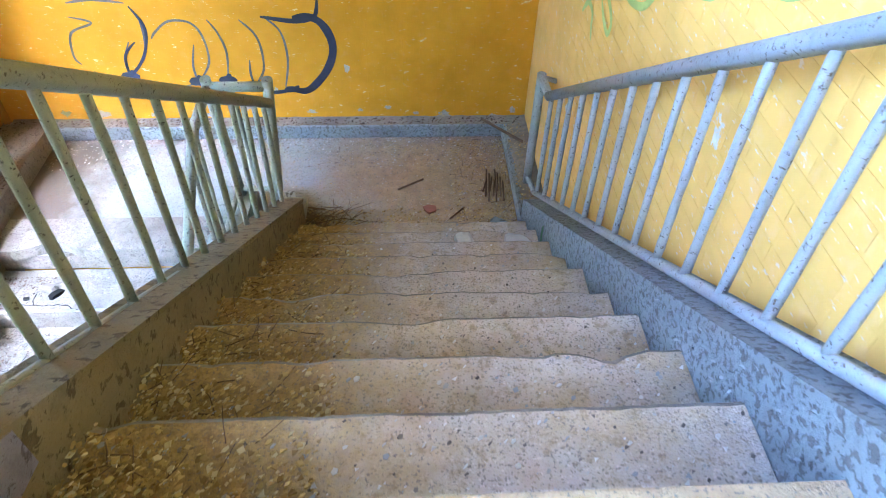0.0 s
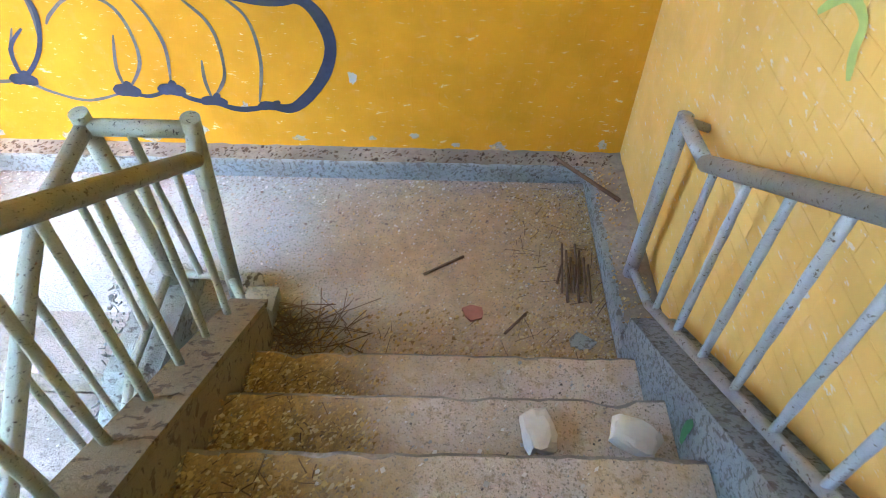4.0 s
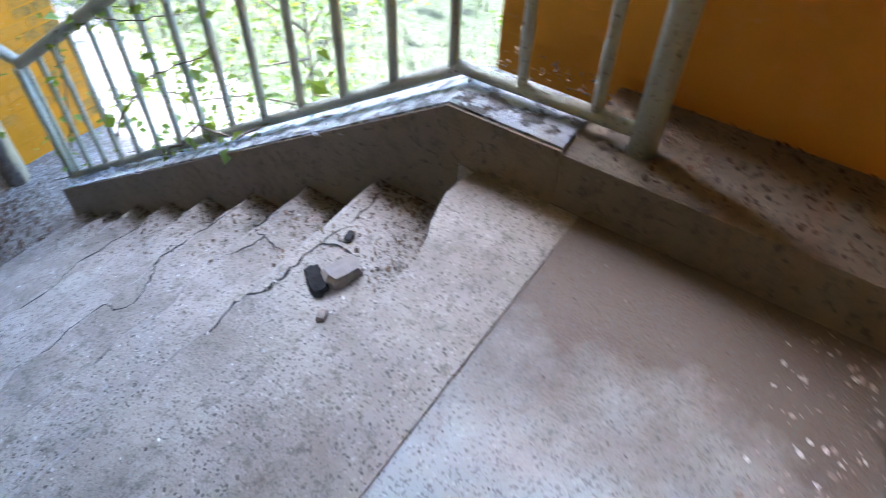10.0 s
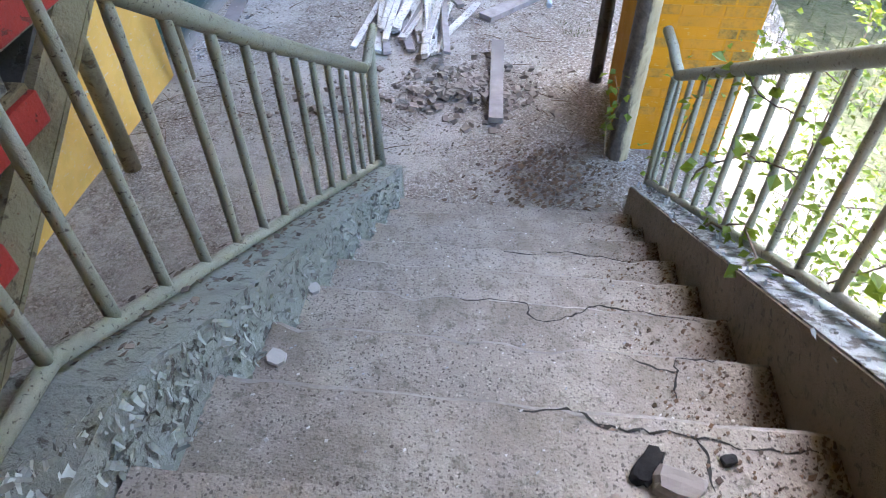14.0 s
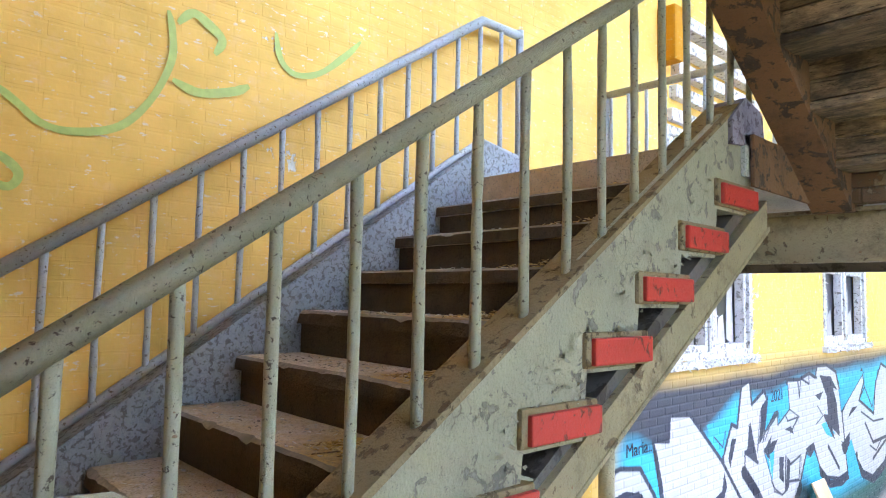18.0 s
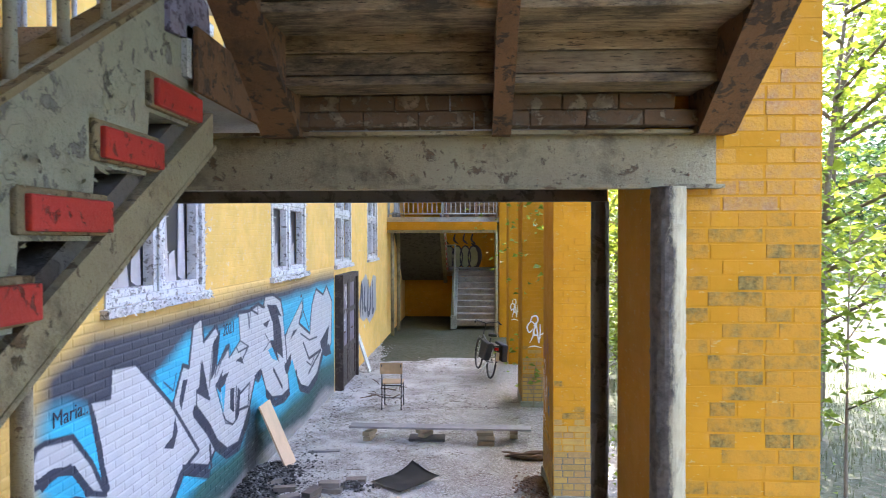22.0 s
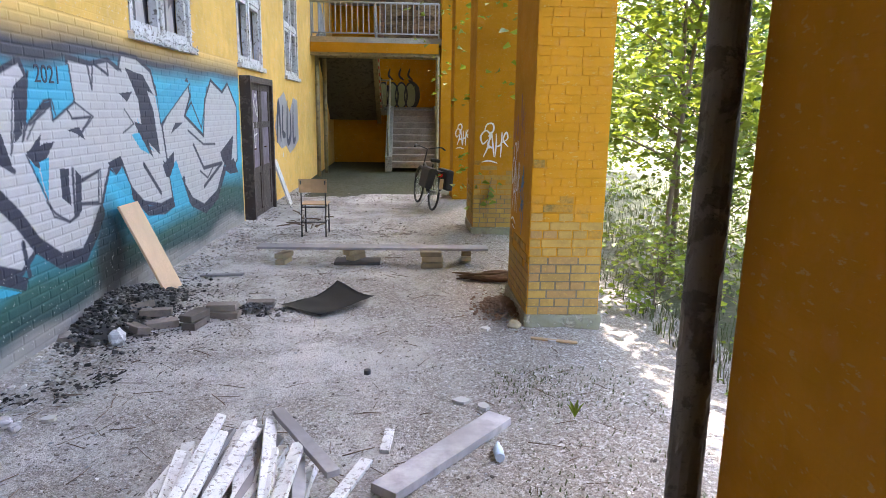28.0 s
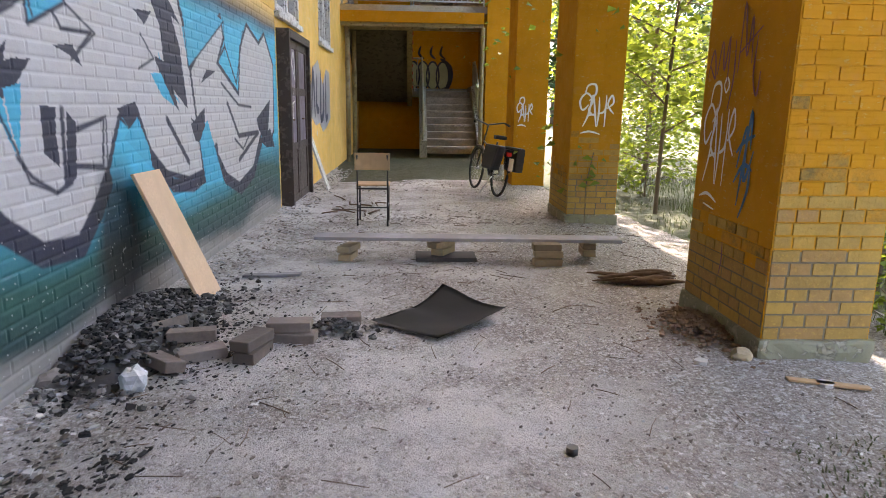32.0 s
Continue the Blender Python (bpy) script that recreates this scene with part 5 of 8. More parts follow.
# ---- windows and door of the long wall ----
M_WHITE = flaking("peeling_white_paint", (0.68, 0.67, 0.68), (0.27, 0.25, 0.235), -0.1, 22, 0.6, dirt=0.3, relief=0.8)
M_PLY = plain("weathered_plywood", (0.50, 0.46, 0.455), 0.85, 8, 0.3, 0.2)
M_PANE = plain("dark_dirty_glass", (0.055, 0.052, 0.062), 0.3, 9, 0.5, 0.1)
# Near-black colour for sheets that stand in for unlit rooms.
M_DARK = plain("interior_shade", (0.02, 0.02, 0.02), 0.9, 8, 0.3, 0.1)


def window(k, y0, y1, z0, z1):
    x = WALL + 0.05
    w = holder("window_%d" % k, (x, y0, z0), "boarded window with white paint peeling off its frame", "window", kind="structure")
    f, d = 0.075, 0.07
    part("jamb", boxm(WALL - 0.012, x + d, y0 - f, y0, z0, z1, 0.006), M_WHITE, w)
    part("jamb", boxm(WALL - 0.012, x + d, y1, y1 + f, z0, z1, 0.006), M_WHITE, w)
    part("head", boxm(WALL - 0.012, x + d, y1 + f, y0 - f, z1 - f, z1, 0.006), M_WHITE, w)
    part("bottom_rail", boxm(WALL - 0.008, x + d, y1 + f, y0 - f, z0, z0 + 0.06, 0.006), M_WHITE, w)
    ym, zm = (y0 + y1) / 2, z0 + (z1 - z0) * 0.5
    part("mullion", boxm(WALL + 0.0, x + d, ym - 0.045, ym + 0.045, z0 + 0.06, z1 - f, 0.008), M_WHITE, w)
    for a, b in ((y1 + f, ym - 0.045), (ym + 0.045, y0 - f)):
        part("transom", boxm(WALL + 0.002, x + d, a, b, zm - 0.04, zm + 0.04, 0.006), M_WHITE, w)
        for c, e in ((z0 + 0.06, zm - 0.04), (zm + 0.04, z1 - f)):
            bm = bmesh.new()
            s = 0.055
            box(bm, WALL + 0.02, x + d - 0.01, a, a + s, c, e, 0.004), box(bm, WALL + 0.02, x + d - 0.01, b - s, b, c, e, 0.004)
            box(bm, WALL + 0.022, x + d - 0.012, a + s, b - s, c, c + s, 0.004), box(bm, WALL + 0.022, x + d - 0.012, a + s, b - s, e - s, e, 0.004)
            sash = part("sash", bm, M_WHITE, w)
            rng = random.Random(k * 7 + c)
            part("pane", boxm(x + 0.072, x + 0.078, a + 0.03, b - 0.03, c, e), M_PANE, sash, "dark dirty pane")
            for q in range(3):
                y, wd, h = a + 0.06 + (b - a - 0.12) * (q + rng.uniform(0.1, 0.9)) / 3, rng.uniform(0.07, 0.2), (e - c) * rng.uniform(0.35, 0.95)
                top = c + h if rng.random() < 0.6 else e - 0.05
                part("board_scrap", prismm([(y - wd / 2, top - h + 0.03), (y + wd / 2, top - h + 0.03 + rng.uniform(0, 0.1)), (y + wd / 2 - rng.uniform(0, 0.03), top - rng.uniform(0.05, 0.12)), (y - wd / 4, top - 0.03)], 0, x + 0.062, x + 0.07), M_PLY, sash, "weathered scrap of board")
    bm = bmesh.new()
    box(bm, WALL - 0.06, WALL + 0.05, y1 - 0.05, y0 + 0.05, z0 - 0.07, z0, 0.008)
    bmesh.ops.subdivide_edges(bm, edges=[e for e in bm.edges if e.calc_length() > 1], cuts=14)
    for v in bm.verts:
        v.co += Vector((noise.noise(v.co * 9) * 0.012, 0, noise.noise(v.co * 7 + Vector((3, 0, 0))) * 0.012))
    part("sill", bm, M_WHITE, w, "crumbling white sill")
    # Black sheet painted as the darkness of the room behind.
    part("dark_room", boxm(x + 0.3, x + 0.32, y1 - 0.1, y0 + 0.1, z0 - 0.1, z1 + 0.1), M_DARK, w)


for k, q in enumerate(WINDOWS):
    window(k + 1, *q)
# upper windows, with hoods
for k, y in enumerate((-6.0, -9.75, -13.55, -17.3)):
    bm = bmesh.new()
    box(bm, WALL - 0.14, WALL, y - 1.8, y + 0.1, 4.62, 4.72, 0.01), box(bm, WALL - 0.24, WALL, y - 1.85, y + 0.15, 4.72, 4.86, 0.02)
    if k:
        hd = thing("window_ledge", bm, M_WHITE, "moulded grey-white ledge of an upper window", "ledge", kind="structure")
    else:
        bm.free()


def old_door():
    M_DOOR = flaking("charred_brown_door_paint", (0.045, 0.03, 0.025), (0.09, 0.07, 0.06), 0.2, 10, 0.6)
    y0, y1, z = DOOR[0], DOOR[1], level(-14.5)
    d = holder("door_1", (WALL, y0, 0), "battered dark brown double door with scribbled panels", "door", kind="structure")
    for a in (y0 - 0.09, y1):
        part("jamb", boxm(WALL - 0.14, WALL + 0.12, a, a + 0.09, z, 2.1, 0.006), M_DOOR, d)
    part("lintel", boxm(WALL - 0.14, WALL + 0.12, y1 + 0.09, y0 - 0.09, 2.0, 2.1, 0.006), M_DOOR, d)
    M_PANEL = plain("scribbled_violet_panel", (0.17, 0.14, 0.19), 0.5, 9, 0.9, 0.1)
    for k, (a, b) in enumerate(((y1 + 0.09, (y0 + y1) / 2 - 0.01), ((y0 + y1) / 2 + 0.01, y0 - 0.09))):
        bm = bmesh.new()
        s, x0, x1 = 0.1, WALL - 0.09, WALL - 0.045
        box(bm, x0, x1, a, a + s, z + 0.02, 2.0, 0.005), box(bm, x0, x1, b - s, b, z + 0.02, 2.0, 0.005)
        for c in (z + 0.02, 0.62, 1.32, 1.9):
            box(bm, x0 + 0.002, x1 - 0.002, a + s, b - s, c, c + 0.1, 0.005)
        leaf = part("leaf", bm, M_DOOR, d)
        for c, e, m in ((z + 0.12, 0.62, M_DOOR), (0.72, 1.32, M_PANEL), (1.42, 1.9, M_PANEL)):
            part("panel", boxm(x0 + 0.015, x1 - 0.01, a + s, b - s, c, e), m, leaf, "worn panel")
        part("door_handle", tubem([(x0 - 0.04, b - 0.05, 1.02), (x0 - 0.04, b - 0.17, 1.02)], 0.01, 8), M_RUST, leaf)
    # Black sheet in place of the unlit room behind the door.
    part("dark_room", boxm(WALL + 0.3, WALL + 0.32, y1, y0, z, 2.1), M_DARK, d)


old_door()

# ---- furniture and clutter of the walk ----
M_BLACKPAINT = plain("black_enamel", (0.02, 0.02, 0.022), 0.4, 30, 0.3, 0.05)
M_BEECH = plain("beech_plywood", (0.42, 0.27, 0.14), 0.55, 14, 0.25, 0.1)
M_MDF = plain("pale_chipboard", (0.62, 0.43, 0.28), 0.8, 60, 0.12, 0.15)
M_GREYWOOD = plain("grey_weathered_wood", (0.34, 0.32, 0.325), 0.9, 14, 0.4, 0.3, per=0.35)
M_WHITEWOOD = flaking("flaking_white_wood", (0.68, 0.67, 0.66), (0.40, 0.36, 0.33), -0.25, 45, 0.8)
M_CHAR = plain("charcoal", (0.022, 0.021, 0.021), 0.95, 40, 0.6, 0.6, per=0.5)
M_RUBBER = plain("dusty_black_rubber", (0.055, 0.053, 0.05), 0.75, 10, 0.4, 0.2)
M_OLDBRICK = plain("sooty_brick", (0.27, 0.22, 0.19), 0.95, 25, 0.45, 0.6, per=0.5)
M_YELLOWBRICK = plain("worn_yellow_brick", (0.38, 0.30, 0.19), 0.95, 25, 0.35, 0.5, per=0.45)
M_BARK = plain("rotten_bark", (0.13, 0.08, 0.05), 0.95, 18, 0.6, 0.9)
M_EARTH = plain("dry_brown_earth", (0.17, 0.11, 0.075), 0.95, 30, 0.4, 0.8)
M_CHIP = plain("plaster_chips", (0.60, 0.57, 0.53), 0.9, 30, 0.2, 0.2)


def brick_mesh(name, mat, seed):
    bm = bmesh.new()
    box(bm, -0.114, 0.114, -0.054, 0.054, 0, 0.054, 0.006)
    for v in bm.verts:
        v.co += Vector((noise.noise(v.co * 20 + Vector((seed, 0, 0))), noise.noise(v.co * 20 + Vector((0, seed, 0))), 0)) * 0.007
    return mesh_of(name, bm, mat)


def loose_brick(x, y, z, turn, mat, label, tilt=0.0, seed=1):
    ob = tagged(new("brick", brick_mesh("brick", mat, seed)), label, "brick", "loose bricks")
    ob.matrix_world = pose(x, y, z + level(y), tilt, 0, turn)
    return ob


for k, (x, y, z, turn, tilt) in enumerate(((-0.54, -8.44, 0.0, 28, 0), (-0.47, -8.53, 0.062, 12, 5), (-0.40, -8.29, 0.015, -40, 14), (-0.785, -8.46, 0.0, 78, 0), (-0.78, -8.47, 0.058, 70, 0), (-0.95, -8.68, 0.0, -6, 0), (-0.92, -8.70, 0.058, 3, 0), (-1.16, -8.99, 0.0, 5, 0), (-0.3, -8.62, 0.08, 50, 20))):
    loose_brick(x, y, z, turn, M_OLDBRICK, "soot-blackened brick of a makeshift fireplace on the floor", tilt, k)
for k, (x, y, z, turn) in enumerate(((-1.04, -10.72, 0.0, 80), (-1.05, -10.70, 0.056, 70), (-1.83, -10.74, 0.03, 60), (-1.81, -10.72, 0.088, 45), (-2.66, -10.50, 0.0, 4), (-2.67, -10.51, 0.056, -3), (-2.65, -10.50, 0.112, 2), (-3.06, -10.78, 0.02, 85), (-3.06, -10.78, 0.08, 85))):
    loose_brick(x, y, z + (0.015 if z else 0), turn, M_YELLOWBRICK, "old brick propping up the plank bench", 0, 20 + k)


def bench():
    y, z = -10.66, level(-10.7) + 0.178
    bm = bmesh.new()
    box(bm, -3.28, -0.78, y - 0.1, y + 0.1, z, z + 0.028, 0.004)
    bmesh.ops.rotate(bm, cent=(-2.0, y, z), matrix=Matrix.Rotation(radians(-1.5), 3, "Z"), verts=bm.verts)
    thing("plank_bench", bm, M_GREYWOOD, "long pale plank resting on stacks of bricks as a bench", "bench")
    thing("slate_slab", boxm(-2.1, -1.6, -10.86, -10.6, level(-10.7), level(-10.7) + 0.035, 0.006), M_RUBBER, "flat dark slab under the middle of the bench", "slab")


bench()


def chair():
    z = level(-12.4)
    c = holder("school_chair", (-1.14, -12.4, z), "school chair with plywood back on a black tube frame", "chair")
    xa, xb = -0.99, -1.31
    for x in (xa, xb):
        part("rear_leg", tubem([(x, -12.34, z), (x, -12.38, z + 0.42), (x, -12.33, z + 0.76)], 0.011, 8), M_BLACKPAINT, c)
        part("front_leg", tubem([(x, -12.72, z), (x, -12.70, z + 0.42)], 0.011, 8), M_BLACKPAINT, c)
        part("side_rail", tubem([(x, -12.38, z + 0.41), (x, -12.70, z + 0.42)], 0.011, 8), M_BLACKPAINT, c)
        part("stretcher", tubem([(x, -12.35, z + 0.2), (x, -12.71, z + 0.2)], 0.008, 8), M_BLACKPAINT, c)
    part("cross_bar", tubem([(xa, -12.38, z + 0.40), (xb, -12.38, z + 0.40)], 0.011, 8), M_BLACKPAINT, c)
    part("cross_bar", tubem([(xa, -12.36, z + 0.2), (xb, -12.36, z + 0.2)], 0.008, 8), M_BLACKPAINT, c)
    part("seat", boxm(xb - 0.02, xa + 0.02, -12.74, -12.4, z + 0.425, z + 0.44, 0.005), M_BEECH, c)
    bm = bmesh.new()
    box(bm, xb - 0.025, xa + 0.025, -12.345, -12.325, z + 0.6, z + 0.78, 0.006)
    bmesh.ops.subdivide_edges(bm, edges=[e for e in bm.edges if abs(e.verts[0].co.x - e.verts[1].co.x) > 0.2], cuts=6)
    for v in bm.verts:
        v.co.y -= 0.02 * (1 - ((v.co.x + 1.15) / 0.18) ** 2)
    part("backrest", bm, M_BEECH, c)


chair()


def leaning_board():
    bm = bmesh.new()
    b0, b1, t0, t1 = Vector((-0.26, -9.24, 0.005)), Vector((-0.25, -9.64, 0.005)), Vector((0.015, -9.05, 0.825)), Vector((0.02, -9.45, 0.815))
    n = (b1 - b0).cross(t0 - b0).normalized() * 0.02
    vs = [bm.verts.new(p) for p in (b0, b1, t1, t0, b0 + n, b1 + n, t1 + n, t0 + n)]
    for q in ((0, 1, 2, 3), (7, 6, 5, 4), (0, 4, 5, 1), (1, 5, 6, 2), (2, 6, 7, 3), (3, 7, 4, 0)):
        bm.faces.new([vs[i] for i in q])
    for v in bm.verts:
        v.co.x -= 0.03
    bmesh.ops.bevel(bm, geom=bm.edges[:], offset=0.003, segments=1, affect="EDGES")
    thing("leaning_board", bm, M_MDF, "pale chipboard panel leaning against the graffiti wall", "board")
    z = level(-15.6)
    bm = bmesh.new()
    box(bm, -0.03, 0.0, -15.75, -15.5, 0, 0.85, 0.003)
    bmesh.ops.rotate(bm, cent=(0, 0, 0), matrix=Matrix.Rotation(radians(18), 3, "Y"), verts=bm.verts)
    bmesh.ops.translate(bm, vec=(-0.27, 0, z + 0.01), verts=bm.verts)
    thing("leaning_board", bm, M_WHITEWOOD, "white board leaning beside the dark door", "board")


leaning_board()


def rubber_mat():
    bm = bmesh.new()
    nx, ny = 18, 14
    P = [Vector((-1.33, -8.96)), Vector((-1.70, -8.64)), Vector((-2.12, -9.02)), Vector((-1.76, -9.42))]
    vs = []
    for i in range(nx + 1):
        row = []
        for j in range(ny + 1):
            u, v = i / nx, j / ny
            p = (P[0].lerp(P[1], u)).lerp(P[3].lerp(P[2], u), v)
            z = 0.012 + 0.11 * max(0, v - 0.55) ** 1.5 * (1.2 - u) * 2.6 + 0.09 * max(0, u - 0.6) ** 2 * 4 * v + 0.012 * noise.noise((p.x * 5, p.y * 5, 2)) + 0.012
            row.append(bm.verts.new((p.x, p.y, level(p.y) + max(0.008, z))))
        vs.append(row)
    for i in range(nx):
        for j in range(ny):
            bm.faces.new((vs[i][j], vs[i + 1][j], vs[i + 1][j + 1], vs[i][j + 1])).smooth = True
    bmesh.ops.solidify(bm, geom=bm.faces[:], thickness=0.006)
    thing("rubber_mat", bm, M_RUBBER, "curled black rubber mat lying on the dusty floor", "mat")


rubber_mat()


def chunk(bm, p, r, rng, flat=0.6):
    """An irregular lump of eight corners."""
    turn = Euler((rng.uniform(0, 6), rng.uniform(0, 6), rng.uniform(0, 6))).to_matrix()
    vs = []
    for sx in (-1, 1):
        for sy in (-1, 1):
            for sz in (-1, 1):
                q = turn @ Vector((sx * r * rng.uniform(0.5, 1.1), sy * r * rng.uniform(0.4, 1.0), sz * r * rng.uniform(0.3, 0.8)))
                q.z *= flat
                vs.append(bm.verts.new(Vector(p) + q))
    for q in ((0, 1, 3, 2), (4, 6, 7, 5), (0, 4, 5, 1), (2, 3, 7, 6), (0, 2, 6, 4), (1, 5, 7, 3)):
        bm.faces.new([vs[i] for i in q])


def heap(name, x, y, rx, ry, h, n, r, mat, label, seed, base=None, wallside=False):
    rng = random.Random(seed)
    bm = bmesh.new()
    for _ in range(n):
        a, d = rng.uniform(0, 2 * math.pi), min(1.5, abs(rng.gauss(0, 0.55)))
        px, py = x + math.cos(a) * d * rx, y + math.sin(a) * d * ry
        if wallside and px > WALL - 0.04:
            px = WALL - 0.04 - rng.random() * 0.2
        k = max(0.0, 1 - d ** 1.5)
        chunk(bm, (px, py, level(py) + h * k * rng.uniform(0.75, 1.0) + r * 0.2), r * rng.uniform(0.4, 1.2), rng)
    if base:
        m = bmesh.new()
        ring = 28
        rows = []
        for i in range(7):
            d = i / 6
            rows.append([m.verts.new((min(x + math.cos(k * 2 * math.pi / ring) * d * rx * (0.85 + 0.4 * noise.noise((k * 0.9, seed, 0))), WALL - 0.005), y + math.sin(k * 2 * math.pi / ring) * d * ry * (0.85 + 0.4 * noise.noise((k * 0.9, seed, 0))), level(y) - 0.01 + h * 0.95 * (1 - d ** 1.5) + 0.02 * noise.noise((k, d * 4, seed)))) for k in range(ring)])
        for a, b in zip(rows, rows[1:]):
            for k in range(ring):
                m.faces.new((a[k], a[(k + 1) % ring], b[(k + 1) % ring], b[k]))
        ob = thing(name, m, base, label, "heap", kind="stuff")
        part("lumps", bm, mat, ob)
    else:
        ob = thing(name, bm, mat, label, "heap", kind="stuff")
    return ob


M_ASH = plain("grey_black_ash", (0.10, 0.097, 0.095), 0.95, 30, 0.8, 0.9)


def ash_lumps():
    n = Nodes("charcoal_and_ash_lumps")
    col = n.mix(n.ramp(n.island(), 0.35, 1.0), (0.014, 0.013, 0.013), (0.19, 0.18, 0.175))
    n.bump(n.noise(80, 5), 0.6, 0.004)
    return n.done(col, 0.9)


M_ASHLUMP = ash_lumps()
heap("ash_heap", -0.12, -8.75, 0.42, 0.95, 0.20, 2300, 0.019, M_ASHLUMP, "heap of charcoal and ash against the wall", 3, M_ASH, True)
heap("charcoal_pile", -1.15, -8.82, 0.2, 0.12, 0.07, 190, 0.022, M_ASHLUMP, "small pile of charcoal beside the bricks", 4)
heap("rubble_heap", -2.25, -5.0, 0.62, 0.42, 0.05, 300, 0.035, plain("grey_rubble", (0.27, 0.235, 0.21), 0.95, 25, 0.5, 0.6), "scattered rubble and broken brick at the foot of the stairs", 5)
heap("dirt_heap", -3.22, -8.9, 0.26, 0.42, 0.07, 900, 0.016, M_EARTH, "little heap of brown dirt at the foot of a pier", 6)
heap("rubble_pieces", -1.35, -4.9, 0.9, 0.6, 0.01, 40, 0.035, M_OLDBRICK, "loose pieces of brick on the floor", 7)


def stone(x, y, r, mat, label, seed, flat=0.7):
    rng = random.Random(seed)
    bm = bmesh.new()
    bmesh.ops.create_icosphere(bm, subdivisions=2, radius=r)
    for v in bm.verts:
        v.co *= 1 + 0.35 * noise.noise(v.co / r * 1.3 + Vector((seed, 0, 0)))
        v.co.z *= flat
        v.co += Vector((x, y, level(y) + r * 0.45))
    return thing("stone", bm, mat, label, "stone")


M_STONE = plain("grey_stone", (0.26, 0.23, 0.21), 0.9, 20, 0.3, 0.4)
stone(-0.02, -8.1, 0.075, M_STONE, "rough grey stone in front of the ash heap", 2)
stone(-3.22, -8.4, 0.055, M_YELLOWBRICK, "piece of yellow brick beside the pier", 5)


def plank(name, a, b, w, t, mat, label, z0=0.0, z1=0.0, group="", lean=0.0):
    a, b = Vector((*a, 0)), Vector((*b, 0))
    bm = bmesh.new()
    ln = (b - a).length
    box(bm, 0, ln, -w / 2, w / 2, 0, t, 0.003)
    bmesh.ops.subdivide_edges(bm, edges=[e for e in bm.edges if e.calc_length() > ln * 0.8], cuts=5)
    for v in bm.verts:
        s = v.co.x / ln
        v.co.y += 0.006 * noise.noise((v.co.x * 6, a.x * 9, a.y * 9)) * (1 if abs(s - 0.5) > 0.45 else 0.6)
        v.co.z += z0 * (1 - s) + z1 * s
        if s < 0.01 or s > 0.99:
            v.co.x += 0.02 * noise.noise((v.co.y * 60, a.x * 7, b.y))
    d = b - a
    bmesh.ops.rotate(bm, cent=(0, 0, 0), matrix=Matrix.Rotation(lean, 3, "X"), verts=bm.verts)
    bmesh.ops.rotate(bm, cent=(0, 0, 0), matrix=Matrix.Rotation(math.atan2(d.y, d.x), 3, "Z"), verts=bm.verts)
    bmesh.ops.translate(bm, vec=(a.x, a.y, level(a.y) + 0.006), verts=bm.verts)
    return thing(name, bm, mat, label, "plank", group)


plank("plank", (-2.29, -6.13), (-2.89, -6.82), 0.14, 0.045, M_GREYWOOD, "wide grey weathered plank lying on the floor")
plank("plank", (-2.42, -5.62), (-2.47, -4.58), 0.10, 0.045, M_GREYWOOD, "weathered grey plank lying on rubble", 0.05, 0.02)
rng = random.Random(11)
for k in range(24):
    s = (k + 0.5) / 24
    fx, fy = -1.3 - 0.66 * s + rng.uniform(-0.04, 0.04), -6.32 - 0.34 * math.sin(math.pi * min(1.0, s * 1.15)) + rng.uniform(-0.07, 0.05)
    ang = radians(rng.uniform(80, 104) + 6 * (0.5 - s))
    ln = rng.uniform(0.75, 1.1)
    layer = rng.choice((0, 1, 2, 3)) if 0.1 < s < 0.9 else 0
    zz = 0.028 * layer
    plank("plank", (fx, fy), (fx + math.cos(ang) * ln, fy + math.sin(ang) * ln), rng.uniform(0.045, 0.075), 0.024, M_WHITEWOOD if k % 4 else M_GREYWOOD, "flaking white wooden slat in a loose pile", zz + rng.uniform(0, 0.05), zz + rng.uniform(0, 0.02), "pile of old slats", radians(rng.uniform(-22, 22)))
plank("plank", (-1.74, -6.68), (-2.08, -6.1), 0.06, 0.03, M_GREYWOOD, "grey slat lying across the pile", 0.13, 0.12, "pile of old slats")
plank("plank", (-2.2, -6.42), (-1.98, -5.75), 0.06, 0.022, M_WHITEWOOD, "white slat slipped off the pile", 0.0, 0.02, "pile of old slats")
plank("plank", (-0.15, -5.52), (-0.03, -6.6), 0.13, 0.03, M_GREYWOOD, "grey board lying along the foot of the wall")
plank("plank", (-2.28, -6.5), (-2.3, -6.72), 0.05, 0.02, M_WHITEWOOD, "short white slat on the floor")
plank("plank", (-3.3, -8.13), (-3.62, -8.02), 0.04, 0.012, M_BEECH, "thin splintered lath on the floor")
plank("plank", (-0.35, -10.05), (-0.75, -10.1), 0.06, 0.02, M_GREYWOOD, "short grey board on the floor by the wall")


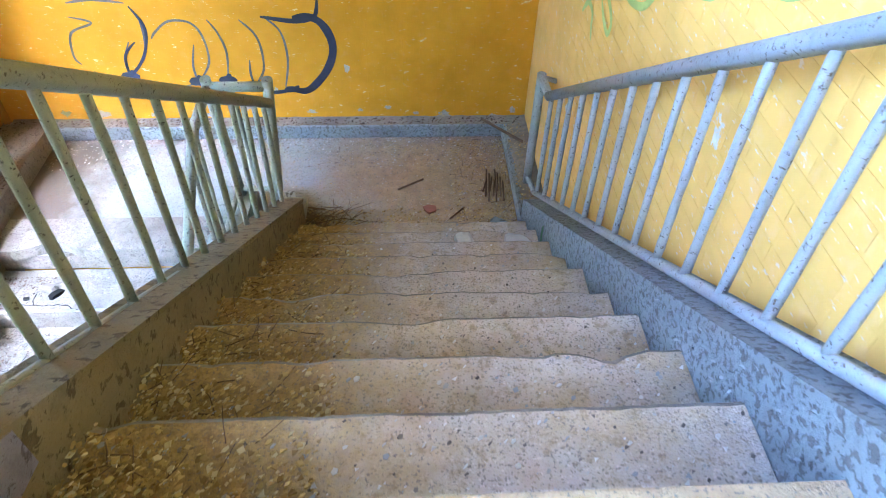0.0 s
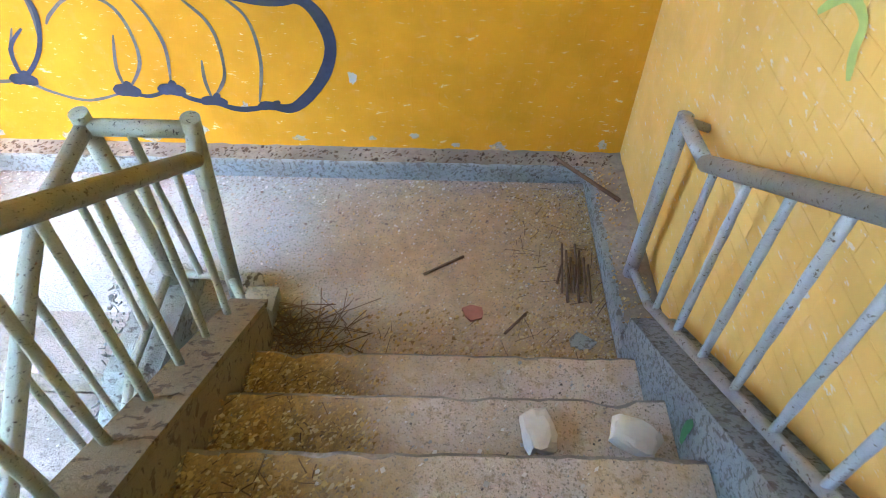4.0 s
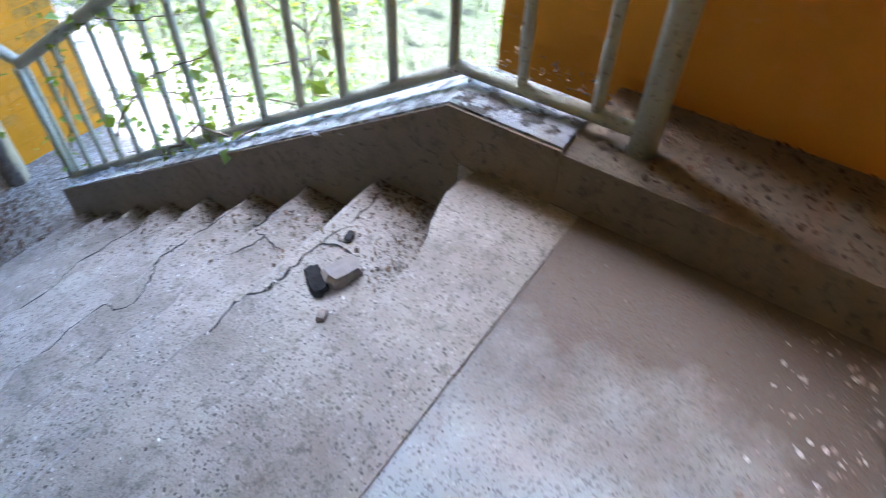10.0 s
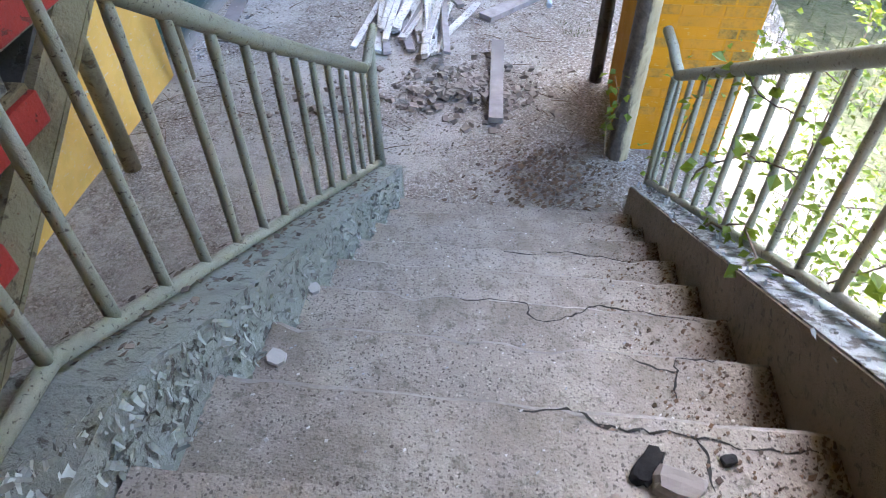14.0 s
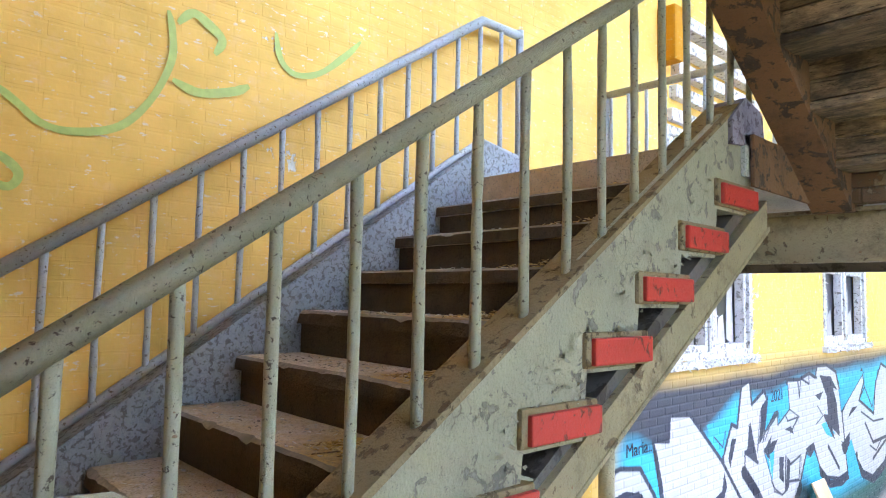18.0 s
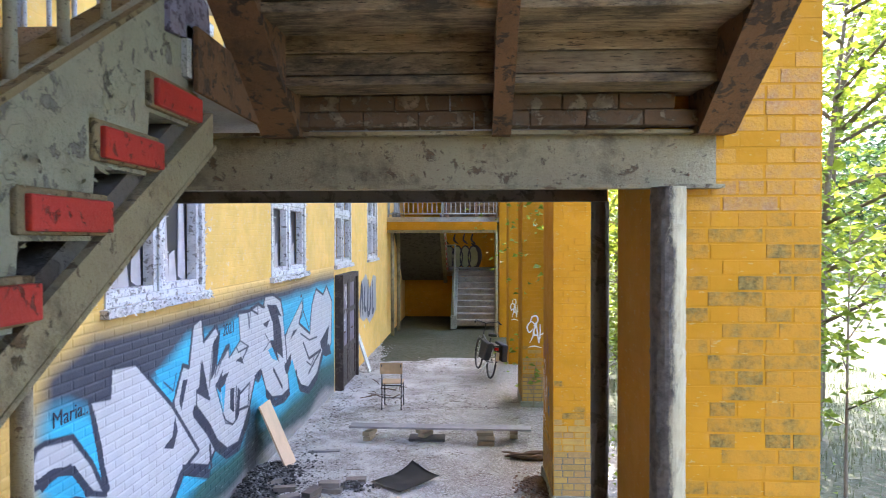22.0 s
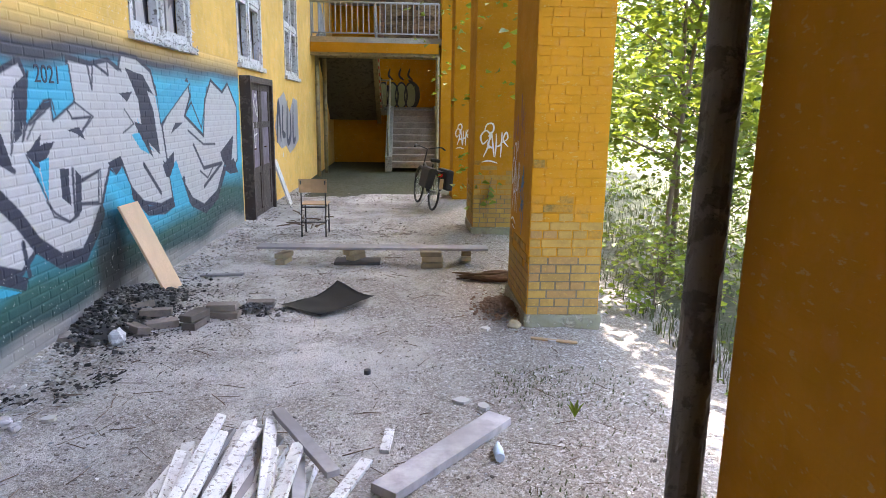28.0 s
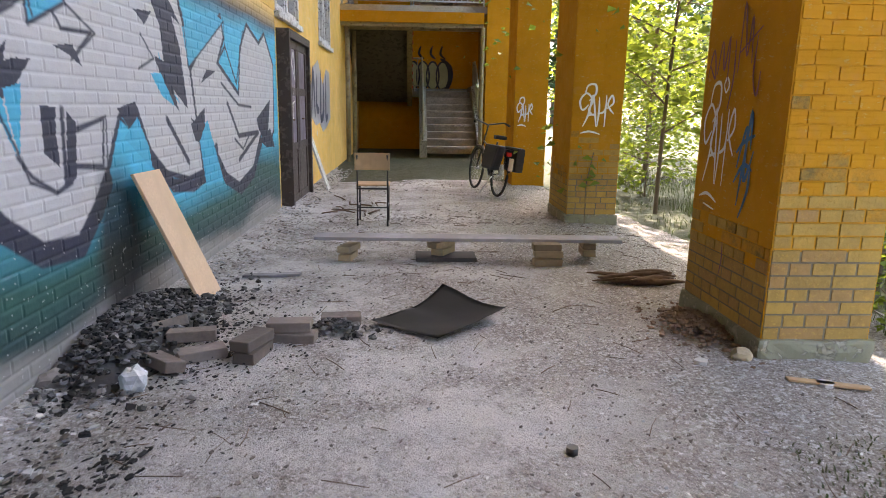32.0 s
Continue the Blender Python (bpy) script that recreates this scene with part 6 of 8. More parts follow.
def log():
    rng = random.Random(8)
    lg = holder("rotten_log", (-3.2, -9.9, 0), "splintered rotten log lying beside the pier", "log")
    z0 = level(-9.9)
    for k in range(14):
        c = Vector((-3.2 + 0.1 * rng.uniform(-1, 1), -9.9 + 0.07 * rng.uniform(-1, 1), z0 + 0.03 + 0.05 * rng.random()))
        ln, a = rng.uniform(0.3, 0.6), rng.uniform(-0.28, 0.28)
        d = Vector((math.cos(a), math.sin(a), 0.12 * rng.uniform(-1, 1)))
        pts = [c + d * ln * (s - 0.5) + Vector((0, 0.02, 0.012)) * noise.noise((s * 4, k, 0)) for s in np.linspace(0, 1, 7)]
        r = rng.uniform(0.014, 0.03)
        bm = bmesh.new()
        tube(bm, pts, [r * 0.15, r * 0.6, r, r * 1.1, r, r * 0.7, r * 0.2], 6)
        for v in bm.verts:
            v.co += Vector((0, 1, 1)) * 0.014 * noise.noise((v.co.x * 7, v.co.y * 60, v.co.z * 60))
        part("splinter", bm, M_BARK, lg)


log()


def bicycle():
    z = level(-15.5)
    M_TYRE, M_CHROME = plain("tyre_rubber", (0.02, 0.02, 0.02), 0.8), plain("dull_chrome", (0.45, 0.45, 0.46), 0.3, 30, 0.2, 0.05, 1.0)
    M_BAG, M_LAMP = plain("dark_nylon", (0.03, 0.032, 0.04), 0.8), plain("red_reflector", (0.55, 0.02, 0.03), 0.25)
    c = holder("bicycle", (-2.7, -15.6, z), "black city bicycle with panniers leaning by a pier", "bicycle")
    rear, front = Vector((0, 0, 0.34)), Vector((1.07, 0, 0.34))
    m = Matrix.Translation((-2.83, -15.08, z)) @ Matrix.Rotation(math.atan2(-1.05, 0.24), 4, "Z") @ Matrix.Rotation(radians(7), 4, "X")
    def add(name, bm, mat, parent, label=""):
        bmesh.ops.transform(bm, matrix=m, verts=bm.verts)
        return part(name, bm, mat, parent, label)
    for hub, nm in ((rear, "rear_wheel"), (front, "front_wheel")):
        circle = [(hub.x + 0.32 * math.cos(a), 0, hub.z + 0.32 * math.sin(a)) for a in np.linspace(0, 2 * math.pi, 29)]
        w = add(nm, tubem([(hub.x, -0.04, hub.z), (hub.x, 0.04, hub.z)], 0.022, 8), M_CHROME, c)
        add("tyre", tubem(circle, 0.02, 8), M_TYRE, w)
        bm = bmesh.new()
        for k in range(16):
            a = k * math.pi / 8
            tube(bm, [hub + Vector((0, 0.02 * (-1) ** k, 0)), (hub.x + 0.31 * math.cos(a), 0, hub.z + 0.31 * math.sin(a))], 0.0015, 4)
        add("spokes", bm, M_CHROME, w)
        arc = [(hub.x + 0.365 * math.cos(a), 0, hub.z + 0.365 * math.sin(a)) for a in np.linspace(0.3, 3.0, 12)]
        add("mudguard", tubem(arc, 0.022, 6), M_BLACKPAINT, c)
    crank, seat, head = Vector((0.43, 0, 0.29)), Vector((0.27, 0, 0.80)), Vector((0.85, 0, 0.88))
    for name, a, b, r in (("seat_tube", crank, seat, 0.016), ("down_tube", crank, head - Vector((-0.05, 0, 0.18)), 0.018), ("top_tube", seat.lerp(crank, 0.4), head - Vector((-0.03, 0, 0.1)), 0.016), ("chain_stay", crank, rear, 0.011), ("seat_stay", rear, seat.lerp(crank, 0.25), 0.009), ("fork", head, front, 0.014), ("head_tube", head, head + Vector((-0.06, 0, 0.16)), 0.014)):
        add(name, tubem([a, b], r, 8), M_BLACKPAINT, c)
    bar = head + Vector((-0.06, 0, 0.16))
    add("handlebar", tubem([bar + Vector(p) for p in ((-0.18, -0.29, 0.02), (-0.05, -0.24, 0.06), (0.02, 0, 0), (-0.05, 0.24, 0.06), (-0.18, 0.29, 0.02))], 0.012, 8), M_BLACKPAINT, c)
    for s in (-1, 1):
        add("grip", tubem([bar + Vector((-0.18, s * 0.29, 0.02)), bar + Vector((-0.07, s * 0.25, 0.055))], 0.017, 8), M_TYRE, c)
    bm = bmesh.new()
    box(bm, 0.12, 0.40, -0.09, 0.09, 0.84, 0.90, 0.025)
    for v in bm.verts:
        v.co.y *= 1 - 0.7 * max(0, (v.co.x - 0.2) / 0.2)
    add("saddle", bm, M_TYRE, c)
    add("rack", boxm(-0.25, 0.2, -0.07, 0.07, 0.70, 0.715), M_BLACKPAINT, c)
    for s in (-1, 1):
        bm = boxm(-0.3, 0.2, s * 0.15 - 0.065, s * 0.15 + 0.065, 0.4, 0.76, 0.04)
        for v in bm.verts:
            v.co.x += (0.5 - v.co.z) * 0.25 * (1 if v.co.x < -0.05 else -0.6)
            v.co.y += s * 0.1 * (0.73 - v.co.z) + 0.012 * noise.noise(v.co * 9)
        add("pannier", bm, M_BAG, c, "dark grey pannier bag")
    add("rear_reflector", boxm(-0.4, -0.385, -0.035, 0.035, 0.42, 0.6, 0.006), M_CHROME, c, "white strip on the rear mudguard")
    add("rear_light", boxm(-0.28, -0.25, -0.04, 0.04, 0.62, 0.68, 0.006), M_LAMP, c, "red rear light")
    add("crank_arm", tubem([crank + Vector((0, -0.07, 0)), crank + Vector((0.12, -0.07, -0.12))], 0.009, 6), M_CHROME, c)
    add("chainring", tubem([crank + Vector((0, -0.05, 0)), crank + Vector((0, -0.042, 0))], 0.09, 20), M_CHROME, c)
    add("kickstand", tubem([(0.3, 0, 0.28), (0.2, 0.2, 0.02)], 0.008, 6), M_CHROME, c)


bicycle()

# ---- cracks and debris on the stairs ----
M_CRACK = plain("dark_crack", (0.018, 0.017, 0.016), 0.95, 40, 0.3, 0.2)


def crack(z, w, pts):
    bm = bmesh.new()
    stroke_mesh(bm, w, pts, lambda p, o: (p.x, p.y, z + o), 0.0015)
    for v in bm.verts:
        v.co += Vector((noise.noise(v.co * 60), noise.noise(v.co * 60 + Vector((5, 0, 0))), 0)) * 0.011
    thing("crack", bm, M_CRACK, "dark crack through a concrete step", "crack")


Z2 = [L - RISE * k for k in range(9)]
crack(Z2[1], 0.0055, [(-2.64, -1.50), (-2.76, -1.51), (-2.81, -1.48), (-2.92, -1.48), (-3.01, -1.48), (-3.1, -1.46), (-3.24, -1.47)])
crack(Z2[1], 0.007, [(-3.01, -1.48), (-3.02, -1.42), (-3.02, -1.36)])
crack(Z2[2], 0.004, [(-2.89, -1.81), (-2.96, -1.78), (-3.04, -1.76), (-3.05, -1.80), (-3.15, -1.805)])
crack(Z2[2], 0.005, [(-3.04, -1.76), (-3.03, -1.68)])
crack(Z2[3], 0.004, [(-2.46, -2.09), (-2.66, -2.1), (-2.68, -2.05), (-2.74, -2.03), (-2.84, -2.08), (-2.88, -2.105), (-3.0, -2.1), (-3.19, -2.08)])
crack(Z2[5], 0.004, [(-2.5, -2.68), (-2.7, -2.66), (-2.85, -2.69), (-3.1, -2.66)])


def flakes(name, n, where, size, mat, label, seed, thick=0.25):
    """Many small loose flakes; where(rng) gives a place on what they lie on."""
    rng = random.Random(seed)
    bm_v, bm_f = [], []
    for _ in range(n):
        p = where(rng)
        if p is None:
            continue
        r = size * rng.uniform(0.35, 1.0) ** 1.6
        a, k = rng.uniform(0, 6.28), rng.randint(3, 5)
        tilt = Vector((rng.uniform(-0.5, 0.5), rng.uniform(-0.5, 0.5), 1)).normalized()
        u = tilt.orthogonal().normalized()
        w = tilt.cross(u)
        el = rng.uniform(0.25, 0.9)
        base = len(bm_v)
        h = r * thick * rng.uniform(0.4, 1.0)
        lift = Vector((0, 0, r * 0.12))
        ring = [u * math.cos(a + 6.283 * i / k) * r * rng.uniform(0.7, 1) + w * math.sin(a + 6.283 * i / k) * r * el * rng.uniform(0.7, 1) for i in range(k)]
        for q in ring:
            bm_v.append(tuple(Vector(p) + q + lift))
        for q in ring:
            bm_v.append(tuple(Vector(p) + q * 0.85 + tilt * h + lift))
        bm_f.append(tuple(range(base + k, base + 2 * k)))
        for i in range(k):
            j = (i + 1) % k
            bm_f.append((base + i, base + j, base + k + j, base + k + i))
    me = bpy.data.meshes.new(name)
    me.from_pydata(bm_v, [], bm_f)
    me.materials.append(mat)
    me.update()
    return tagged(new(name, me), label, "debris", kind="stuff")


def sticks(name, n, where, length, r, mat, label, seed):
    rng = random.Random(seed)
    bm = bmesh.new()
    for _ in range(n):
        p = where(rng)
        if p is None:
            continue
        p = Vector(p)
        a, ln = rng.uniform(0, 6.28), length * rng.uniform(0.3, 1)
        d = Vector((math.cos(a), math.sin(a), 0)) * ln / 2
        tube(bm, [p - d + Vector((0, 0, r)), p + Vector((rng.uniform(-1, 1), rng.uniform(-1, 1), 0)) * ln * 0.06 + Vector((0, 0, r * 1.6)), p + d + Vector((0, 0, r))], r * rng.uniform(0.5, 1), 5)
    return thing(name, bm, mat, label, "debris", kind="stuff")


def per_island(name, a, b, rough=0.9, c=None):
    n = Nodes(name)
    col = n.mix(n.ramp(n.island(), 0, 1), a, b)
    if c:
        col = n.mix(n.ramp(n.math("FRACT", n.math("MULTIPLY", n.island(), 7.0)), 0.75, 0.8), col, c)
    n.bump(n.noise(90, 4), 0.3, 0.003)
    return n.done(col, rough)


M_WOODCHIP = per_island("wood_chips", (0.2, 0.125, 0.045), (0.56, 0.40, 0.15), 0.9, (0.55, 0.46, 0.27))
M_PALE = per_island("pale_plaster_flakes", (0.33, 0.31, 0.29), (0.66, 0.64, 0.61), 0.9, (0.28, 0.29, 0.31))
M_GRIT = per_island("dark_grit", (0.06, 0.05, 0.045), (0.28, 0.235, 0.2), 0.95)
M_CHARFLAKE = per_island("dark_paint_flakes", (0.035, 0.033, 0.032), (0.15, 0.14, 0.13), 0.85)
M_LEAFDRY = per_island("dry_brown_leaves", (0.055, 0.038, 0.028), (0.16, 0.105, 0.065), 0.9)
M_TWIG = plain("dry_twigs", (0.14, 0.09, 0.06), 0.9, 40, 0.4, 0.2)


def on_upper(x0, x1, bias=1.0):
    def f(r):
        k = r.randint(1, 9)
        y = N1 - RUN1 * (k - 1)
        return (x0 + (x1 - x0) * r.random() ** bias, y - 0.02 - (RUN1 - 0.03) * r.random() ** 0.8, L + RISE * k + 0.002)
    return f


def on_lower(x0, x1, bias=1.0):
    def f(r):
        k = r.randint(1, 8)
        y = N2 - RUN2 * k
        return (x0 + (x1 - x0) * r.random() ** bias, y + 0.02 + (RUN2 - 0.04) * (1 - r.random() ** 1.5), L - RISE * k + 0.002)
    return f


def chip_drift(r):
    """Drifts of chips in the inner corner of each tread."""
    k = r.randint(1, 9)
    d = r.random() ** 1.4
    h = 0.055 * (1 - d) * r.random()
    return (-1.455 + 0.46 * d, N1 - RUN1 * (k - 1) - 0.03 - (RUN1 - 0.04) * r.random() ** 0.6, L + RISE * k + 0.002 + h)


flakes("wood_chips", 9500, chip_drift, 0.013, M_WOODCHIP, "yellowish wood chips piled in the corners of the steps", 1)
flakes("step_grit", 1500, on_upper(-1.45, -0.14), 0.012, M_PALE, "small pale flakes strewn over the steps", 2)
flakes("step_dirt", 900, on_upper(-1.45, -0.14), 0.009, M_GRIT, "dark grit strewn over the steps", 3)
sticks("step_twigs", 260, on_upper(-1.45, -1.1, 1.8), 0.11, 0.0019, M_TWIG, "dry twigs caught beside the parapet", 4)
flakes("step_leaves", 4200, on_lower(-3.28, -2.95, 2.4), 0.011, M_LEAFDRY, "dry leaves and dirt along the outer stair kerb", 5, 0.1)
def tread_back(r):
    k = r.randint(1, 8)
    return (-3.27 + 1.28 * r.random(), N2 - RUN2 * (k - 1) - 0.035 - 0.06 * r.random() ** 2.2, L - RISE * k + 0.002)


# Crumbs added to make a darker band at the back of each tread.
flakes("step_crumbs", 4200, tread_back, 0.007, M_GRIT, "dark crumbs added along the back of the lower steps to darken it", 33, 0.3)
flakes("step_chips", 900, on_lower(-3.28, -1.98), 0.008, M_PALE, "pale chips scattered on the lower steps", 6)
flakes("step_dust", 2200, on_lower(-3.28, -1.98), 0.006, M_GRIT, "dark grit on the lower steps", 7)
land = lambda r: (-3.25 + 3.1 * r.random(), -0.12 - 0.8 * r.random(), L + 0.005)
edge_n = lambda r: (-3.5 + 3.5 * r.random(), -0.11 - 0.34 * r.random() ** 2, L + 0.005)
edge_e = lambda r: (-0.14 - 0.38 * r.random() ** 1.7, -0.15 - 1.0 * r.random(), L + 0.004)
ledge = lambda r: (-3.55 + 3.55 * r.random(), -0.01 - 0.085 * r.random(), L + 0.112)
ledge_e = lambda r: (-0.12 + 0.14 * r.random(), -0.1 - 0.95 * r.random(), L + 0.112)
ledge_w = lambda r: (-3.59 + 0.29 * r.random(), -0.1 - 1.2 * r.random(), L + 0.157)
flakes("landing_grit", 1500, land, 0.005, M_GRIT, "dark grit on the landing", 8)
kerb_w = lambda r: (-3.3 - 0.16 * r.random(), (y := -1.3 - 2.4 * r.random()), z2(y) + 0.155)
kerb_i = lambda r: (-1.8 - 0.17 * r.random(), (y := -1.3 - 2.2 * r.random()), z2(y) + 0.2)
kerb_u = lambda r: (-1.58 + 0.12 * r.random(), (y := -1.1 - 2.4 * r.random()), z1(y) + 0.115)
flakes("kerb_flakes", 700, kerb_w, 0.026, M_CHARFLAKE, "dark curled flakes on the outer stair kerb", 15, 0.15)
flakes("kerb_flakes", 420, kerb_i, 0.018, M_GRIT, "dark flakes of paint on the inner stair kerb", 16, 0.15)
flakes("parapet_crumbs", 500, kerb_u, 0.01, M_WOODCHIP, "brown crumbs on top of the parapet", 17, 0.3)
M_RUBBISH = per_island("brown_plaster_crumbs", (0.17, 0.125, 0.105), (0.46, 0.385, 0.345), 0.95, (0.6, 0.57, 0.55))
flakes("landing_flakes", 3000, edge_n, 0.012, M_RUBBISH, "flakes of plaster along the end wall", 9)
edge_s = lambda r: (-1.5 + 1.3 * r.random(), -1.17 + 0.28 * r.random() ** 1.6, L + 0.004)
mid_e = lambda r: (-0.14 - 1.5 * r.random() ** 1.5, -0.12 - 1.0 * r.random(), L + 0.004)
flakes("landing_crumbs", 2600, mid_e, 0.0075, M_WOODCHIP, "fine brown and pale crumbs over the landing", 18, 0.3)
flakes("landing_crumbs", 3200, mid_e, 0.0065, M_RUBBISH, "fine reddish dust crumbs over the landing", 34, 0.5)
sticks("edge_twigs", 70, lambda r: (-1.43 + 0.3 * r.random() ** 1.6, -1.15 + 0.26 * r.random(), L + 0.006 + 0.02 * r.random()), 0.22, 0.0026, M_TWIG, "dry twigs heaped in the corner of the landing", 35)
flakes("landing_crumbs", 900, mid_e, 0.009, M_PALE, "small pale flakes over the landing", 19, 0.2)
flakes("edge_chips", 1500, edge_s, 0.014, M_WOODCHIP, "yellowish chips drifted at the edge of the landing", 29, 0.3)
sticks("edge_twigs", 40, edge_s, 0.11, 0.0016, M_TWIG, "dry twigs at the edge of the landing", 30)
flakes("landing_chips", 1900, edge_e, 0.012, M_WOODCHIP, "wood chips and plaster along the side of the landing", 10)
flakes("ledge_flakes", 1000, ledge, 0.015, M_LEAFDRY, "dark curled flakes and crumbs on the kerb", 11)
flakes("ledge_dirt", 500, ledge_e, 0.012, M_WOODCHIP, "dirt and chips on the kerb beside the wall", 12)
flakes("ledge_leaves", 900, ledge_w, 0.012, M_LEAFDRY, "brown dirt and leaves on the outer kerb", 13)
sticks("landing_twigs", 34, edge_e, 0.12, 0.002, M_TWIG, "dry twigs on the landing", 14)
thing("stick", tubem([(-0.717, -0.60, L + 0.012), (-0.8, -0.655, L + 0.016), (-0.885, -0.705, L + 0.012)], 0.007, 6), M_TWIG, "thin brown stick lying on the landing", "stick")
thing("stick", tubem([(-0.02, -0.34, L + 0.12), (-0.28, -0.06, L + 0.125)], 0.01, 6), M_TWIG, "dark lath lying across the corner of the kerb", "stick")
for k in range(9):
    thing("stick", tubem([(-0.2 - 0.016 * k, -0.84 + 0.05 * (k % 3), L + 0.014), (-0.185 - 0.014 * k, -0.64 + 0.04 * (k % 4), L + 0.02)], 0.0055, 6), M_TWIG, "dark splintered stick lying along the kerb", "stick")
thing("stick", tubem([(-0.56, -1.0, L + 0.012), (-0.47, -0.9, L + 0.012)], 0.006, 6), M_TWIG, "short stick near the edge of the landing", "stick")


def slab_piece(x, y, z, r, mat, label, seed, h=0.012):
    rng = random.Random(seed)
    pts = [(x + r * rng.uniform(0.6, 1) * math.cos(a), y + r * rng.uniform(0.5, 0.9) * math.sin(a)) for a in np.linspace(0, 6.28, 8)[:-1]]
    thing("fragment", prismm(pts, 2, z, z + h), mat, label, "fragment")


M_REDDISH = plain("faded_red_fragment", (0.3, 0.12, 0.09), 0.8)
slab_piece(-0.68, -0.9, L, 0.06, M_REDDISH, "flat reddish fragment lying on the landing", 1)
slab_piece(-0.26, -1.03, L, 0.06, M_CURB, "round grey fragment lying on the landing", 2)
slab_piece(-1.25, -2.2, L + 4 * RISE + 0.004, 0.05, M_REDDISH, "small red fragment on a step", 5)
slab_piece(-1.995, -2.08, Z2[3], 0.03, M_PALE, "white chip on a concrete step", 6)
slab_piece(-2.03, -1.69, Z2[2], 0.04, M_PALE, "white flake on a concrete step", 7)


def lump(x, y, z, sx, sy, sz, turn, mat, label, seed):
    bm = bmesh.new()
    bmesh.ops.create_cube(bm, size=2)
    bmesh.ops.subdivide_edges(bm, edges=bm.edges[:], cuts=3, use_grid_fill=True)
    for v in bm.verts:
        v.co = Vector((v.co.x * sx, v.co.y * sy, v.co.z * sz)) * (0.9 + 0.32 * noise.noise(v.co * 0.9 + Vector((seed, 0, 0)))) * (1.0 - 0.13 * (abs(v.co.x) + abs(v.co.y) + abs(v.co.z) - 1.5))
    bmesh.ops.transform(bm, matrix=pose(x, y, z + sz * 0.8, 4, 6, turn), verts=bm.verts)
    thing("concrete_lump", bm, mat, label, "rubble")


lump(-1.585, -0.78, L, 0.05, 0.045, 0.03, 20, M_KERBTOP, "crumbling pale plaster at the foot of the railing", 7)
lump(-0.53, -1.6, L + 2 * RISE, 0.05, 0.07, 0.03, 15, M_CHIP, "pale block of broken plaster on a step", 5)
lump(-0.25, -1.61, L + 2 * RISE, 0.075, 0.05, 0.028, -25, M_CHIP, "pale block of plaster on a step by the kerb", 6)
lump(-2.95, -1.36, Z2[1], 0.05, 0.03, 0.022, 165, M_STONE, "broken grey concrete lump on the top step", 1)
lump(-2.9, -1.40, Z2[1], 0.05, 0.022, 0.014, 60, M_CHAR, "charred black lump on the top step", 2)
lump(-2.83, -1.32, Z2[1], 0.015, 0.012, 0.01, 20, M_OLDBRICK, "small brown pebble on the top step", 3)
lump(-3.06, -1.43, Z2[1], 0.017, 0.012, 0.008, 20, M_CHAR, "small black lump on the top step", 4)

def curls(name, n, where, size, out, mat, label, seed):
    """Curled flakes of paint that stand off a face; where gives a place on it, out the way it looks."""
    rng = random.Random(seed)
    out = Vector(out)
    vs, fs = [], []
    for _ in range(n):
        p = Vector(where(rng))
        a = rng.uniform(0, 6.283)
        u = out.orthogonal().normalized()
        w = out.cross(u)
        u, w = u * math.cos(a) + w * math.sin(a), w * math.cos(a) - u * math.sin(a)
        s, t = size * rng.uniform(0.3, 1) ** 1.5, size * rng.uniform(0.25, 0.7)
        b = len(vs)
        for k in range(4):
            lift = out * s * (0.08 + 0.14 * k * k * rng.uniform(0.4, 0.6))
            taper = t * (1 - 0.15 * k) * rng.uniform(0.7, 1.1)
            vs += [tuple(p + u * s * k / 3 + w * taper * 0.5 + lift), tuple(p + u * s * k / 3 - w * taper * rng.uniform(0.3, 0.6) + lift)]
        for k in range(3):
            fs.append((b + 2 * k, b + 2 * k + 1, b + 2 * k + 3, b + 2 * k + 2))
    me = bpy.data.meshes.new(name)
    me.from_pydata(vs, [], fs)
    me.materials.append(mat)
    me.update()
    tagged(new(name, me), label, "paint flakes", kind="stuff")


M_CURLGREY = per_island("curled_grey_paint", (0.17, 0.185, 0.17), (0.40, 0.43, 0.40), 0.6)
M_CURLBLUE = per_island("curled_blue_grey_paint", (0.2, 0.225, 0.245), (0.36, 0.40, 0.43), 0.6)
M_CURLWHITE = per_island("curled_white_paint", (0.5, 0.49, 0.49), (0.76, 0.75, 0.76), 0.6)
inner = lambda r: (-1.982, (y := -0.95 - 2.55 * r.random()), z2(y) + 0.16 - 0.3 * r.random() ** 1.3)
upper = lambda r: (-0.127, (y := -1.1 - 2.45 * r.random()), z1(y) + 0.11 - 0.26 * r.random())
ends = lambda r: (-3.3 + 3.3 * r.random(), -0.107, L + 0.01 + 0.085 * r.random())
curls("kerb_curls", 1300, inner, 0.03, (-1, 0, 0), M_CURLGREY, "curled grey-green paint peeling off the stair kerb", 51)
curls("kerb_curls", 900, upper, 0.014, (-1, 0, 0), M_CURLBLUE, "curled blue-grey paint peeling off the stair kerb", 52)
curls("kerb_curls", 600, ends, 0.018, (0, -1, 0), M_CURLBLUE, "curled blue-grey paint peeling off the landing kerb", 53)
curls("kerb_curls", 700, lambda r: (-3.29 - 0.18 * r.random(), (y := -1.3 - 2.4 * r.random()), z2(y) + 0.158), 0.035, (0, 0, 1), M_CURLBLUE, "pale blue paint curling off the outer stair kerb", 57)
curls("parapet_curls", 160, lambda r: (-1.584, (y := -1.2 - 2.2 * r.random()), z1(y) - 0.02 - 0.2 * r.random()), 0.035, (-1, 0, 0), M_PARAPET, "flakes of grey-green paint lifting off the parapet", 54)
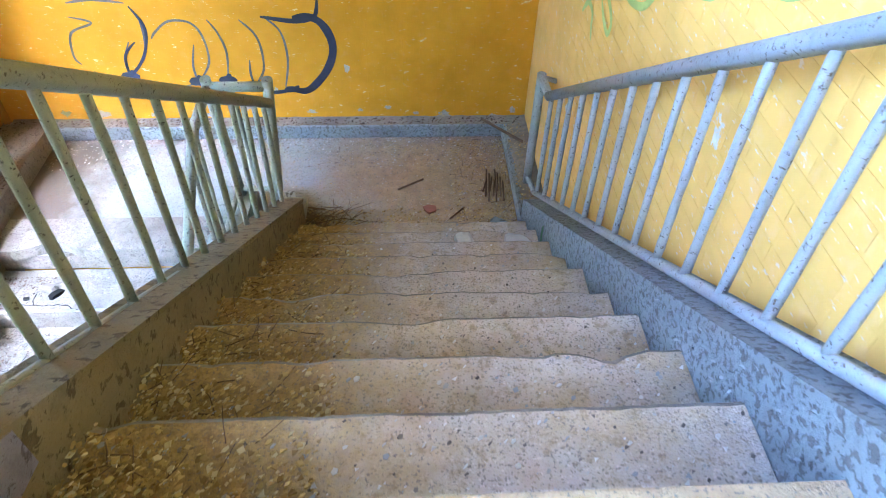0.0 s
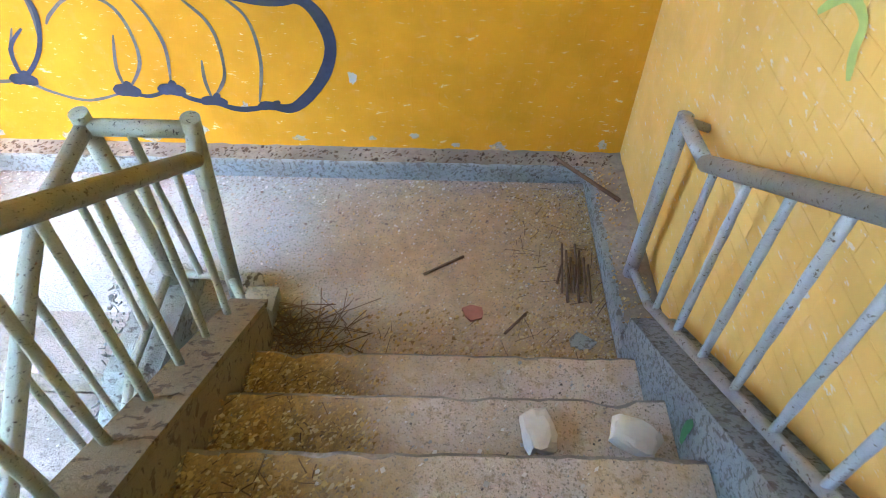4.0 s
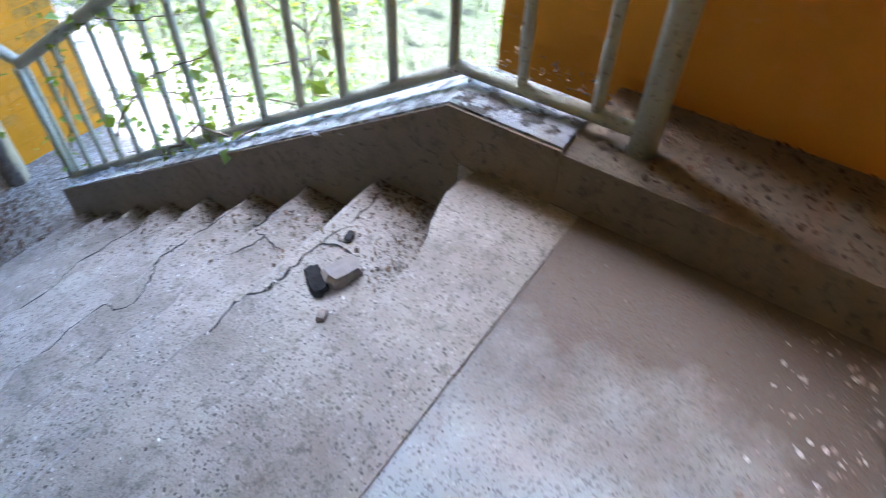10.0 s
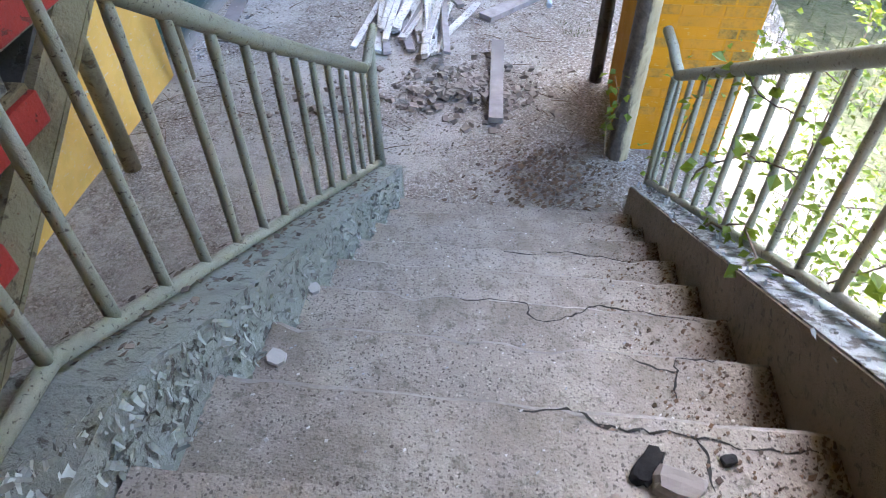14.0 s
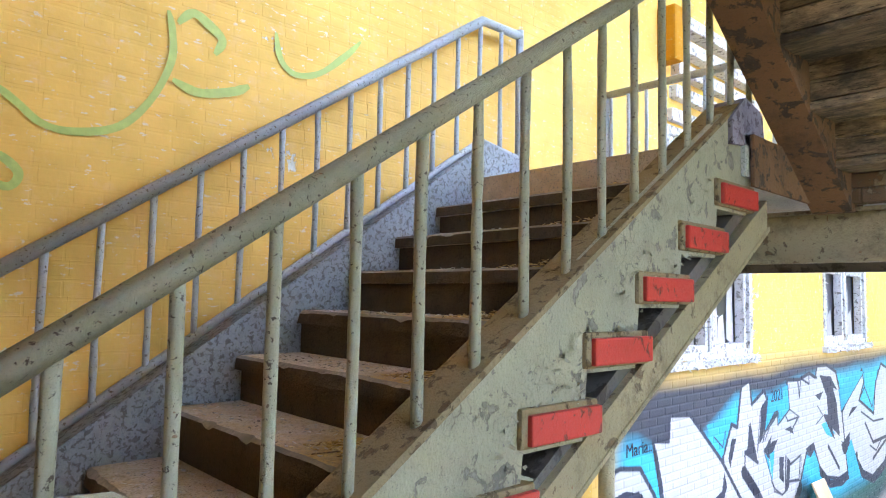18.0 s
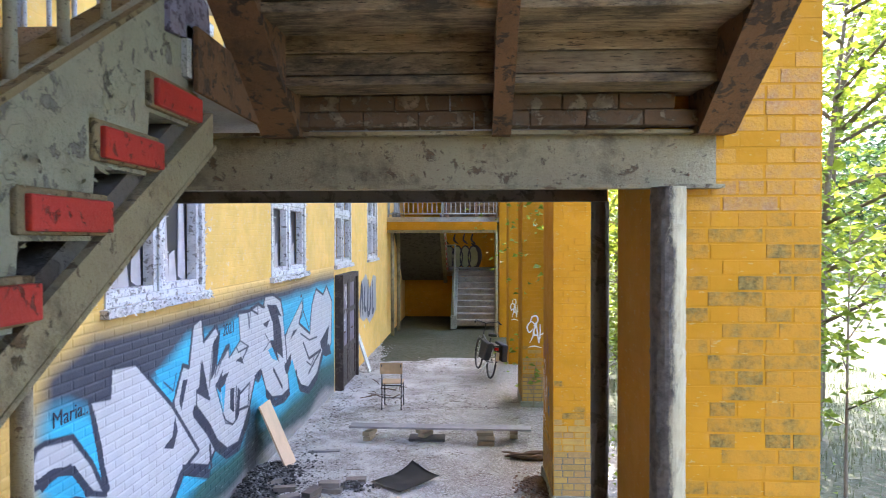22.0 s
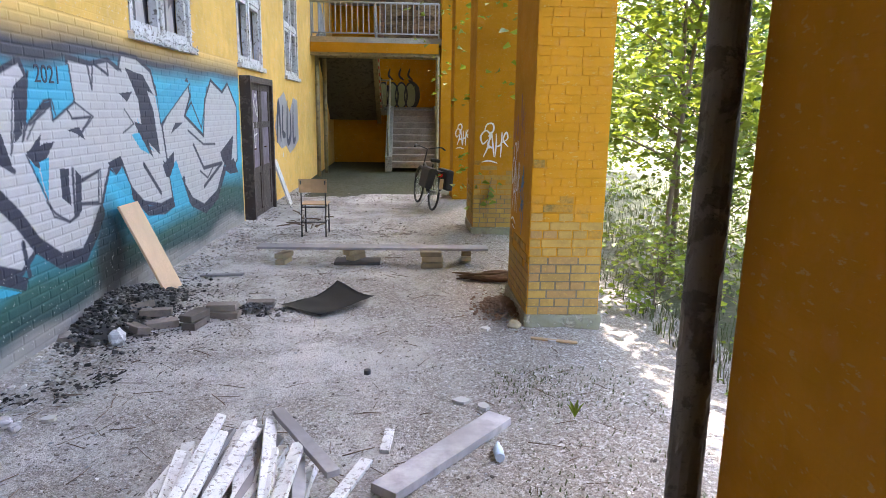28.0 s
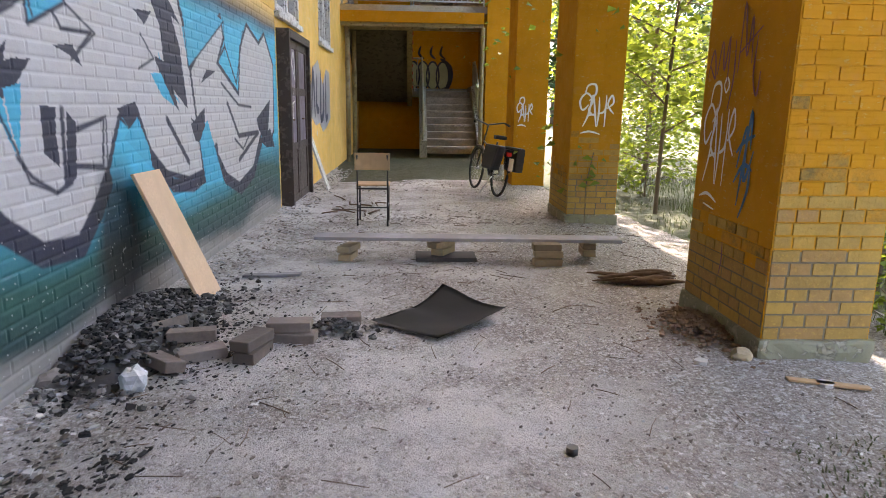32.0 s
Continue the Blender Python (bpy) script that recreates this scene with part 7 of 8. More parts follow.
curls("frame_curls", 700, lambda r: (WALL - 0.013, (-6.04, -7.65, -6.84 + 0.0, -6.02, -9.79, -11.41)[r.randint(0, 5)] + 0.03 * r.uniform(-1, 1), 2.3 + 1.9 * r.random()), 0.04, (-1, 0, 0), M_CURLWHITE, "white paint curling off the window frames", 55)
curls("sill_curls", 260, lambda r: (WALL - 0.062, (-6.0 if r.random() < 0.6 else -9.75) - 1.7 * r.random(), 2.22 + 0.06 * r.random()), 0.05, (-1, 0, 0), M_CURLWHITE, "white paint curling off the window sills", 56)

# ---- litter on the floor of the walk ----
def floor_at(x0, x1, y0, y1):
    def f(r):
        x, y = x0 + (x1 - x0) * r.random(), y0 + (y1 - y0) * r.random() ** 1.4
        if -4.0 < x < -3.2 and any(a - 1.0 < y < a + 0.1 for a in (-4.4, -8.42, -12.65, -16.75)):
            return None
        if noise.noise((x * 0.9, y * 0.9, 7)) < r.uniform(-0.6, 0.35):
            return None
        return (x, y, level(y) + 0.012 * noise.noise((x * 1.3, y * 1.3, 0)) + 0.002 + ((-0.09) * (-3.6 - x) ** 1.2 if x < -3.6 else 0))
    return f


def at_wall(r):
    y = -5.0 - 14.5 * r.random()
    return (WALL - 0.02 - 0.4 * r.random() ** 2, y, level(y) + 0.02)


near = floor_at(-3.9, 0.0, -4.2, -13.0)
flakes("floor_chips", 13000, near, 0.015, M_PALE, "pale chips of plaster strewn over the floor", 20)
flakes("floor_grit", 21000, near, 0.016, M_GRIT, "dark grit and crumbs on the floor", 21)
flakes("floor_litter", 3000, floor_at(-3.9, 0.0, -12.5, -20.5), 0.035, M_GRIT, "dark litter on the far floor", 22, 0.12)
flakes("floor_leaves", 1000, lambda r: (-2.85 + 0.35 * r.gauss(0, 1) * 0.6, -4.02 + 0.2 * r.gauss(0, 1), 0.012 + 0.03 * r.random()), 0.03, M_LEAFDRY, "drift of dry brown leaves at the foot of the stairs", 23, 0.08)
flakes("wall_rubble", 1500, at_wall, 0.03, M_PALE, "crumbled plaster along the foot of the wall", 24, 0.5)
flakes("wall_dirt", 1300, at_wall, 0.025, M_GRIT, "dark dirt along the foot of the wall", 25, 0.5)
flakes("ash_scatter", 2400, lambda r: (-0.3 + 0.28 * r.gauss(0, 1) if r.random() < 0.9 else -0.9 + 0.3 * r.gauss(0, 1), -8.75 + 0.6 * r.gauss(0, 1), 0.012), 0.014, M_CHAR, "bits of charcoal scattered round the heap", 26, 0.5)
for cx, cy, rr, k in ((-0.32, -7.3, 0.16, 61), (-0.12, -6.95, 0.1, 62), (-0.55, -7.45, 0.1, 63)):
    flakes("burnt_bits", 85, lambda r, cx=cx, cy=cy, rr=rr: (min(-0.01, cx + rr * 0.6 * r.gauss(0, 1)), cy + rr * r.gauss(0, 1), 0.012 + 0.012 * r.random()), 0.024, M_CHAR, "burnt black bits on the floor by the wall", k, 0.3)
lump(-0.3, -6.83, 0.0, 0.05, 0.035, 0.03, 30, M_PLY, "small crumbled white stone on the floor", 9)
lump(-0.38, -6.8, 0.0, 0.03, 0.03, 0.02, 70, M_PLY, "small white stone on the floor", 10)
sticks("floor_twigs", 620, near, 0.2, 0.0028, M_TWIG, "thin dark twigs on the floor", 27)
sticks("wall_sticks", 14, lambda r: (-0.5 - 0.8 * r.random(), -13.0 - 1.5 * r.random(), level(-13.5) + 0.01), 0.5, 0.012, M_TWIG, "dark sticks on the floor near the door", 28)
for k, (x, y, r) in enumerate(((-2.99, -8.35, 0.045), (-3.45, -8.08, 0.05), (-2.70, -7.08, 0.06), (-2.82, -7.0, 0.05), (-0.5, -6.9, 0.05), (-0.3, -7.4, 0.04), (-1.93, -3.64, 0.035))):
    slab_piece(x, y, level(y), r, M_PALE, "broken white tile on the floor", 40 + k, 0.018)
thing("jar_lid", tubem([(-2.14, -7.5, 0.0), (-2.14, -7.5, 0.03)], 0.022, 16), M_BLACKPAINT, "small black lid lying on the floor", "lid")
bm = bmesh.new()
tube(bm, [(-2.83, -6.40, 0.03), (-2.83, -6.47, 0.032), (-2.835, -6.52, 0.028), (-2.84, -6.55, 0.026)], [0.024, 0.026, 0.014, 0.01], 8)
thing("crushed_bottle", bm, plain("blue_white_plastic", (0.45, 0.55, 0.75), 0.3, 20, 0.5, 0.1), "crushed blue and white plastic bottle", "bottle")
bm = bmesh.new()
bmesh.ops.create_icosphere(bm, subdivisions=3, radius=0.06)
for v in bm.verts:
    p = v.co * 14
    v.co *= 1 + 0.5 * noise.noise(p) + 0.25 * noise.noise(p * 2.3)
    v.co.z = max(-0.05, v.co.z * (1.15 + 0.4 * noise.noise(p * 0.6)))
    v.co += Vector((-0.37, -8.07, 0.05))
thing("white_bag", bm, plain("white_plastic", (0.50, 0.50, 0.50), 0.5, 20, 0.2, 0.2), "crumpled white plastic sack beside the ash", "bag")

# ---- bare and painted bricks of the piers ----
def pier_brick(name, a, b, c, rough=0.9):
    n = Nodes(name)
    col = n.mix(n.ramp(n.random(), 0, 1), a, b)
    col = n.mix(n.ramp(n.math("FRACT", n.math("MULTIPLY", n.random(), 13.0)), 0.7, 0.9), col, c)
    col = n.mix(n.math("MULTIPLY", n.ramp(n.noise(14, 6), 0.45, 0.7), 0.5), col, mul(a, 0.7))
    col = n.mix(n.math("MULTIPLY", n.ramp(n.noise(45, 5, 0.7), 0.55, 0.66), 0.6), col, mul(b, 1.15))
    n.bump(n.noise(60, 6), 0.5, 0.006)
    return n.done(col, rough)


M_BAREBRICK = pier_brick("bare_pier_brick", (0.29, 0.175, 0.045), (0.40, 0.24, 0.05), (0.31, 0.175, 0.06))


def half_worn(name, paint, brick, pale):
    """Yellow paint rubbed off the face of a brick."""
    n = Nodes(name)
    m = n.ramp(n.math("ADD", n.noise(7, 7, 0.74), n.math("MULTIPLY", n.random(), 0.2)), 0.54, 0.76)
    col = n.mix(n.ramp(n.noise(5, 4), 0.3, 0.7), mul(paint, 0.85), paint)
    col = n.mix(m, col, n.mix(n.ramp(n.noise(50, 5, 0.7), 0.4, 0.65), brick, pale))
    n.bump(n.noise(60, 6), 0.5, 0.006)
    n.bump(m, 0.4, -0.003)
    return n.done(col, 0.85)


M_WORNBRICK = half_worn("worn_yellow_paint_on_brick", (0.46, 0.205, 0.005), (0.125, 0.08, 0.012), (0.27, 0.175, 0.04))
M_ORANGEBRICK = half_worn("orange_brown_brick", (0.50, 0.235, 0.015), (0.31, 0.14, 0.05), (0.38, 0.225, 0.09))
M_MORTAR = plain("grey_mortar", (0.16, 0.13, 0.085), 0.95, 40, 0.3, 0.4)
BRICKS = {}


def face_brick(w, along, mat):
    key = (round(w, 3), along, mat.name)
    if key not in BRICKS:
        bm = bmesh.new()
        h, d = 0.0302, 0.0011 if mat is M_EAST else 0.0016 if mat is M_PIER else 0.0025
        if along == "x":
            vs = box(bm, -w / 2, w / 2, -0.01, d, -h, h)
        else:
            vs = box(bm, -0.01, d, -w / 2, w / 2, -h, h)
        for v in vs:
            if (v.co.y if along == "x" else v.co.x) > 0:
                v.co.z *= 0.93
                if along == "x":
                    v.co.x *= 1 - 0.006 / w
                else:
                    v.co.y *= 1 - 0.006 / w
        BRICKS[key] = mesh_of("brick", bm, mat)
    return BRICKS[key]


def brick_skin(owner, along, at, a0, a1, z0, rows, choose, seed, proud=0.0):
    """Courses of bricks on one face, alternately headers and stretchers; choose gives each one's material, or None."""
    rng = random.Random(seed)
    for r in range(rows):
        z = z0 + r * 0.0667
        w = 0.108 if r % 2 else 0.228
        p = a0 - (0.06 if r % 4 == 2 else 0)
        while p < a1 - 0.03:
            lo, hi = max(p, a0), min(p + w, a1)
            c = (lo + hi) / 2
            m = choose(r, c, rng) if hi - lo > 0.04 else None
            if m:
                ob = new("brick", face_brick(hi - lo, along, m))
                ob.parent = owner
                j = rng.uniform(-0.0015, 0.0015) + proud
                ob.location = (c, at + j, z) if along == "x" else (at + j, c, z)
            p += w + 0.007


piers = [o for o in bpy.data.objects if o.name.startswith("brick_pier") and o.parent is None]
for ob in piers:
    vs = [v.co for v in ob.data.vertices]
    x0, x1, y0, y1 = min(v.x for v in vs), max(v.x for v in vs), min(v.y for v in vs), max(v.y for v in vs)
    if y1 > -6:
        def worn(r, c, rng):
            z = 0.1 + r * 0.0667
            if z > 2.86:
                return M_ORANGEBRICK if c < -3.36 and rng.random() < 0.75 - 0.6 * (z > 3.6) else M_PIER
            k = (0.5 if c < -3.72 else 0.22 if c < -3.55 else 0.03) * (1.0 if 0.9 < z < 2.4 else 0.5)
            return M_WORNBRICK if rng.random() < k * 2.2 + 0.38 + 0.35 * noise.noise((c * 3, z * 2, 0)) else M_PIER
        brick_skin(ob, "x", y1, x0 + 0.005, x1 - 0.005, 0.1, 70, worn, 5)
    elif y1 > -13:
        z0 = level(y1) + 0.13
        def foot(r, c, rng):
            k = 6 + 4 * (0.5 + noise.noise((c * 4, y1, 0))) + 3 * rng.random()
            return M_BAREBRICK if r < k else M_WORNBRICK if r < k + 5 * rng.random() ** 2 else M_PIER
        brick_skin(ob, "x", y1, x0 + 0.005, x1 - 0.005, z0, 66, foot, 6, 0.003)
        brick_skin(ob, "y", x1, y0 + 0.005, y1 - 0.005, z0, 9, lambda r, c, rng: M_BAREBRICK if r < 4 + 4 * rng.random() else M_WORNBRICK if rng.random() < 0.5 else None, 7, 0.003)
        part("mortar_bed", boxm(x0 + 0.006, x1 - 0.006, y1 - 0.01, y1 + 0.0025, z0 - 0.1, z0 + 0.42), M_MORTAR, ob)
        part("mortar_bed", boxm(x1 - 0.01, x1 + 0.0025, y0 + 0.006, y1 - 0.006, z0 - 0.1, z0 + 0.3), M_MORTAR, ob)
        bm = bmesh.new()
        box(bm, x0 - 0.025, x1 + 0.025, y0 - 0.025, y1 + 0.025, -0.3, level(y1) + 0.1, 0.02)
        bmesh.ops.subdivide_edges(bm, edges=[e for e in bm.edges if e.calc_length() > 0.2], cuts=8, use_grid_fill=True)
        for v in bm.verts:
            v.co += Vector((noise.noise(v.co * 12), noise.noise(v.co * 12 + Vector((4, 0, 0))), noise.noise(v.co * 9))) * 0.014
        part("footing", bm, flaking("mossy_footing", (0.20, 0.19, 0.12), (0.3, 0.27, 0.2), 0.2, 10) if y1 > -9 else bpy.data.materials["mossy_footing"], ob, "crumbling mossy cement footing")

# painted bricks of the wall beside the stairs
wall = bpy.data.objects["wall_stair"]
for r in range(52):
    z = 1.78 + r * 0.0667
    y = -0.03 - (0.12 if r % 2 else 0.0)
    while y > -4.6:
        w = 0.228
        c = y - w / 2
        if z > (z1(c) + 0.22 if c < -1.0 else L + 0.2) and z < z1(c) + 2.0 and c < -0.95:
            ob = new("brick", face_brick(w, "y", M_EAST))
            ob.matrix_world = Matrix.Translation((EAST, c, z)) @ Matrix.Scale(-1, 4, (1, 0, 0))
            ob.parent = wall
        y -= w + 0.01

# mouldings over the first window
hood = holder("window_hood", (EAST, -6.9, 4.3), "stepped white mouldings above the boarded window", "moulding", kind="structure")
for k in range(5):
    z, d = 4.27 + 0.2 * k, 0.05 + 0.018 * k
    part("moulding", boxm(WALL - d, WALL + 0.02, -7.75, -6.06 - 0.03 * k, z, z + 0.11, 0.012), M_WHITE, hood)
part("bracket", boxm(WALL - 0.16, WALL + 0.02, -6.04, -5.9, 4.72, 5.18, 0.02), M_PIER, hood, "yellow painted bracket")

# peeled patches on the end wall
M_PEELED = flaking("peeled_grey_plaster", (0.42, 0.38, 0.36), (0.5, 0.36, 0.16), 0.2, 24)
rng = random.Random(31)
for x, z, w, h in ((-0.55, 0.13, 0.1, 0.05), (-0.2, 0.11, 0.05, 0.03), (-0.95, 0.19, 0.05, 0.025), (-1.5, 0.16, 0.09, 0.025), (-1.95, 0.2, 0.06, 0.035), (-1.72, 0.33, 0.035, 0.05), (-2.2, 0.14, 0.08, 0.03), (-2.6, 0.15, 0.06, 0.03), (-0.75, 0.14, 0.04, 0.02), (-1.15, 0.17, 0.04, 0.02), (-2.95, 0.15, 0.09, 0.05), (-3.2, 0.16, 0.07, 0.04), (-0.05, 0.16, 0.05, 0.04), (-1.22, 0.5, 0.035, 0.05)):
    k = 15
    pts = [(x + w * 0.6 * rng.uniform(0.45, 1.15) * math.cos(a), L + z + h * 0.75 * rng.uniform(0.4, 1.2) * math.sin(a)) for a in np.linspace(0, 2 * math.pi, k + 1)[:-1]]
    thing("peeled_patch", prismm(pts, 1, -0.0022, 0.004), M_PEELED, "grey patch where yellow paint has peeled off the wall", "peeled paint")

# ---- plants outside ----
def leaf_mat(name, a, b, glow):
    n = Nodes(name)
    col = n.mix(n.ramp(n.island(), 0, 1), a, b)
    tr = n.n.new("ShaderNodeBsdfTranslucent")
    n.put(tr.inputs["Color"], n.mix(n.ramp(n.island(), 0, 1), glow, mul(glow, 0.6)))
    mx = n.n.new("ShaderNodeMixShader")
    mx.inputs[0].default_value = 0.5
    n.done(col, 0.5)
    out = n.n["Material Output"]
    n.l.new(n.bsdf.outputs[0], mx.inputs[1])
    n.l.new(tr.outputs[0], mx.inputs[2])
    n.l.new(mx.outputs[0], out.inputs["Surface"])
    return n.m


M_LEAF = leaf_mat("fresh_maple_leaves", (0.04, 0.10, 0.012), (0.12, 0.19, 0.02), (0.30, 0.36, 0.03))
M_FOREST = leaf_mat("woodland_leaves", (0.018, 0.045, 0.016), (0.045, 0.095, 0.025), (0.06, 0.11, 0.025))
M_GRASS = leaf_mat("meadow_grass", (0.04, 0.062, 0.02), (0.105, 0.095, 0.048), (0.08, 0.11, 0.03))
M_TRUNK = plain("grey_brown_bark", (0.15, 0.11, 0.075), 0.9, 18, 0.4, 0.6)


def leaves(points, size, rng, droop=0.4):
    """A mesh of folded leaves, one at each point."""
    v, f = [], []
    for p in points:
        s = size * rng.uniform(0.55, 1.15)
        a = rng.uniform(0, 6.283)
        d = Vector((math.cos(a), math.sin(a), -droop * rng.uniform(0.1, 1.3))).normalized()
        side = d.cross(Vector((rng.uniform(-1.2, 1.2), rng.uniform(-1.2, 1.2), 1))).normalized()
        up = side.cross(d) * s * 0.16
        b = len(v)
        v += [tuple(p), tuple(p + d * s * 0.45 + side * s * 0.38 + up), tuple(p + d * s), tuple(p + d * s * 0.45 - side * s * 0.38 + up)]
        f += [(b, b + 1, b + 2), (b, b + 2, b + 3)]
    me = bpy.data.meshes.new("crown")
    me.from_pydata(v, [], f)
    me.update()
    return me


def tree(name, x, y, z, h, spread, n, size, seed, label, mat, low=0.25, limbs=9, thick=0.03, category="tree"):
    rng = random.Random(seed)
    t = holder(name, (x, y, z), label, category)
    t.location = (x, y, z)
    bend = Vector((rng.uniform(-0.1, 0.1), rng.uniform(-0.1, 0.1), 0)) * h
    spine = [Vector((bend.x * s * s, bend.y * s * s, h * s * 0.95)) for s in np.linspace(0, 1, 7)]
    part("trunk", tubem(spine, [thick * (1 - 0.13 * i) for i in range(7)], 8), M_TRUNK, t)
    pts = []
    for k in range(limbs):
        s = low + (0.97 - low) * (k + rng.random()) / limbs
        base = spine[0].lerp(spine[-1], s)
        base.x, base.y = bend.x * s * s, bend.y * s * s
        a = k * 2.4 + rng.uniform(-0.5, 0.5)
        ln = spread * (1.15 - 0.75 * abs(s - 0.45)) * rng.uniform(0.7, 1.1)
        tip = base + Vector((math.cos(a) * ln, math.sin(a) * ln, ln * rng.uniform(0.1, 0.5)))
        mid = base.lerp(tip, 0.5) + Vector((0, 0, 0.1 * ln))
        part("limb", tubem([base, mid, tip], [thick * 0.45, thick * 0.3, thick * 0.1], 6), M_TRUNK, t)
        for _ in range(n // limbs):
            q = rng.random() ** 0.6
            c = base.lerp(mid, q * 2) if q < 0.5 else mid.lerp(tip, q * 2 - 1)
            w = ln * 0.34 * (0.5 + q)
            c = c + Vector((rng.gauss(0, 0.5), rng.gauss(0, 0.5), rng.gauss(0, 0.32))) * w
            pts.append(c)
    me = leaves(pts, size, rng)
    me.materials.append(mat)
    cr = new("crown", me)
    cr.parent = t
    return t


tree("sapling", -4.95, -9.85, -0.05, 4.8, 1.2, 3000, 0.125, 1, "young maple with bright green leaves beside the piers", M_LEAF, 0.24, 18, 0.03)
tree("sapling", -5.6, -11.2, -0.1, 5.8, 1.6, 3200, 0.125, 2, "young maple with sunlit leaves near the covered walk", M_LEAF, 0.3, 18, 0.035)
tree("sapling", -4.7, -13.6, -0.1, 5.4, 1.5, 2800, 0.12, 3, "young maple with bright leaves beside the piers", M_LEAF, 0.1, 15, 0.03)
tree("sapling", -6.2, -8.3, -0.1, 3.2, 1.0, 650, 0.12, 4, "slender sapling in the meadow", M_LEAF, 0.3, 10, 0.02)
# Tree added to cut the light on the landing and nearby meadow.
tree("tree", -7.6, -2.6, -0.12, 8.0, 2.3, 3000, 0.16, 16, "young tree added beside the stairs to shade the landing", M_LEAF, 0.3, 18, 0.06)
tree("shrub", -4.25, -2.75, -0.12, 1.5, 0.7, 1500, 0.042, 5, "leafy shrub growing against the outer stair railing", M_LEAF, 0.15, 12, 0.014, "shrub")
tree("shrub", -4.7, -1.6, -0.12, 1.3, 0.7, 1300, 0.042, 6, "leafy shrub beside the stairs", M_LEAF, 0.1, 10, 0.014, "shrub")
tree("shrub", -4.15, -3.75, -0.12, 1.4, 0.4, 700, 0.042, 7, "thin shrub twining at the foot of the railing", M_LEAF, 0.3, 8, 0.01, "shrub")
tree("tree", -8.6, -13.5, -0.12, 9.0, 3.0, 2600, 0.24, 8, "broad tree with sunlit foliage at the edge of the meadow", M_LEAF, 0.22, 16, 0.11)
tree("tree", -9.5, -7.0, -0.12, 8.5, 2.6, 2000, 0.24, 9, "broad tree at the edge of the meadow", M_LEAF, 0.35, 14, 0.1)

tree("shrub", -4.55, -9.0, -0.14, 0.8, 0.6, 600, 0.07, 11, "leafy undergrowth beside the pier", M_LEAF, 0.05, 14, 0.01, "shrub")
tree("shrub", -5.0, -7.6, -0.14, 0.6, 0.8, 500, 0.06, 12, "low green undergrowth at the edge of the meadow", M_LEAF, 0.05, 14, 0.008, "shrub")
tree("shrub", -5.5, -10.0, -0.14, 1.7, 0.9, 1500, 0.085, 14, "leafy green thicket beside the piers", M_LEAF, 0.05, 16, 0.012, "shrub")
tree("shrub", -6.6, -12.0, -0.14, 2.0, 1.2, 1800, 0.09, 15, "leafy green thicket in the meadow", M_LEAF, 0.05, 16, 0.012, "shrub")
tree("shrub", -5.2, -15.4, -0.25, 2.4, 1.0, 2000, 0.1, 19, "leafy green thicket between the piers", M_LEAF, 0.04, 18, 0.014, "shrub")
tree("shrub", -6.3, -18.6, -0.3, 3.0, 1.4, 2400, 0.12, 30, "leafy green thicket behind the piers", M_LEAF, 0.04, 18, 0.014, "shrub")
tree("shrub", -8.2, -23.5, -0.3, 3.4, 1.8, 2400, 0.15, 31, "leafy green thicket at the edge of the woods", M_LEAF, 0.04, 18, 0.014, "shrub")
tree("tree", -5.9, -17.4, -0.3, 8.5, 2.4, 3200, 0.16, 17, "young tree with thick sunlit foliage beside the piers", M_LEAF, 0.2, 18, 0.06)
tree("tree", -6.2, -21.5, -0.3, 8.5, 2.4, 2600, 0.18, 18, "young tree with thick foliage behind the piers", M_LEAF, 0.15, 18, 0.06)
tree("tree", -7.4, -11.2, -0.12, 7.6, 2.4, 3400, 0.17, 13, "young tree with thick sunlit foliage", M_LEAF, 0.15, 18, 0.07)

# woodland behind the meadow
kinds = []
for k in range(3):
    kinds.append(tree("woodland_tree", -30 - 4 * k, -40 + 6 * k, -0.2, 13 + 2 * k, 4.6, 2600, 0.62, 20 + k, "dense green tree at the edge of the woods", M_FOREST, 0.08, 16, 0.2))
rng = random.Random(5)
for k in range(54):
    s = k / 53
    if s < 0.72:
        x, y = -27 - 9 * rng.random(), 14 - 76 * s / 0.72 + rng.uniform(-1, 1)
    else:
        x, y = -27 + 36 * (s - 0.72) / 0.28, -52 - 8 * rng.random()
    m = pose(x, y, -0.2, 0, 0, rng.uniform(0, 360)) @ Matrix.Scale(rng.uniform(0.55, 0.8), 4)
    c = copy_thing(kinds[k % 3], m)
    c.scale = (m.to_scale().x,) * 3
    tagged(c, group="trees of the wood")


def bare_pine(x, y, h, seed):
    rng = random.Random(seed)
    t = holder("dead_pine", (x, y, 0), "thin leafless young pine in the meadow", "tree")
    part("trunk", tubem([(x, y, -0.15), (x + 0.03, y, h * 0.5), (x, y + 0.02, h)], [0.009, 0.007, 0.003], 6), M_TRUNK, t)
    bm = bmesh.new()
    for k in range(64):
        z = h * (0.12 + 0.86 * k / 64)
        a, ln = rng.uniform(0, 6.28), 0.34 * (1.1 - z / h)
        tube(bm, [(x, y, z), (x + math.cos(a) * ln, y + math.sin(a) * ln, z + ln * 0.3)], [0.004, 0.0015], 4)
    part("twigs", bm, M_TRUNK, t)


bare_pine(-6.4, -7.5, 1.7, 1)
bare_pine(-5.9, -7.0, 1.3, 2)
bare_pine(-7.2, -8.6, 1.6, 3)


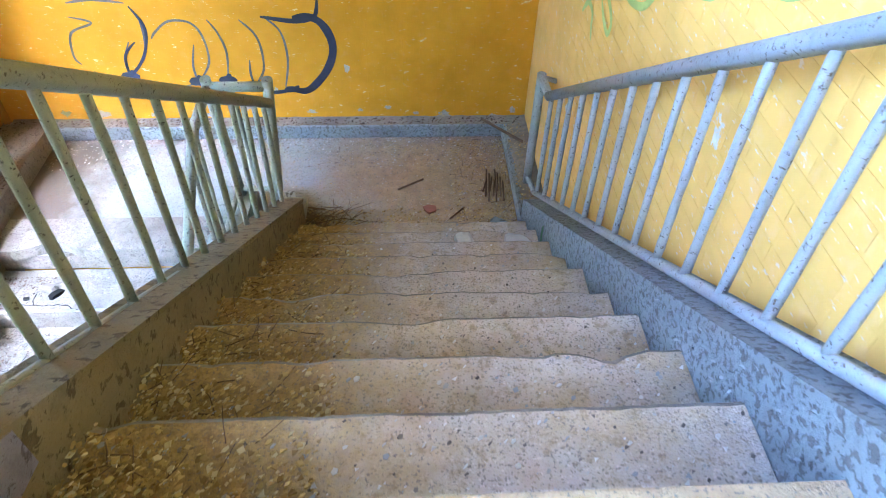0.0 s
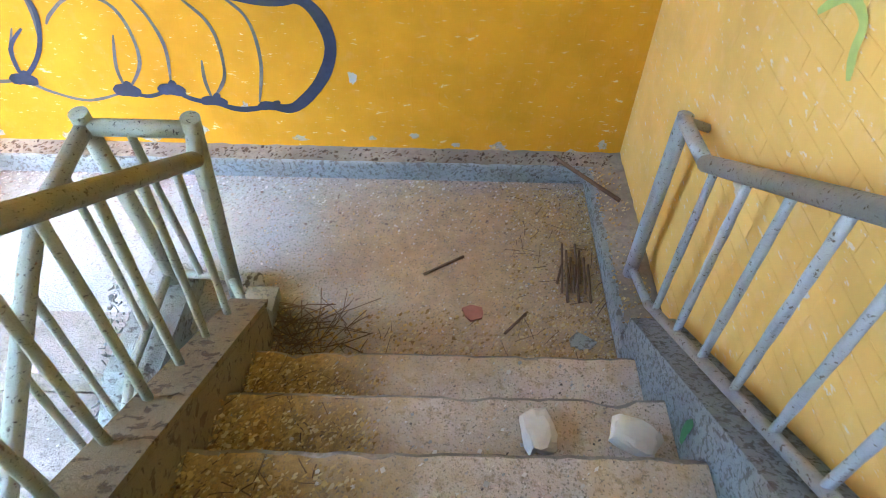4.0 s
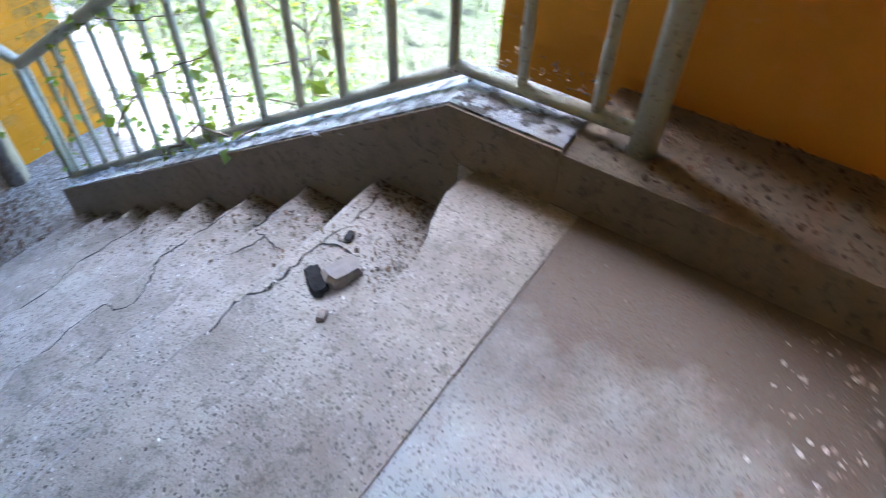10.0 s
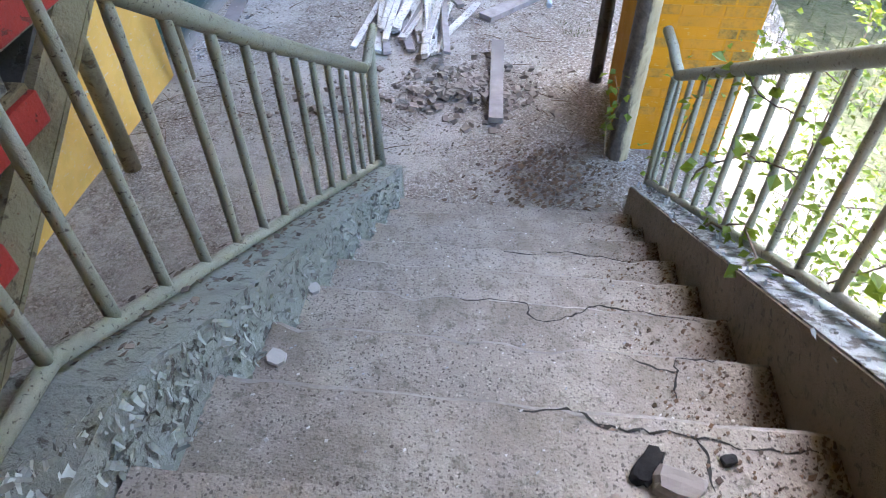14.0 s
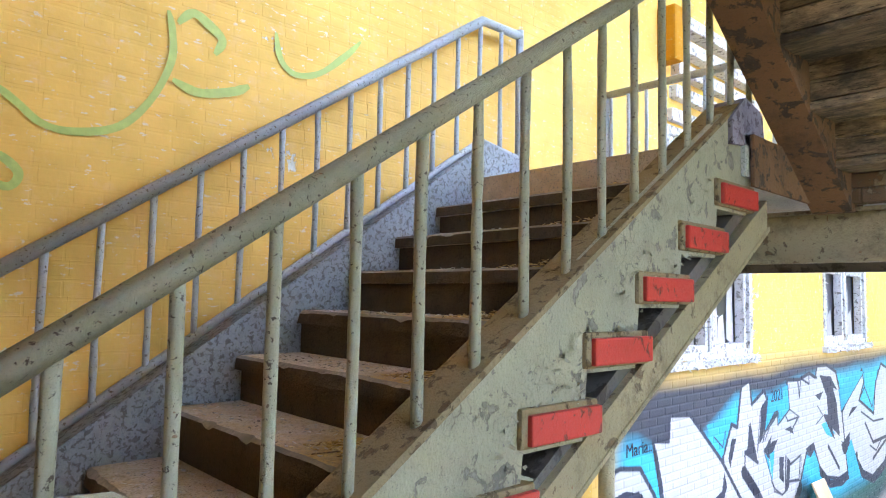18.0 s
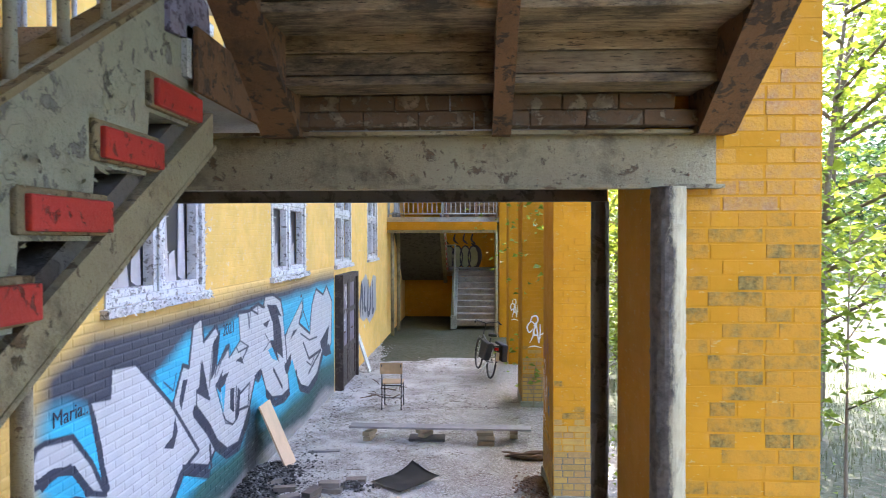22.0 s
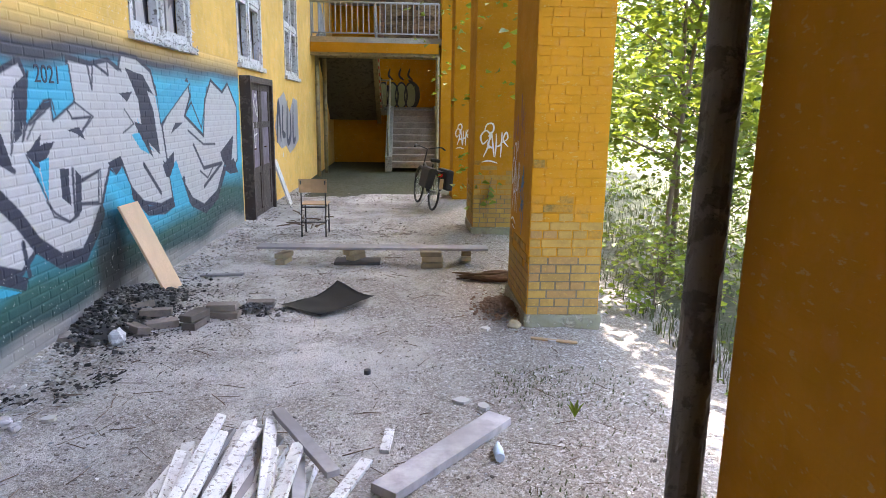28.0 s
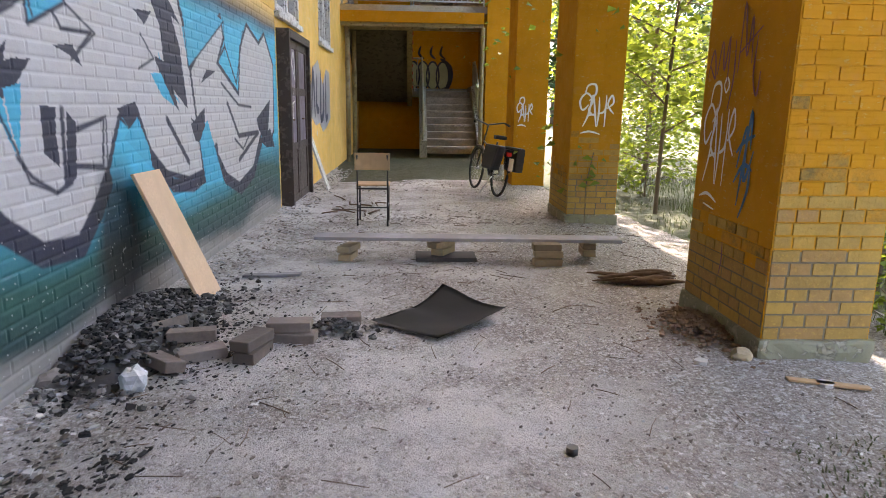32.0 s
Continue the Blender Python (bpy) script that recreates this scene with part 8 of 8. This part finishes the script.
def grass(name, n, x0, x1, y0, y1, h, seed, label):
    rng = random.Random(seed)
    v, f = [], []
    for _ in range(n):
        x, y = rng.uniform(x0, x1), rng.uniform(y0, y1)
        if noise.noise((x * 0.8, y * 0.8, 4)) < rng.uniform(-0.5, 0.4):
            continue
        z = -0.13 if x < -5.1 else (-0.09) * max(0, -3.6 - x) ** 1.2 - 0.02 + level(y)
        a, s = rng.uniform(0, 6.28), h * rng.uniform(0.4, 1.1)
        d, w = Vector((math.cos(a), math.sin(a), 0)), 0.003 + 0.003 * rng.random()
        p, e = Vector((x, y, z)), Vector((-math.sin(a), math.cos(a), 0)) * w
        m, t = p + Vector((0, 0, s * 0.6)) + d * s * 0.12, p + Vector((0, 0, s * 0.9)) + d * s * 0.5
        b = len(v)
        v += [tuple(p - e), tuple(p + e), tuple(m + e * 0.7), tuple(m - e * 0.7), tuple(t)]
        f += [(b, b + 1, b + 2, b + 3), (b + 3, b + 2, b + 4)]
    me = bpy.data.meshes.new(name)
    me.from_pydata(v, [], f)
    me.materials.append(M_GRASS)
    me.update()
    tagged(new(name, me), label, "grass", kind="stuff")


grass("meadow_grass", 26000, -11, -4.35, -20, -5.5, 0.2, 1, "long green and straw-coloured grass in the sun")
grass("meadow_grass", 14000, -10, -4.2, -5.5, 2.0, 0.16, 2, "straw-coloured grass beside the stairs")
grass("weed_tuft", 2600, -3.9, -2.9, -7.6, -5.9, 0.045, 3, "small weeds growing in the dusty floor")
grass("weed_tuft", 500, -3.9, -3.0, -12.3, -10.2, 0.035, 4, "thin moss and weeds between the piers")


def sprig(x, y, z, n, size, seed, label):
    rng = random.Random(seed)
    me = leaves([Vector((x + rng.gauss(0, 0.05), y + rng.gauss(0, 0.06), z + rng.gauss(0, 0.07))) for _ in range(n)], size, rng)
    me.materials.append(M_LEAF)
    ob = tagged(new("leaf_sprig", me), label, "plant")
    return ob


sp = holder("weed", (-3.31, -6.87, 0), "small broad-leaved weed growing from the floor", "plant")
for k in range(6):
    a = k * 1.05
    bm = bmesh.new()
    b = [Vector((0, 0, 0.0)), Vector((0.025 * math.cos(a), 0.025 * math.sin(a), 0.06)), Vector((0.05 * math.cos(a), 0.05 * math.sin(a), 0.09))]
    e = Vector((-math.sin(a), math.cos(a), 0)) * 0.012
    o = Vector((-3.31, -6.87, 0.0))
    q = [bm.verts.new(o + p) for p in (b[0], b[1] + e, b[2], b[1] - e)]
    bm.faces.new(q)
    bmesh.ops.solidify(bm, geom=bm.faces[:], thickness=0.002)
    part("leaf", bm, M_LEAF, sp)
vine = holder("vine", (-3.6, -12.6, 0), "small maple seedling growing beside a yellow pier", "plant")
rng = random.Random(9)
part("stem", tubem([(-3.5, -12.55, level(-12.6) - 0.02), (-3.48, -12.5, 0.4), (-3.55, -12.52, 0.75)], 0.005, 6), M_TRUNK, vine)
for k in range(11):
    me = leaves([Vector((-3.5 + rng.gauss(0, 0.14), -12.48 + rng.gauss(0, 0.04), 0.45 + rng.uniform(-0.1, 0.4)))], 0.13, rng)
    me.name = "leaf"
    me.materials.append(M_LEAF)
    lf = new("leaf", me)
    lf.parent = vine
rng = random.Random(12)
for k in range(5):
    bm = bmesh.new()
    y0 = -1.7 - 0.45 * k
    line = []
    for q in range(12):
        y = y0 - 0.09 * q
        line.append(Vector((-3.41 + 0.035 * noise.noise((q * 0.5, k, 0)), y, z2(y) + 0.17 + 0.05 * abs(noise.noise((q * 0.45, k, 3))) + 0.012 * max(0, q - 8) ** 1.5)))
    tube(bm, line, [0.005 - 0.0003 * q for q in range(12)], 5)
    thing("creeper_stem", bm, M_TRUNK, "thin brown stem creeping over the stair kerb", "plant")
rng = random.Random(77)
for k, line in enumerate((((-3.42, -3.95, 0.1), (-3.44, -3.7, 0.55), (-3.40, -3.4, 1.0), (-3.36, -3.2, 1.3), (-3.40, -2.95, 1.42), (-3.36, -2.7, 1.5), (-3.40, -2.4, 1.6)),
                          ((-3.43, -3.3, 0.6), (-3.36, -2.95, 1.0), (-3.41, -2.72, 1.25), (-3.35, -2.5, 1.38), (-3.40, -2.3, 1.5)),
                          ((-3.44, -2.9, 0.75), (-3.35, -2.68, 0.93), (-3.38, -2.45, 1.16), (-3.34, -2.2, 1.22), (-3.39, -1.95, 1.42), (-3.45, -1.8, 1.7)),
                          ((-3.2, -4.3, 0.0), (-3.16, -4.22, 0.3), (-3.2, -4.15, 0.5), (-3.15, -4.2, 0.66)))):
    v = holder("vine", line[0], "thin woody vine with fresh green leaves twining through the stair railing", "plant")
    pv = [Vector(p) for p in line]
    fine = [pv[a].lerp(pv[a + 1], u / 5) + Vector((0.02 * noise.noise((a, u * 0.7, k)), 0.03 * noise.noise((u * 0.7, a, k)), 0.02 * noise.noise((k, a, u * 0.7)))) for a in range(len(pv) - 1) for u in range(5)] + [pv[-1]]
    part("stem", tubem(fine, [0.006 - 0.004 * q / len(fine) for q in range(len(fine))], 6), M_TRUNK, v)
    for q in range(4, len(fine)):
        for _ in range(2 if k < 3 else 3):
            if rng.random() < 0.75:
                me = leaves([fine[q] + Vector((rng.gauss(0, 0.03), rng.gauss(0, 0.035), rng.gauss(0, 0.03)))], 0.062, rng)
                me.name = "leaf"
                me.materials.append(M_LEAF)
                new("leaf", me).parent = v
pts = []
for k in range(60):
    y = rng.uniform(-4.2, -1.8)
    pts.append(Vector((-3.42 + rng.gauss(0, 0.07), y, z2(y) + 0.25 + rng.random() ** 2 * 0.75)))
me = leaves(pts, 0.05, rng)
me.materials.append(M_LEAF)
tagged(new("creeper_leaves", me), "fresh green leaves creeping through the railing", "plant", kind="stuff")

# ---- the far end wall ----
M_PALEGREEN = plain("pale_green_spray", (0.38, 0.42, 0.26), 0.6, 20, 0.2, 0.1)
bmf, bml = bmesh.new(), bmesh.new()
for k in range(4):
    cx, cz = -1.62 - 0.3 * k, 2.1
    ring = [(cx + 0.19 * math.cos(a), cz + 0.42 * math.sin(a)) for a in np.linspace(0, 2 * math.pi, 21)]
    prism(bmf, ring[:-1], 1, YM + 0.006 + 0.002 * k, YM + 0.008 + 0.002 * k)
    stroke_mesh(bml, 0.05, ring, lambda p, o: (p.x, YM + o, p.y), 0.02)
for x in (-1.5, -1.85, -2.2, -2.5):
    stroke_mesh(bml, 0.07, [(x, 2.98), (x + 0.05, 2.75), (x - 0.1, 2.6)], lambda p, o: (p.x, YM + o, p.y), 0.021)
stroke_mesh(bml, 0.12, [(-2.45, 2.62), (-2.72, 2.4), (-2.78, 2.1), (-2.66, 1.75), (-2.4, 1.66)], lambda p, o: (p.x, YM + o, p.y), 0.022)
fg = thing("far_graffiti", bmf, M_PALEGREEN, "pale green bubble letters with black outlines on the far stair wall", "graffiti")
part("outline", bml, M_SPRAY, fg, "black sprayed outline")
